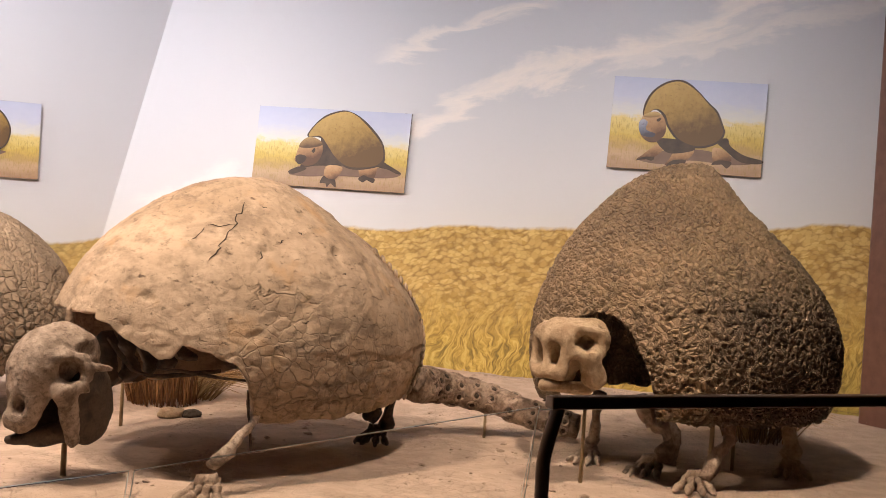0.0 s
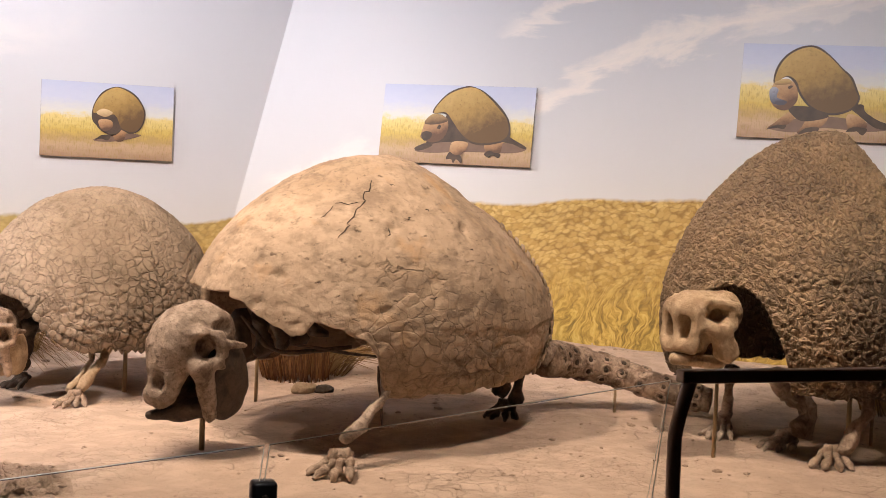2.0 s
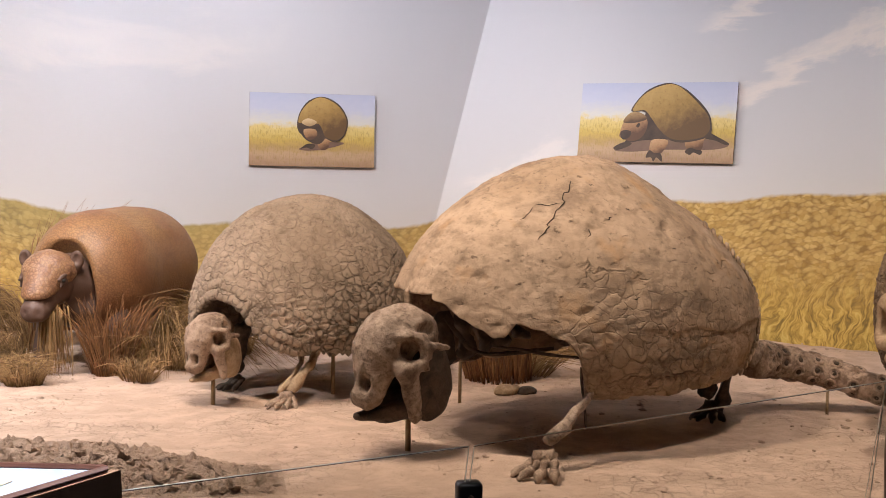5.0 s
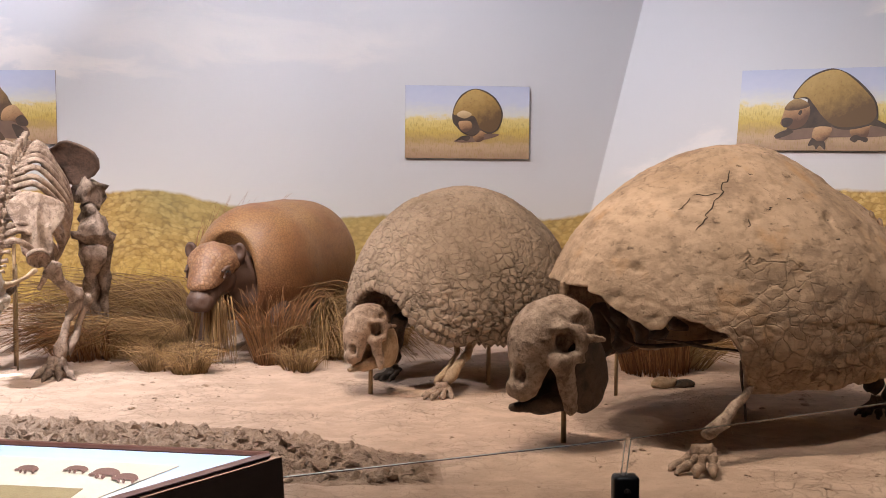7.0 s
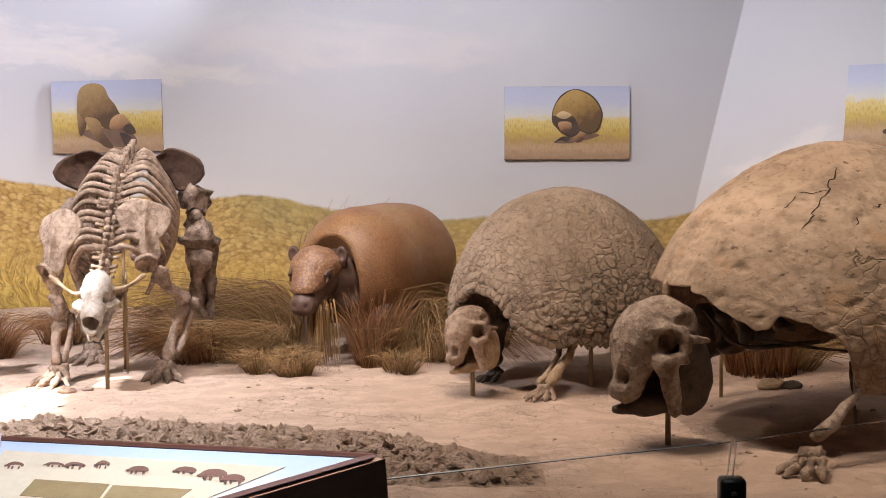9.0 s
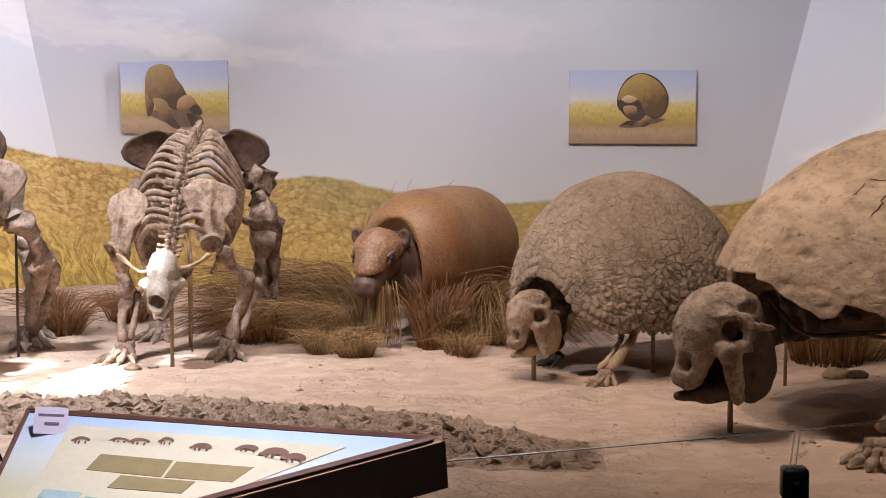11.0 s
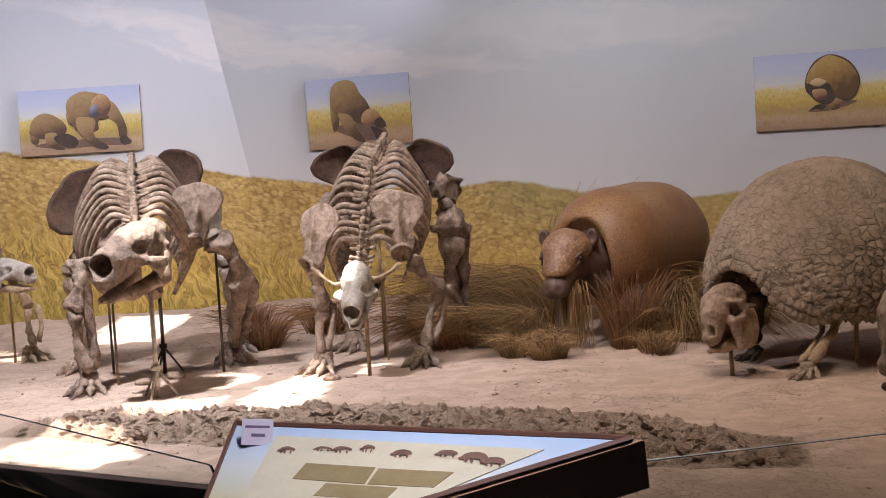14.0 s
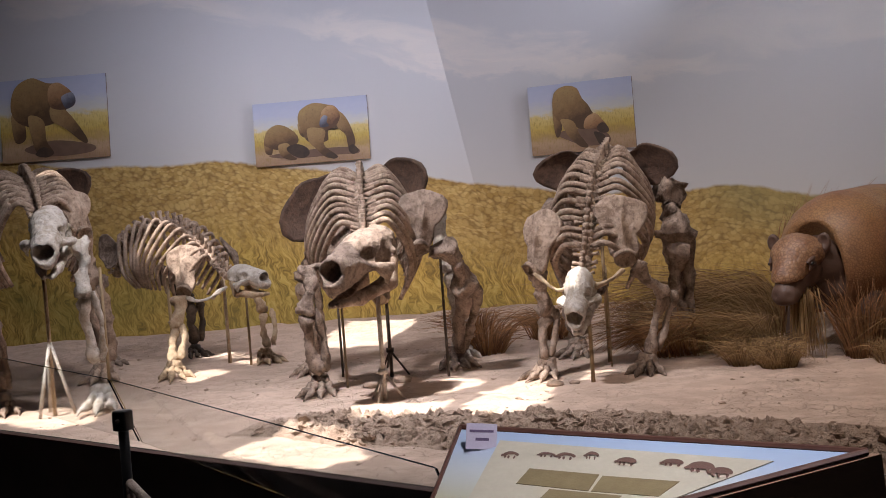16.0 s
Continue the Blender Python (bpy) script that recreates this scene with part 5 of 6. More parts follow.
RUST = grass_material("rust_grass", (0.13, 0.055, 0.022), (0.42, 0.205, 0.08))


def tuft(x, y, radius, height, count, mat, lean=0.5, droop=0.3, way=None, label="clump of dry straw-coloured grass on the sand", z=None, seed=0):
    """A clump of single blades that rise, lean out and droop."""
    rng = random.Random(seed + int(x * 1000) + int(y * 100))
    geos = []
    for _ in range(count):
        a, r = rng.uniform(0, 2 * math.pi), radius * math.sqrt(rng.random()) * 0.95
        b = Vector((r * math.cos(a), r * math.sin(a), 0))
        out = Vector((math.cos(a), math.sin(a), 0)) * rng.uniform(0.2, 1.0)
        if way:
            out = out * 0.5 + Vector((way[0], way[1], 0)) * rng.uniform(0.5, 1.1)
        h = height * rng.uniform(0.5, 1.1)
        p1 = b + out * h * lean * 0.45 + Vector((rng.gauss(0, 0.02), rng.gauss(0, 0.02), h * 0.55))
        p2 = b + out * h * lean * (0.9 + droop) + Vector((rng.gauss(0, 0.03), rng.gauss(0, 0.03), h * (1.0 - droop * rng.uniform(0.3, 1.3))))
        w = rng.uniform(0.0016, 0.0042)
        geos.append(tube([b, p1, p2], [w, w * 0.9, w * 0.25], 3, 3))
    ob = new("grass_tuft", mesh_of("grass_tuft", *merge(*geos), mat))
    ob.location = (x, y, (sand_z(x, y) if z is None else z) - 0.01)
    return tagged(ob, label, "grass", "dry grass clumps")


ROUND = "rounded brush of short rust-brown dry grass"
LONG = "long drooping straw-coloured dry grass"
for x, y, r, h, n, m, lean, droop, way, label in (
        (-1.20, 7.40, 0.17, 0.19, 330, STRAW, 0.7, 0.45, None, ROUND), (-1.03, 7.20, 0.11, 0.17, 260, STRAW, 0.5, 0.5, None, ROUND),
        (-0.60, 7.60, 0.13, 0.40, 420, RUST, 0.42, 0.15, None, "upright brush of rust-brown dry grass before the model"), (-0.43, 7.28, 0.10, 0.15, 160, STRAW, 0.6, 0.4, None, ROUND),
        (-1.45, 7.85, 0.22, 0.32, 300, STRAW, 0.9, 0.6, (-0.8, -0.3), LONG), (-1.18, 7.72, 0.12, 0.34, 160, STRAW, 0.7, 0.6, (-0.6, -0.4), LONG),
        (-1.58, 8.05, 0.26, 0.23, 300, RUST, 0.8, 0.5, None, LONG), (-1.30, 8.5, 0.26, 0.50, 300, STRAW, 1.1, 0.7, (-0.9, 0.0), LONG),
        (-1.72, 7.72, 0.22, 0.30, 300, RUST, 0.9, 0.55, (-0.4, -0.6), LONG), (-1.10, 8.40, 0.09, 0.84, 420, RUST, 0.28, 0.35, (0.9, 0.0), "tall dark wisp of dry grass behind the model"),
        (-0.22, 8.05, 0.20, 0.50, 330, STRAW, 0.8, 0.75, (0.4, -0.6), LONG), (0.02, 8.15, 0.22, 0.58, 330, STRAW, 0.7, 0.6, None, LONG),
        (-0.32, 7.72, 0.16, 0.34, 220, STRAW, 0.8, 0.6, None, LONG), (-3.02, 7.95, 0.13, 0.28, 200, RUST, 0.9, 0.35, None, ROUND),
        (-2.72, 8.35, 0.15, 0.25, 200, RUST, 0.8, 0.4, None, ROUND), (-3.35, 8.6, 0.14, 0.2, 150, RUST, 0.8, 0.4, None, ROUND),
        (-1.95, 8.55, 0.24, 0.28, 230, RUST, 0.9, 0.5, None, LONG), (1.58, 7.12, 0.22, 0.42, 380, RUST, 0.45, 0.15, (-0.4, -0.1), "dark rust-brown brush of dry grass under the carapace"),
        (1.78, 7.25, 0.14, 0.28, 130, STRAW, 1.2, 0.5, (0.9, 0.0), LONG), (4.55, 5.70, 0.22, 0.30, 240, STRAW, 0.7, 0.4, None, LONG)):
    tuft(x, y, r * 0.9, h * 1.22, int(n * 1.15), m, lean * 1.1, droop * 1.15, way, label)


def hanging_straw():
    rng = random.Random(5)
    geos = []
    for _ in range(90):
        x, y = rng.gauss(0, 0.035), rng.gauss(0, 0.03)
        z = rng.uniform(0.0, 0.06)
        geos.append(tube([(x, y, 0.36 + z), (x * 1.3, y * 1.3, 0.2), (x * 1.5 + rng.gauss(0, 0.015), y * 1.5, rng.uniform(0.0, 0.06))], [0.0035, 0.003, 0.001], 3, 3))
    ob = new("straw_bundle", mesh_of("straw_bundle", *merge(*geos), STRAW))
    ob.location = (-0.92, 7.50, 0.0)
    return tagged(ob, "upright wisp of long straw before the model's muzzle", "grass", kind="stuff")


hanging_straw()

# ---- broken mud and stones ----


def mud_bed():
    """The trampled strip: a fine sheet of ridged lumps and pits."""
    nx, ny = 520, 200
    vs, fs, inner = [], [], []
    for i in range(nx + 1):
        x = -3.45 + 3.75 * i / nx
        for j in range(ny + 1):
            y = 4.45 + 1.55 * j / ny
            b = band(x, y)
            if b > 0:
                p = Vector((x, y, 0))
                warp = p + noise.noise_vector(p * 5) * 0.05
                z = 0.045 * noise.noise(warp * 6) + cells(warp, 17, 0.4, 0.040) - 0.026 + cells(warp + Vector((3, 1, 0)), 34, 0.4, 0.020) - 0.012 + 0.010 * noise.noise(p * 40)
                z = sand_z(x, y) + min(1.0, b * 3.5) * (0.045 + z)
            else:
                z = sand_z(x, y) - 0.03
            vs.append((x, y, z))
            inner.append(b > 0)
    for i in range(nx):
        for j in range(ny):
            a = i * (ny + 1) + j
            q = (a, a + ny + 1, a + ny + 2, a + 1)
            if any(inner[k] for k in q):
                fs.append(q)
    return tagged(new("mud_bed", mesh_of("mud_bed", vs, fs, MUD)), "trampled strip of cracked dried mud", "mud", kind="stuff")


mud_bed()


def clods():
    rng = random.Random(11)
    shapes = []
    for k in range(6):
        bm = bmesh.new()
        bmesh.ops.create_icosphere(bm, subdivisions=2, radius=1)
        shapes.append(rumple(from_bm(bm), 0.5, 1.6, k * 3.7))
    geos = []
    for _ in range(7000):
        x, y = rng.uniform(-3.3, 0.25), rng.uniform(4.5, 6.0)
        b = band(x, y)
        if b <= 0.02 or rng.random() > 0.35 + b:
            continue
        s = rng.uniform(0.008, 0.027) * rng.uniform(0.5, 1.3) * (0.6 + 0.7 * b)
        m = pose(x, y, sand_z(x, y) + 0.035 * min(1.0, b * 3) + s * 0.15, rng.uniform(-42, 42), rng.uniform(-42, 42), rng.uniform(0, 360)) @ Matrix.Diagonal((s * 1.6, s * 1.1, s * rng.uniform(0.3, 0.8), 1))
        geos.append(moved(shapes[rng.randrange(6)], m))
    ob = new("mud_clods", mesh_of("mud_clods", *merge(*geos), MUD, False))
    return tagged(ob, "strip of broken dried mud clods on the sand", "mud", kind="stuff")


clods()


def pebbles():
    """Grit and crumbs strewn over the sand."""
    rng = random.Random(21)
    bm = bmesh.new()
    bmesh.ops.create_icosphere(bm, subdivisions=1, radius=1)
    base = from_bm(bm)
    shapes = [rumple(base, 0.4, 1.4, k * 2.3) for k in range(5)]
    geos = []
    for _ in range(2600):
        x, y = rng.uniform(-6.5, 4.6), rng.uniform(4.0, 8.2)
        if y < edge_y(x) + 0.08 or noise.noise(Vector((x * 1.6, y * 1.6, 9))) < rng.uniform(-0.25, 0.45):
            continue
        s = rng.uniform(0.003, 0.008) if rng.random() < 0.9 else rng.uniform(0.008, 0.018)
        m = pose(x, y, sand_z(x, y) + s * 0.2, 0, 0, rng.uniform(0, 360)) @ Matrix.Diagonal((s * 1.5, s, s * 0.6, 1))
        geos.append(moved(shapes[rng.randrange(5)], m))
    ob = new("pebbles", mesh_of("pebbles", *merge(*geos), MUD, False))
    return tagged(ob, "scattered grit and crumbs on the sand", "pebbles", kind="stuff")


pebbles()


def stone(x, y, s, seed, label, mat):
    bm = bmesh.new()
    bmesh.ops.create_icosphere(bm, subdivisions=3, radius=1)
    v, f = rumple(from_bm(bm), 0.28, 1.2, seed)
    ob = new("stone", mesh_of("stone", [(p.x * s, p.y * s * 0.7, p.z * s * 0.45) for p in v], f, mat))
    ob.location = (x, y, sand_z(x, y) + s * 0.25)
    return tagged(ob, label, "stone", "stones on the sand")


stone(1.52, 6.62, 0.07, 1.0, "flat tan stone lying on the sand", BONE_TAN)
stone(1.62, 6.60, 0.055, 2.0, "flat dark stone lying on the sand", BONE_DARK_SHADE)
stone(-2.14, 6.62, 0.05, 3.0, "small stone lying on the sand", MUD)
stone(-3.25, 6.62, 0.05, 4.0, "small stone lying on the sand", MUD)
stone(-3.12, 6.78, 0.06, 5.0, "small stone lying on the sand", MUD)
stone(-2.05, 6.68, 0.03, 6.0, "small stone lying on the sand", MUD)

# ---- pictures on the mural ----


def board_material():
    """A small painting: hazy sky over yellow grass and earth. UV runs over the board."""
    m = Mat("painted_board", 0.6)
    s = m.split(m.uv("board"))
    n = m.noise(7, 5, 0.6, m.join(s[0], m.math("MULTIPLY", s[1], 2.0)))
    v = m.math("ADD", s[1], m.math("MULTIPLY", m.math("SUBTRACT", n, 0.5), 0.22))
    blades = m.noise(1.0, 3, 0.6, m.join(m.math("MULTIPLY", s[0], 60), m.math("MULTIPLY", s[1], 14)))
    c = m.ramp(v, [(0.0, (0.33, 0.20, 0.12)), (0.16, (0.46, 0.31, 0.19)), (0.26, (0.42, 0.28, 0.10)), (0.36, (0.52, 0.36, 0.08)), (0.53, (0.66, 0.52, 0.20)), (0.60, (0.60, 0.58, 0.54)), (0.78, (0.48, 0.50, 0.62)), (1.0, (0.42, 0.45, 0.60))])
    low = m.ramp(s[1], [(0.5, 1.0), (0.6, 0.0)])
    c = m.mix(m.math("MULTIPLY", m.math("MULTIPLY", m.ramp(blades, [(0.5, 0.0), (0.65, 1.0)]), 0.5), low), c, (0.28, 0.19, 0.05))
    return m.done(c, n, 0.1, 0.002)


BOARD = board_material()
EDGE_BROWN = simple("board_edge", (0.12, 0.08, 0.05), (0.18, 0.12, 0.08), 12, 0.7)


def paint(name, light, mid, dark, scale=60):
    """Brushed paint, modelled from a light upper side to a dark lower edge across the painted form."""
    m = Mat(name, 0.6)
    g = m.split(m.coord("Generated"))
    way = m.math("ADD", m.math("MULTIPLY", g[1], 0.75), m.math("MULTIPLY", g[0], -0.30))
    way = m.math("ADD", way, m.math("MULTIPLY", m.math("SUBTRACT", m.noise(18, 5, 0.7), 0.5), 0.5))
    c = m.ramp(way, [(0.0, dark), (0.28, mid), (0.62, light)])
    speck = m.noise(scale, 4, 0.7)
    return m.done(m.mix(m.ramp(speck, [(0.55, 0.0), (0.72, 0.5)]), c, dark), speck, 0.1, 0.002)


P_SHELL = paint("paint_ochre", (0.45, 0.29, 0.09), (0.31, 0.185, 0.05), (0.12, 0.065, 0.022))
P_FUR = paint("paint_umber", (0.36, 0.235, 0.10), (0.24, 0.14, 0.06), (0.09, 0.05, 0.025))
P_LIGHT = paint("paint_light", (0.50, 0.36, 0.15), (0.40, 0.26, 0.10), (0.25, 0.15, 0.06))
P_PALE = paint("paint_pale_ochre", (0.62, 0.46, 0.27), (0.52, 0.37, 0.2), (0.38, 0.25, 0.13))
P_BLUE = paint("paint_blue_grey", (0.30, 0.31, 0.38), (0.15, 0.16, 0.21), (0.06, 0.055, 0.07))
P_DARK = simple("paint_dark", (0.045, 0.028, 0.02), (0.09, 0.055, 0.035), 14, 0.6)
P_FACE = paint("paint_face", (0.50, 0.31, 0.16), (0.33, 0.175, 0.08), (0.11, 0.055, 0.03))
P_SHADE = simple("paint_ground_shadow", (0.20, 0.12, 0.08), (0.15, 0.09, 0.06), 14, 0.6)


def blot(cx, cy, rx, ry, turn=0, layer=1, wob=0.05, seed=0.0, n=36):
    """A flat printed shape a hair above its sheet."""
    vs = []
    c, s = math.cos(radians(turn)), math.sin(radians(turn))
    for k in range(n):
        a = 2 * math.pi * k / n
        q = 1 + wob * noise.noise(Vector((math.cos(a) * 1.5, math.sin(a) * 1.5, seed)))
        x, y = rx * q * math.cos(a), ry * q * math.sin(a)
        vs.append((cx + c * x - s * y, cy + s * x + c * y, 0.0125 + 0.0016 * layer))
    return vs, [tuple(range(n))]


def daub(points, size, layer):
    """A painted shape with a smooth closed outline, a hair above the board."""
    p = [Vector((x * size, y * size, 0.0125 + 0.0012 * layer)) for x, y in points]
    if sum(a.x * b.y - b.x * a.y for a, b in zip(p, p[1:] + p[:1])) < 0:
        p.reverse()
    out, n = [], len(p)
    for i in range(n):
        a, b, c, d = p[i - 1], p[i], p[(i + 1) % n], p[(i + 2) % n]
        for k in range(5):
            t = k / 5
            out.append(0.5 * (2 * b + (c - a) * t + (2 * a - 5 * b + 4 * c - d) * t * t + (3 * b - a - 3 * c + d) * t ** 3))
    return out, [tuple(range(len(out)))]


def picture(at, right, up, w, h, shapes, label):
    right, up = Vector(right).normalized(), Vector(up)
    up = (up - right * up.dot(right)).normalized()
    out = right.cross(up)
    m = Matrix((right, up, out)).transposed().to_4x4()
    g = thing("picture", Matrix.Translation(Vector(at)) @ m, label, "picture", "pictures on the mural")
    v, f = box(-w / 2, -h / 2, -0.004, w / 2, h / 2, 0.010, 0.0015)
    b = piece("board", (v, f), [EDGE_BROWN, BOARD], g, "thin painted board", False)
    lay = b.data.uv_layers.new(name="board")
    for p in b.data.polygons:
        p.material_index = 1 if p.normal.z > 0.9 else 0
    for l in b.data.loops:
        q = b.data.vertices[l.vertex_index].co
        lay.data[l.index].uv = (q.x / h + 0.9, q.y / h + 0.5)
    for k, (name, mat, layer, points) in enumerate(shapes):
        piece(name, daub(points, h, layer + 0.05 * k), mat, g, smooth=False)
    return g


# shapes in shares of the board's height, from its middle: name, paint, layer, outline
DOME_SIDE = [
    ("painted_shadow", P_SHADE, 1, [(-0.51, -0.35), (-0.37, -0.24), (0.07, -0.19), (0.61, -0.2), (0.93, -0.26), (0.76, -0.33), (0.12, -0.34), (-0.27, -0.37)]),
    ("painted_tail", P_DARK, 2, [(0.65, -0.11), (0.76, -0.16), (0.93, -0.25), (0.89, -0.27), (0.76, -0.22), (0.62, -0.19)]),
    ("painted_leg", P_FACE, 2, [(0.41, -0.22), (0.61, -0.17), (0.62, -0.26), (0.59, -0.35), (0.49, -0.35), (0.41, -0.31)]),
    ("painted_claw", P_DARK, 3, [(0.4, -0.36), (0.46, -0.31), (0.52, -0.33), (0.61, -0.35), (0.59, -0.4), (0.51, -0.37), (0.46, -0.4)]),
    ("painted_leg", P_FACE, 4, [(-0.02, -0.22), (0.17, -0.22), (0.16, -0.31), (0.07, -0.41), (-0.02, -0.41), (-0.05, -0.34)]),
    ("painted_claw", P_DARK, 5, [(-0.09, -0.44), (-0.05, -0.35), (0.01, -0.38), (0.1, -0.39), (0.12, -0.49), (0.05, -0.44), (0.01, -0.49), (-0.02, -0.44)]),
    ("painted_foot", P_DARK, 2, [(-0.52, -0.32), (-0.41, -0.26), (-0.29, -0.26), (-0.32, -0.3), (-0.46, -0.35)]),
    ("painted_neck", P_DARK, 2, [(-0.13, 0.12), (0.0, -0.02), (0.17, -0.21), (-0.02, -0.22), (-0.17, -0.23), (-0.37, -0.26), (-0.29, -0.13), (-0.15, -0.03)]),
    ("painted_outline", P_DARK, 5, [(-0.32, 0.14), (-0.24, 0.29), (-0.1, 0.42), (0.1, 0.49), (0.24, 0.47), (0.39, 0.39), (0.56, 0.24), (0.67, 0.1), (0.71, -0.04), (0.7, -0.15), (0.59, -0.21), (0.37, -0.25), (0.2, -0.22), (0.05, -0.11), (-0.07, 0.04), (-0.16, 0.13)]),
    ("painted_carapace", P_SHELL, 6, [(-0.3, 0.14), (-0.23, 0.28), (-0.09, 0.4), (0.1, 0.47), (0.24, 0.46), (0.38, 0.37), (0.54, 0.22), (0.65, 0.09), (0.69, -0.04), (0.67, -0.13), (0.58, -0.19), (0.37, -0.22), (0.21, -0.2), (0.07, -0.1), (-0.06, 0.06), (-0.15, 0.15)]),
    ("painted_face", P_FACE, 6, [(-0.4, 0.02), (-0.32, 0.12), (-0.2, 0.12), (-0.11, 0.04), (-0.1, -0.07), (-0.16, -0.19), (-0.29, -0.24), (-0.44, -0.19), (-0.44, -0.11)]),
    ("painted_brow", P_FUR, 7, [(-0.41, -0.0), (-0.35, 0.1), (-0.24, 0.13), (-0.13, 0.08), (-0.12, 0.03), (-0.27, -0.01)]),
    ("painted_muzzle", P_DARK, 7, [(-0.44, -0.14), (-0.39, -0.1), (-0.3, -0.12), (-0.32, -0.19), (-0.4, -0.22)]),
    ("painted_eye", P_DARK, 8, [(-0.24, -0.05), (-0.21, -0.01), (-0.19, -0.03), (-0.21, -0.07)]),
]
DOME_TALL = [
    ("painted_shadow", P_SHADE, 1, [(-0.49, -0.39), (-0.25, -0.29), (0.15, -0.25), (0.5, -0.3), (0.78, -0.34), (0.5, -0.39), (0.07, -0.37), (-0.23, -0.43)]),
    ("painted_tail", P_DARK, 2, [(0.31, -0.14), (0.43, -0.11), (0.47, -0.19), (0.62, -0.28), (0.8, -0.32), (0.78, -0.36), (0.58, -0.35), (0.41, -0.23)]),
    ("painted_leg", P_FACE, 2, [(-0.29, -0.22), (-0.21, -0.23), (-0.25, -0.31), (-0.35, -0.38), (-0.49, -0.4), (-0.43, -0.34)]),
    ("painted_leg", P_FACE, 3, [(-0.09, -0.28), (0.09, -0.25), (0.07, -0.33), (-0.03, -0.4), (-0.19, -0.44), (-0.15, -0.37)]),
    ("painted_leg", P_FACE, 3, [(0.29, -0.22), (0.43, -0.25), (0.49, -0.34), (0.39, -0.39), (0.31, -0.38)]),
    ("painted_claw", P_DARK, 4, [(-0.5, -0.41), (-0.43, -0.37), (-0.31, -0.36), (-0.33, -0.4), (-0.41, -0.39)]),
    ("painted_claw", P_DARK, 4, [(-0.18, -0.45), (-0.11, -0.38), (0.02, -0.37), (-0.01, -0.43), (-0.09, -0.42)]),
    ("painted_claw", P_DARK, 4, [(0.29, -0.4), (0.35, -0.35), (0.49, -0.36), (0.45, -0.43), (0.39, -0.39)]),
    ("painted_neck", P_DARK, 3, [(-0.29, -0.16), (-0.05, -0.16), (0.11, -0.25), (-0.13, -0.31), (-0.25, -0.25)]),
    ("painted_outline", P_DARK, 5, [(-0.46, 0.07), (-0.46, 0.21), (-0.39, 0.35), (-0.27, 0.45), (-0.14, 0.49), (-0.03, 0.47), (0.09, 0.38), (0.21, 0.26), (0.31, 0.17), (0.37, 0.04), (0.4, -0.05), (0.36, -0.15), (0.23, -0.22), (0.07, -0.23), (-0.09, -0.16), (-0.2, -0.03), (-0.26, 0.09), (-0.35, 0.15)]),
    ("painted_carapace", P_SHELL, 6, [(-0.45, 0.08), (-0.44, 0.2), (-0.37, 0.34), (-0.26, 0.43), (-0.14, 0.47), (-0.04, 0.45), (0.08, 0.37), (0.2, 0.25), (0.29, 0.16), (0.35, 0.04), (0.38, -0.05), (0.34, -0.14), (0.22, -0.2), (0.08, -0.21), (-0.07, -0.15), (-0.18, -0.02), (-0.24, 0.11), (-0.34, 0.16)]),
    ("painted_face", P_FACE, 7, [(-0.48, 0.03), (-0.45, 0.09), (-0.35, 0.13), (-0.27, 0.1), (-0.22, 0.01), (-0.22, -0.11), (-0.31, -0.2), (-0.41, -0.19), (-0.48, -0.11)]),
    ("painted_brow", P_LIGHT, 8, [(-0.46, 0.07), (-0.39, 0.12), (-0.3, 0.11), (-0.29, 0.08), (-0.39, 0.06)]),
    ("painted_muzzle", P_BLUE, 8, [(-0.5, -0.0), (-0.46, 0.04), (-0.41, 0.01), (-0.42, -0.07), (-0.32, -0.11), (-0.35, -0.15), (-0.45, -0.14), (-0.49, -0.09)]),
    ("painted_eye", P_DARK, 9, [(-0.32, 0.04), (-0.29, 0.06), (-0.27, 0.05), (-0.3, 0.02)]),
]
DOME_FRONT = [
    ("painted_shadow", P_SHADE, 1, [(-0.17, -0.25), (0.09, -0.16), (0.43, -0.16), (0.35, -0.21), (0.09, -0.27), (-0.12, -0.28)]),
    ("painted_leg", P_FACE, 2, [(0.09, -0.14), (0.23, -0.11), (0.22, -0.24), (0.13, -0.27), (0.08, -0.21)]),
    ("painted_claw", P_DARK, 3, [(-0.16, -0.26), (-0.07, -0.19), (0.04, -0.2), (-0.0, -0.26), (-0.08, -0.24)]),
    ("painted_outline", P_DARK, 4, [(-0.21, 0.1), (-0.17, 0.25), (-0.07, 0.39), (0.09, 0.46), (0.25, 0.43), (0.39, 0.33), (0.48, 0.17), (0.48, 0.03), (0.42, -0.1), (0.3, -0.16), (0.17, -0.11), (0.06, -0.16), (-0.09, -0.1), (-0.19, -0.02)]),
    ("painted_carapace", P_SHELL, 5, [(-0.19, 0.1), (-0.16, 0.24), (-0.06, 0.37), (0.09, 0.45), (0.24, 0.41), (0.37, 0.32), (0.46, 0.17), (0.46, 0.03), (0.4, -0.09), (0.29, -0.13), (0.16, -0.07), (0.07, 0.07), (-0.06, 0.11)]),
    ("painted_face", P_DARK, 6, [(-0.18, 0.07), (-0.06, 0.03), (0.08, 0.09), (0.16, -0.06), (0.17, -0.12), (0.08, -0.19), (-0.06, -0.15), (-0.15, -0.06)]),
    ("painted_muzzle", P_FACE, 7, [(-0.11, 0.01), (0.04, 0.01), (0.06, -0.08), (-0.04, -0.14), (-0.11, -0.07)]),
    ("painted_brow", P_PALE, 8, [(-0.15, 0.1), (-0.06, 0.16), (0.06, 0.11), (-0.04, 0.05)]),
]
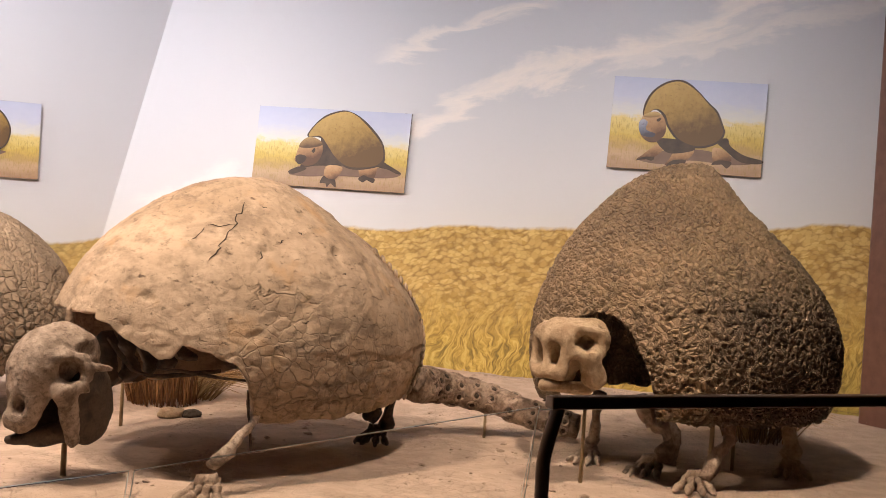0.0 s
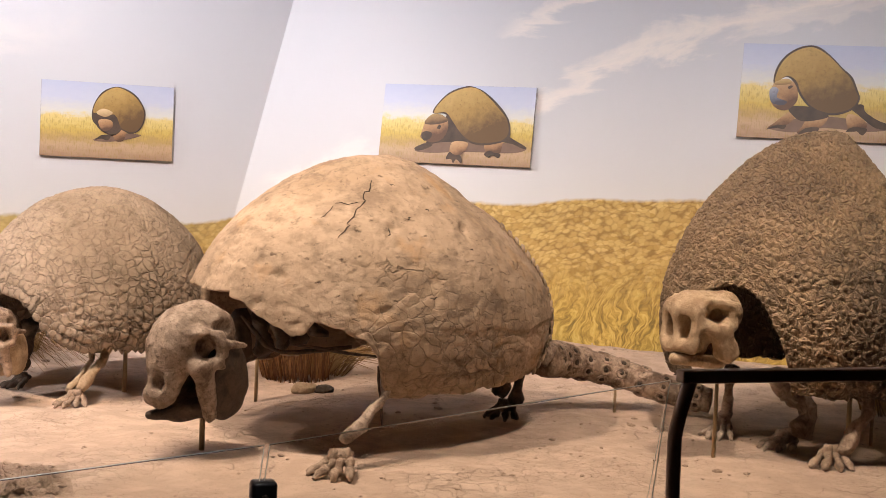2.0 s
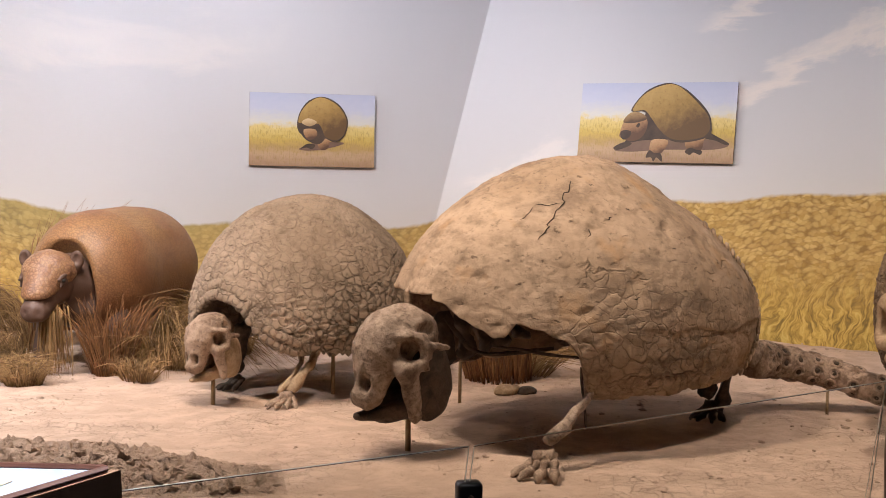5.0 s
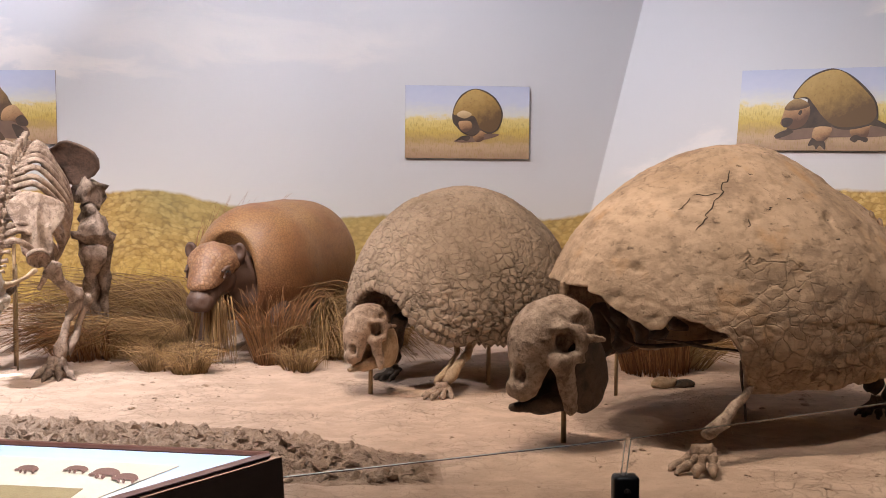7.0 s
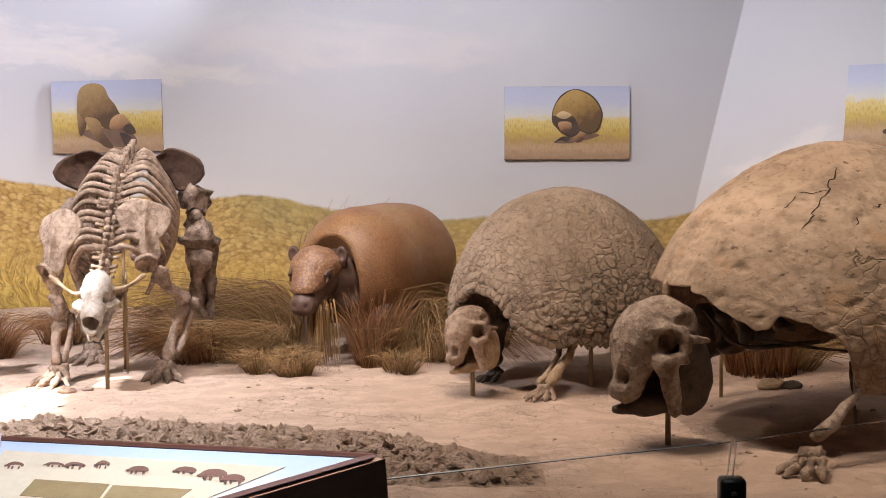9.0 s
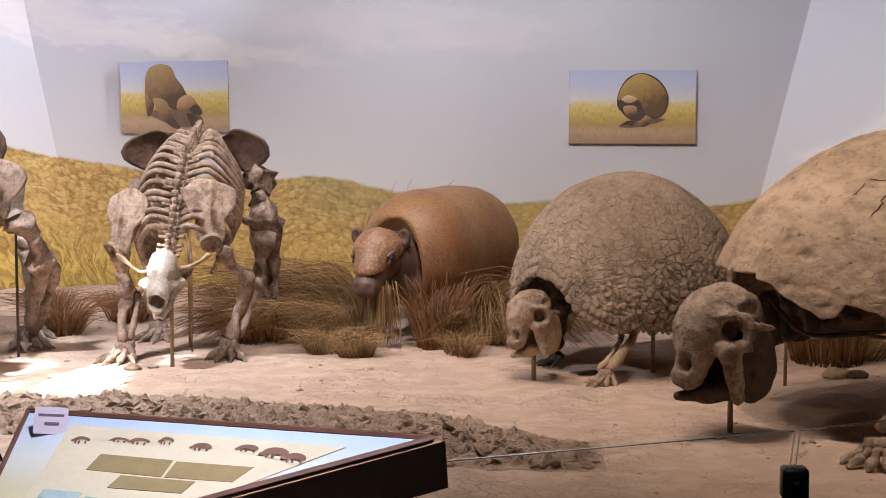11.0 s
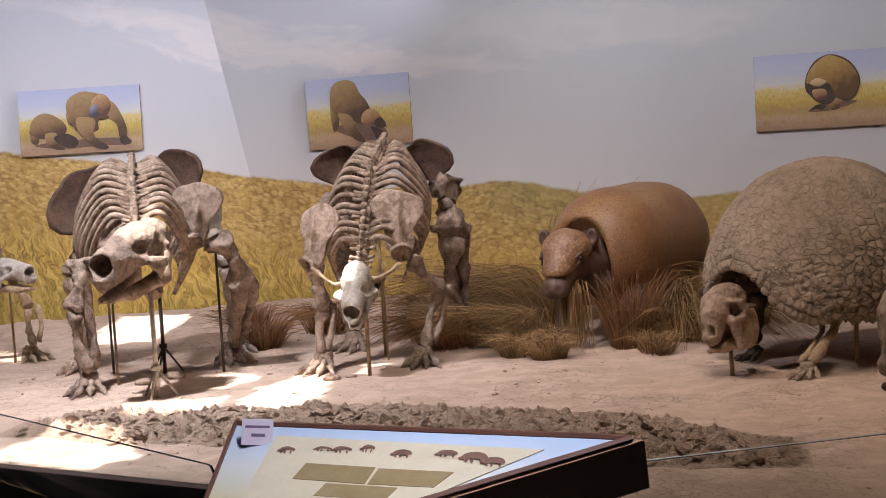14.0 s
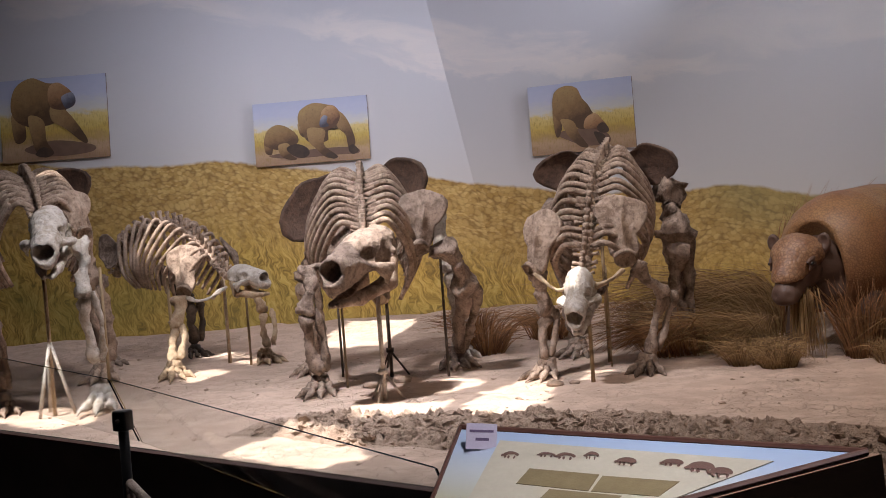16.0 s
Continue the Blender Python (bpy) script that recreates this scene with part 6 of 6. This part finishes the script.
PAIR = [
    ("painted_shadow", P_SHADE, 1, [(-0.71, -0.34), (-0.37, -0.3), (0.29, -0.28), (0.71, -0.31), (0.74, -0.4), (0.37, -0.4), (-0.14, -0.41), (-0.51, -0.39)]),
    ("painted_leg", P_FUR, 2, [(-0.77, -0.14), (-0.65, -0.09), (-0.64, -0.26), (-0.68, -0.33), (-0.76, -0.28)]),
    ("painted_body", P_FUR, 3, [(-0.78, -0.14), (-0.72, 0.05), (-0.57, 0.14), (-0.41, 0.11), (-0.25, -0.01), (-0.21, -0.14), (-0.34, -0.25), (-0.57, -0.25), (-0.71, -0.2)]),
    ("painted_leg", P_FUR, 4, [(-0.54, -0.18), (-0.37, -0.17), (-0.35, -0.33), (-0.25, -0.42), (-0.38, -0.42), (-0.51, -0.35)]),
    ("painted_head", P_DARK, 5, [(-0.41, -0.24), (-0.25, -0.18), (-0.08, -0.25), (-0.04, -0.35), (-0.14, -0.41), (-0.31, -0.36)]),
    ("painted_leg", P_FUR, 3, [(-0.2, 0.14), (-0.05, 0.05), (-0.08, -0.09), (-0.18, -0.03)]),
    ("painted_body", P_FUR, 4, [(-0.2, 0.2), (-0.14, 0.35), (0.06, 0.44), (0.29, 0.4), (0.43, 0.35), (0.51, 0.19), (0.49, 0.02), (0.29, -0.01), (0.26, -0.17), (-0.03, -0.17), (-0.14, -0.0)]),
    ("painted_leg", P_FUR, 5, [(-0.04, 0.05), (0.23, 0.0), (0.2, -0.22), (0.34, -0.36), (0.4, -0.43), (0.23, -0.43), (0.06, -0.27), (-0.04, -0.15)]),
    ("painted_leg", P_FUR, 5, [(0.43, 0.28), (0.56, 0.21), (0.68, -0.05), (0.71, -0.25), (0.6, -0.3), (0.56, -0.1), (0.43, 0.05)]),
    ("painted_head", P_FACE, 6, [(0.2, 0.29), (0.32, 0.38), (0.44, 0.33), (0.49, 0.19), (0.4, 0.04), (0.26, 0.02), (0.16, 0.09)]),
    ("painted_muzzle", P_BLUE, 7, [(0.16, 0.14), (0.22, 0.23), (0.29, 0.21), (0.27, 0.13), (0.3, 0.06), (0.17, 0.05)]),
    ("painted_claw", P_DARK, 7, [(0.22, -0.39), (0.32, -0.35), (0.42, -0.43), (0.34, -0.46)]),
    ("painted_claw", P_DARK, 7, [(0.6, -0.29), (0.68, -0.26), (0.76, -0.36), (0.68, -0.41), (0.61, -0.37)]),
]
BENDING = [
    ("painted_shadow", P_SHADE, 1, [(-0.37, -0.21), (-0.07, -0.16), (0.32, -0.23), (0.4, -0.4), (0.07, -0.42), (-0.21, -0.32)]),
    ("painted_leg", P_FUR, 2, [(-0.41, 0.16), (-0.29, 0.1), (-0.29, -0.12), (-0.35, -0.26), (-0.4, -0.2)]),
    ("painted_body", P_FUR, 3, [(-0.41, 0.22), (-0.36, 0.39), (-0.21, 0.46), (-0.04, 0.42), (0.04, 0.26), (0.12, 0.16), (0.18, 0.04), (0.26, -0.04), (0.21, -0.16), (0.01, -0.18), (-0.15, -0.1), (-0.29, -0.07), (-0.39, 0.05)]),
    ("painted_leg", P_FUR, 4, [(-0.3, -0.01), (-0.12, -0.05), (-0.04, -0.24), (0.08, -0.43), (-0.04, -0.42), (-0.18, -0.29), (-0.26, -0.15)]),
    ("painted_head", P_FACE, 5, [(0.07, -0.03), (0.21, 0.03), (0.32, -0.08), (0.4, -0.21), (0.35, -0.26), (0.18, -0.19), (0.04, -0.17)]),
    ("painted_muzzle", P_DARK, 6, [(0.23, -0.16), (0.32, -0.11), (0.4, -0.21), (0.35, -0.26), (0.26, -0.24)]),
    ("painted_claw", P_DARK, 5, [(0.18, -0.23), (0.32, -0.28), (0.37, -0.4), (0.26, -0.42), (0.21, -0.34)]),
]
SINGLE = [
    ("painted_shadow", P_SHADE, 1, [(-0.4, -0.35), (-0.02, -0.26), (0.48, -0.34), (0.45, -0.43), (-0.07, -0.45)]),
    ("painted_leg", P_FUR, 2, [(-0.54, 0.07), (-0.39, 0.0), (-0.37, -0.22), (-0.51, -0.25)]),
    ("painted_body", P_FUR, 3, [(-0.54, 0.23), (-0.46, 0.42), (-0.26, 0.51), (-0.07, 0.44), (0.09, 0.39), (0.18, 0.14), (0.09, -0.02), (-0.18, -0.09), (-0.4, -0.05), (-0.52, 0.06)]),
    ("painted_leg", P_FUR, 4, [(-0.32, 0.05), (-0.13, -0.01), (-0.1, -0.26), (-0.02, -0.41), (-0.21, -0.43), (-0.29, -0.22)]),
    ("painted_leg", P_FUR, 4, [(-0.02, 0.15), (0.18, 0.08), (0.42, -0.26), (0.37, -0.31), (0.15, -0.13), (-0.02, -0.02)]),
    ("painted_head", P_FACE, 5, [(-0.04, 0.37), (0.09, 0.43), (0.26, 0.3), (0.29, 0.16), (0.15, 0.1), (-0.03, 0.15)]),
    ("painted_muzzle", P_BLUE, 6, [(0.12, 0.25), (0.26, 0.3), (0.3, 0.18), (0.18, 0.11)]),
    ("painted_claw", P_DARK, 6, [(-0.25, -0.42), (-0.15, -0.33), (-0.01, -0.4), (-0.1, -0.46)]),
]
UP_R, UP_L = (0.24, 0, 1), (-0.20, 0, 1)
RIGHT_R, RIGHT_L = tuple(WAY_R), (0.975, 0.22, 0)
picture((0.677, 9.48, 1.49), (1, 0, -0.005), (0, 0, 1), 0.915, 0.532, DOME_FRONT, "painting of a round-shelled animal in yellow grass")
picture((2.988, 8.565, 1.555), (0.8, -0.6, -0.012), UP_R, 1.117, 0.561, DOME_SIDE, "painting of a long-shelled animal walking over sand")
picture((4.961, 7.133, 1.821), (0.8, -0.6, -0.022), UP_R, 1.005, 0.626, DOME_TALL, "painting of a high-shelled animal with a long tail")
picture((-2.71, 9.48, 1.575), (1, 0, 0.012), (0, 0, 1), 0.819, 0.53, BENDING, "painting of a brown shaggy animal bending down")
picture((-4.884, 9.219, 1.645), RIGHT_L, UP_L, 0.952, 0.509, PAIR, "painting of two brown shaggy animals in grass")
picture((-7.03, 8.747, 1.925), (0.975, 0.22, -0.008), UP_L, 0.96, 0.69, SINGLE, "painting of a brown shaggy animal striding")

# ---- barrier, handrail, reading board ----
PALE_EDGE = simple("glass_edge", (0.62, 0.62, 0.55), (0.7, 0.7, 0.64), 5, 0.25, 0, 0.02)


def glass_panel(a, b, top, foot_z, lean, rim=None):
    """A pane from a to b (plan), its foot set back by lean from the visitors."""
    a, b = Vector((*a, 0)), Vector((*b, 0))
    way = (b - a).normalized()
    out = Vector((-way.y, way.x, 0))
    if out.y < 0:
        out = -out
    g = thing("glass_panel", Matrix.Translation((a + b) / 2), "low clear glass barrier pane along the exhibit", "glass barrier", "glass barrier panes")
    mid = (a + b) / 2
    vs = []
    for p in (a, b):
        for o, z in ((0, top), (0.006, top), (lean + 0.006, foot_z), (lean, foot_z)):
            q = p + out * o - mid
            vs.append((q.x, q.y, z))
    fs = [(0, 1, 2, 3), (7, 6, 5, 4), (0, 4, 5, 1), (1, 5, 6, 2), (2, 6, 7, 3), (3, 7, 4, 0)]
    pane = piece("pane", (vs, fs), GLASS, g, "clear glass pane", False)
    pane.visible_shadow = False
    h = Vector((0, 0, 0.003))
    piece("polished_edge", tube([a - mid + Vector((0, 0, top)) + h, b - mid + Vector((0, 0, top)) + h], [0.0012] * 2, 6, 1), rim or PALE_EDGE, g, "polished top edge")
    for p in (a, b):
        piece("side_edge", tube([p - mid + Vector((0, 0, top)), p - mid + out * lean + Vector((0, 0, foot_z))], [0.0012] * 2, 6, 1), rim or PALE_EDGE, g)
    return g


first_pane = glass_panel((-0.40, 2.49), (0.583, 2.937), 0.5, -0.10, 0.10)
piece("corner_clip", tube([(-0.492, -0.224, 0.502), (-0.520, -0.236, 0.500), (-0.548, -0.25, 0.470), (-0.58, -0.26, 0.455)], [0.003, 0.003], 6, 2), BLACK, first_pane, "thin black wire clip")
glass_panel((0.597, 2.943), (2.12, 3.80), 0.5, -0.10, 0.10)
glass_panel((-4.6, 4.87), (-3.0, 3.905), 0.5, 0.25, 0.10, BLACK)
glass_panel((-2.98, 3.895), (-1.13, 2.59), 0.5, 0.25, 0.10, BLACK)


def barrier_post(x, y, top):
    g = thing("barrier_post", pose(x, y, FLOOR), "black metal post with a clamp holding the glass", "post", "barrier posts")
    h = top - FLOOR
    piece("post", tube([(0, 0, 0), (0, 0, h - 0.03)], [0.019, 0.019], 14, 1), BLACK, g)
    piece("base_plate", tube([(0, 0, 0), (0, 0, 0.012)], [0.06, 0.06], 20, 1), BLACK, g)
    piece("clamp", box(-0.030, -0.026, h - 0.075, 0.030, 0.030, h, 0.009), BLACK, g, "black rubber clamp")
    piece("clamp_screw", tube([(0, -0.034, h - 0.035), (0, -0.024, h - 0.035)], [0.008, 0.008], 10, 1), BONE_DARK_SHADE, g)
    return g


barrier_post(0.588, 2.955, 0.415)
barrier_post(-2.87, 3.80, 0.405)


def handrail():
    g = thing("handrail", pose(1.6, 2.77, FLOOR), "dark brown handrail with a bent end post", "handrail")
    z = 0.68 - FLOOR
    piece("top_bar", box(-0.03, -0.02, z - 0.016, 3.2, 0.02, z + 0.016, 0.005), CASE, g, "dark brown bar", False)
    piece("end_post", tube([(0.0, 0, z - 0.012), (-0.005, 0, z - 0.03), (-0.03, 0, z - 0.12), (-0.035, 0, z - 0.2), (-0.03, 0, z - 0.5), (-0.03, 0, 0)], [0.018, 0.018], 12, 5), CASE, g)
    piece("end_post", tube([(3.1, 0, z - 0.01), (3.1, 0, 0)], [0.018, 0.018], 12, 1), CASE, g)
    return g


handrail()
glass_panel((1.56, 2.80), (4.7, 2.86), 0.655, -0.05, 0.14)


def lower_rail():
    g = thing("floor_rail", pose(-2.87, 3.80, FLOOR), "thin grey tube rail beside the barrier post", "rail")
    a, b = Vector((-2.80, 3.72, 0.16)), Vector((-1.9, 3.1, -0.08))
    o = Vector((-2.87, 3.80, FLOOR))
    piece("tube", tube([a - o, b - o], [0.016, 0.016], 10, 1), BONE_GREY, g)
    piece("leg", tube([b - o, Vector((b.x, b.y, FLOOR)) - o], [0.016, 0.016], 10, 1), BONE_GREY, g)
    piece("leg", tube([a - o, Vector((a.x, a.y, FLOOR)) - o], [0.016, 0.016], 10, 1), BONE_GREY, g)
    return g


lower_rail()


def panel_material():
    m = Mat("printed_panel", 0.3)
    s = m.split(m.coord("Object"))
    c = m.ramp(m.math("ADD", m.math("MULTIPLY", s[1], 2.6), 1.0), [(0.35, (0.56, 0.50, 0.30)), (0.62, (0.60, 0.62, 0.62)), (0.85, (0.46, 0.56, 0.74)), (1.0, (0.40, 0.52, 0.74))])
    return m.done(m.mix(m.math("MULTIPLY", m.noise(14, 4), 0.3), c, (0.62, 0.66, 0.72)))


PRINT = panel_material()
PAPER = simple("cream_paper", (0.62, 0.55, 0.42), (0.68, 0.61, 0.48), 8, 0.5)
TEXT_BLOCK = simple("tan_print", (0.27, 0.20, 0.10), (0.33, 0.25, 0.13), 30, 0.5)
RED_PRINT = simple("russet_print", (0.16, 0.085, 0.065), (0.22, 0.12, 0.09), 30, 0.5)
CARD = simple("lilac_card", (0.55, 0.48, 0.60), (0.60, 0.53, 0.65), 20, 0.5)
INK = simple("ink", (0.10, 0.06, 0.14), (0.14, 0.09, 0.18), 20, 0.5)
TEAL = simple("green_print", (0.16, 0.36, 0.30), (0.30, 0.48, 0.46), 40, 0.5)
GREYB = simple("blue_grey_print", (0.30, 0.42, 0.48), (0.42, 0.52, 0.56), 40, 0.5)


def slab(poly, z0, z1):
    n = len(poly)
    vs = [(x, y, z0) for x, y in poly] + [(x, y, z1) for x, y in poly]
    fs = [tuple(range(n))[::-1], tuple(range(n, 2 * n))] + [(k, (k + 1) % n, n + (k + 1) % n, n + k) for k in range(n)]
    return vs, fs


def reading_board():
    u, v = Vector((0.9923, -0.1209, -0.0252)), Vector((-0.1121, -0.9204, -0.3746))
    u = u.normalized()
    v = (v - u * v.dot(u)).normalized()
    w = v.cross(u)
    if w.z < 0:
        w = -w
    y = w.cross(u)          # away from the reader
    m = Matrix.Translation((-1.043, 2.544, 0.599)) @ Matrix((u, y, w)).transposed().to_4x4()
    g = thing("reading_board", m, "sloping information board in a dark wooden frame", "information board")
    poly = [(0.0, 0.0), (0.10, -0.44), (0.16, -0.44), (0.849, 0.0)]
    piece("case", slab([(-0.006, 0.006), (0.095, -0.45), (0.165, -0.45), (0.872, 0.006)], -0.115, -0.004), CASE, g, "brown wooden case", False)
    piece("print", slab(poly, -0.004, 0.002), PRINT, g, "pale blue printed sheet", False)
    for a, b in zip(poly, poly[1:] + poly[:1]):
        piece("frame", tube([(a[0], a[1], 0.004), (b[0], b[1], 0.004)], [0.0065, 0.0065], 6, 1, 0.7), WOOD, g, "", False)
    piece("page", slab([(0.114, -0.04), (0.15, -0.40), (0.30, -0.40), (0.688, -0.05)], 0.003, 0.005), PAPER, g, "cream printed page", False)
    for q in ([(0.22, -0.13), (0.213, -0.182), (0.367, -0.187), (0.37, -0.133)], [(0.378, -0.136), (0.373, -0.187), (0.507, -0.186), (0.532, -0.136)], [(0.288, -0.191), (0.278, -0.231), (0.425, -0.231), (0.437, -0.193)]):
        piece("text_block", slab(q, 0.005, 0.0062), TEXT_BLOCK, g, "", False)
    for k, q in enumerate(([(0.16, -0.25), (0.16, -0.275), (0.235, -0.278), (0.24, -0.252)], [(0.25, -0.262), (0.245, -0.285), (0.33, -0.29), (0.335, -0.265)], [(0.39, -0.255), (0.385, -0.28), (0.42, -0.28), (0.43, -0.255)])):
        piece("small_picture", slab(q, 0.005, 0.0064), (GREYB, TEAL, GREYB)[k], g, "", False)
    for k, (cx, cy, rx, ry, dome) in enumerate(((0.161, -0.088, 0.017, 0.011, 0), (0.238, -0.080, 0.018, 0.008, 0), (0.280, -0.080, 0.020, 0.011, 0), (0.333, -0.072, 0.014, 0.012, 0), (0.410, -0.084, 0.020, 0.012, 1), (0.502, -0.078, 0.021, 0.011, 1), (0.560, -0.086, 0.026, 0.016, 1), (0.602, -0.098, 0.022, 0.014, 1))):
        z = 0.0064 + 0.0002 * k
        shape = [(-1, -0.3), (-0.85, 0.5), (-0.3, 0.95), (0.35, 0.9), (0.85, 0.45), (1, -0.35), (0.3, -0.5), (-0.4, -0.4)] if dome else [(-1, 0.1), (-0.5, 0.9), (0.3, 0.8), (1, 0.2), (0.95, -0.5), (0.5, 0.0), (-0.3, -0.1), (-0.8, -0.7)]
        vs, fs = daub([(cx + rx * a, cy + ry * b) for a, b in shape], 1.0, 0)
        icon = piece("icon", ([(p.x, p.y, z) for p in vs], fs), RED_PRINT, g, "", False)
        for a, b in ((-0.55, -0.8), (-0.1, -0.85), (0.65, -0.85)):
            vs, fs = blot(cx + rx * a, cy + ry * b, rx * 0.13, ry * 0.5, 15, 0, 0.3, cx * 17 + a)
            piece("icon_leg", ([(p[0], p[1], z + 0.0001) for p in vs], fs), RED_PRINT, icon, "", False)
        vs, fs = blot(cx - rx * 0.95, cy - ry * 0.35, rx * 0.28, ry * 0.32, 30, 0, 0.3, cx * 5)
        piece("icon_head", ([(p[0], p[1], z + 0.00015) for p in vs], fs), RED_PRINT, icon, "", False)
    piece("stand", box(0.10, -0.30, -1.0, 0.16, -0.24, -0.1, 0.004), WOOD, g, "", False)
    return m


BOARD_AT = reading_board()


def tent_card():
    base = BOARD_AT @ Vector((0.085, -0.075, 0.004))
    g = thing("tent_card", facing(base, (0.30, -0.80, 0.42)) @ pose(0, 0, 0, 0, 0, -6), "small folded lilac card on the reading board", "card")
    # x is up, y is across to the left
    piece("front", box(0.0, -0.032, -0.0006, 0.055, 0.032, 0.0006, 0), CARD, g, "", False)
    piece("writing_bar", box(0.036, -0.025, 0.001, 0.041, 0.025, 0.0016, 0), INK, g, "", False)
    piece("writing_bar", box(0.018, -0.016, 0.001, 0.024, 0.012, 0.0016, 0), INK, g, "", False)
    piece("back", moved(box(-0.055, -0.032, -0.0006, 0.0, 0.032, 0.0006, 0), Matrix.Translation((0.055, 0, -0.001)) @ pose(0, 0, 0, 0, -38, 0)), CARD, g, "", False)
    return g


tent_card()
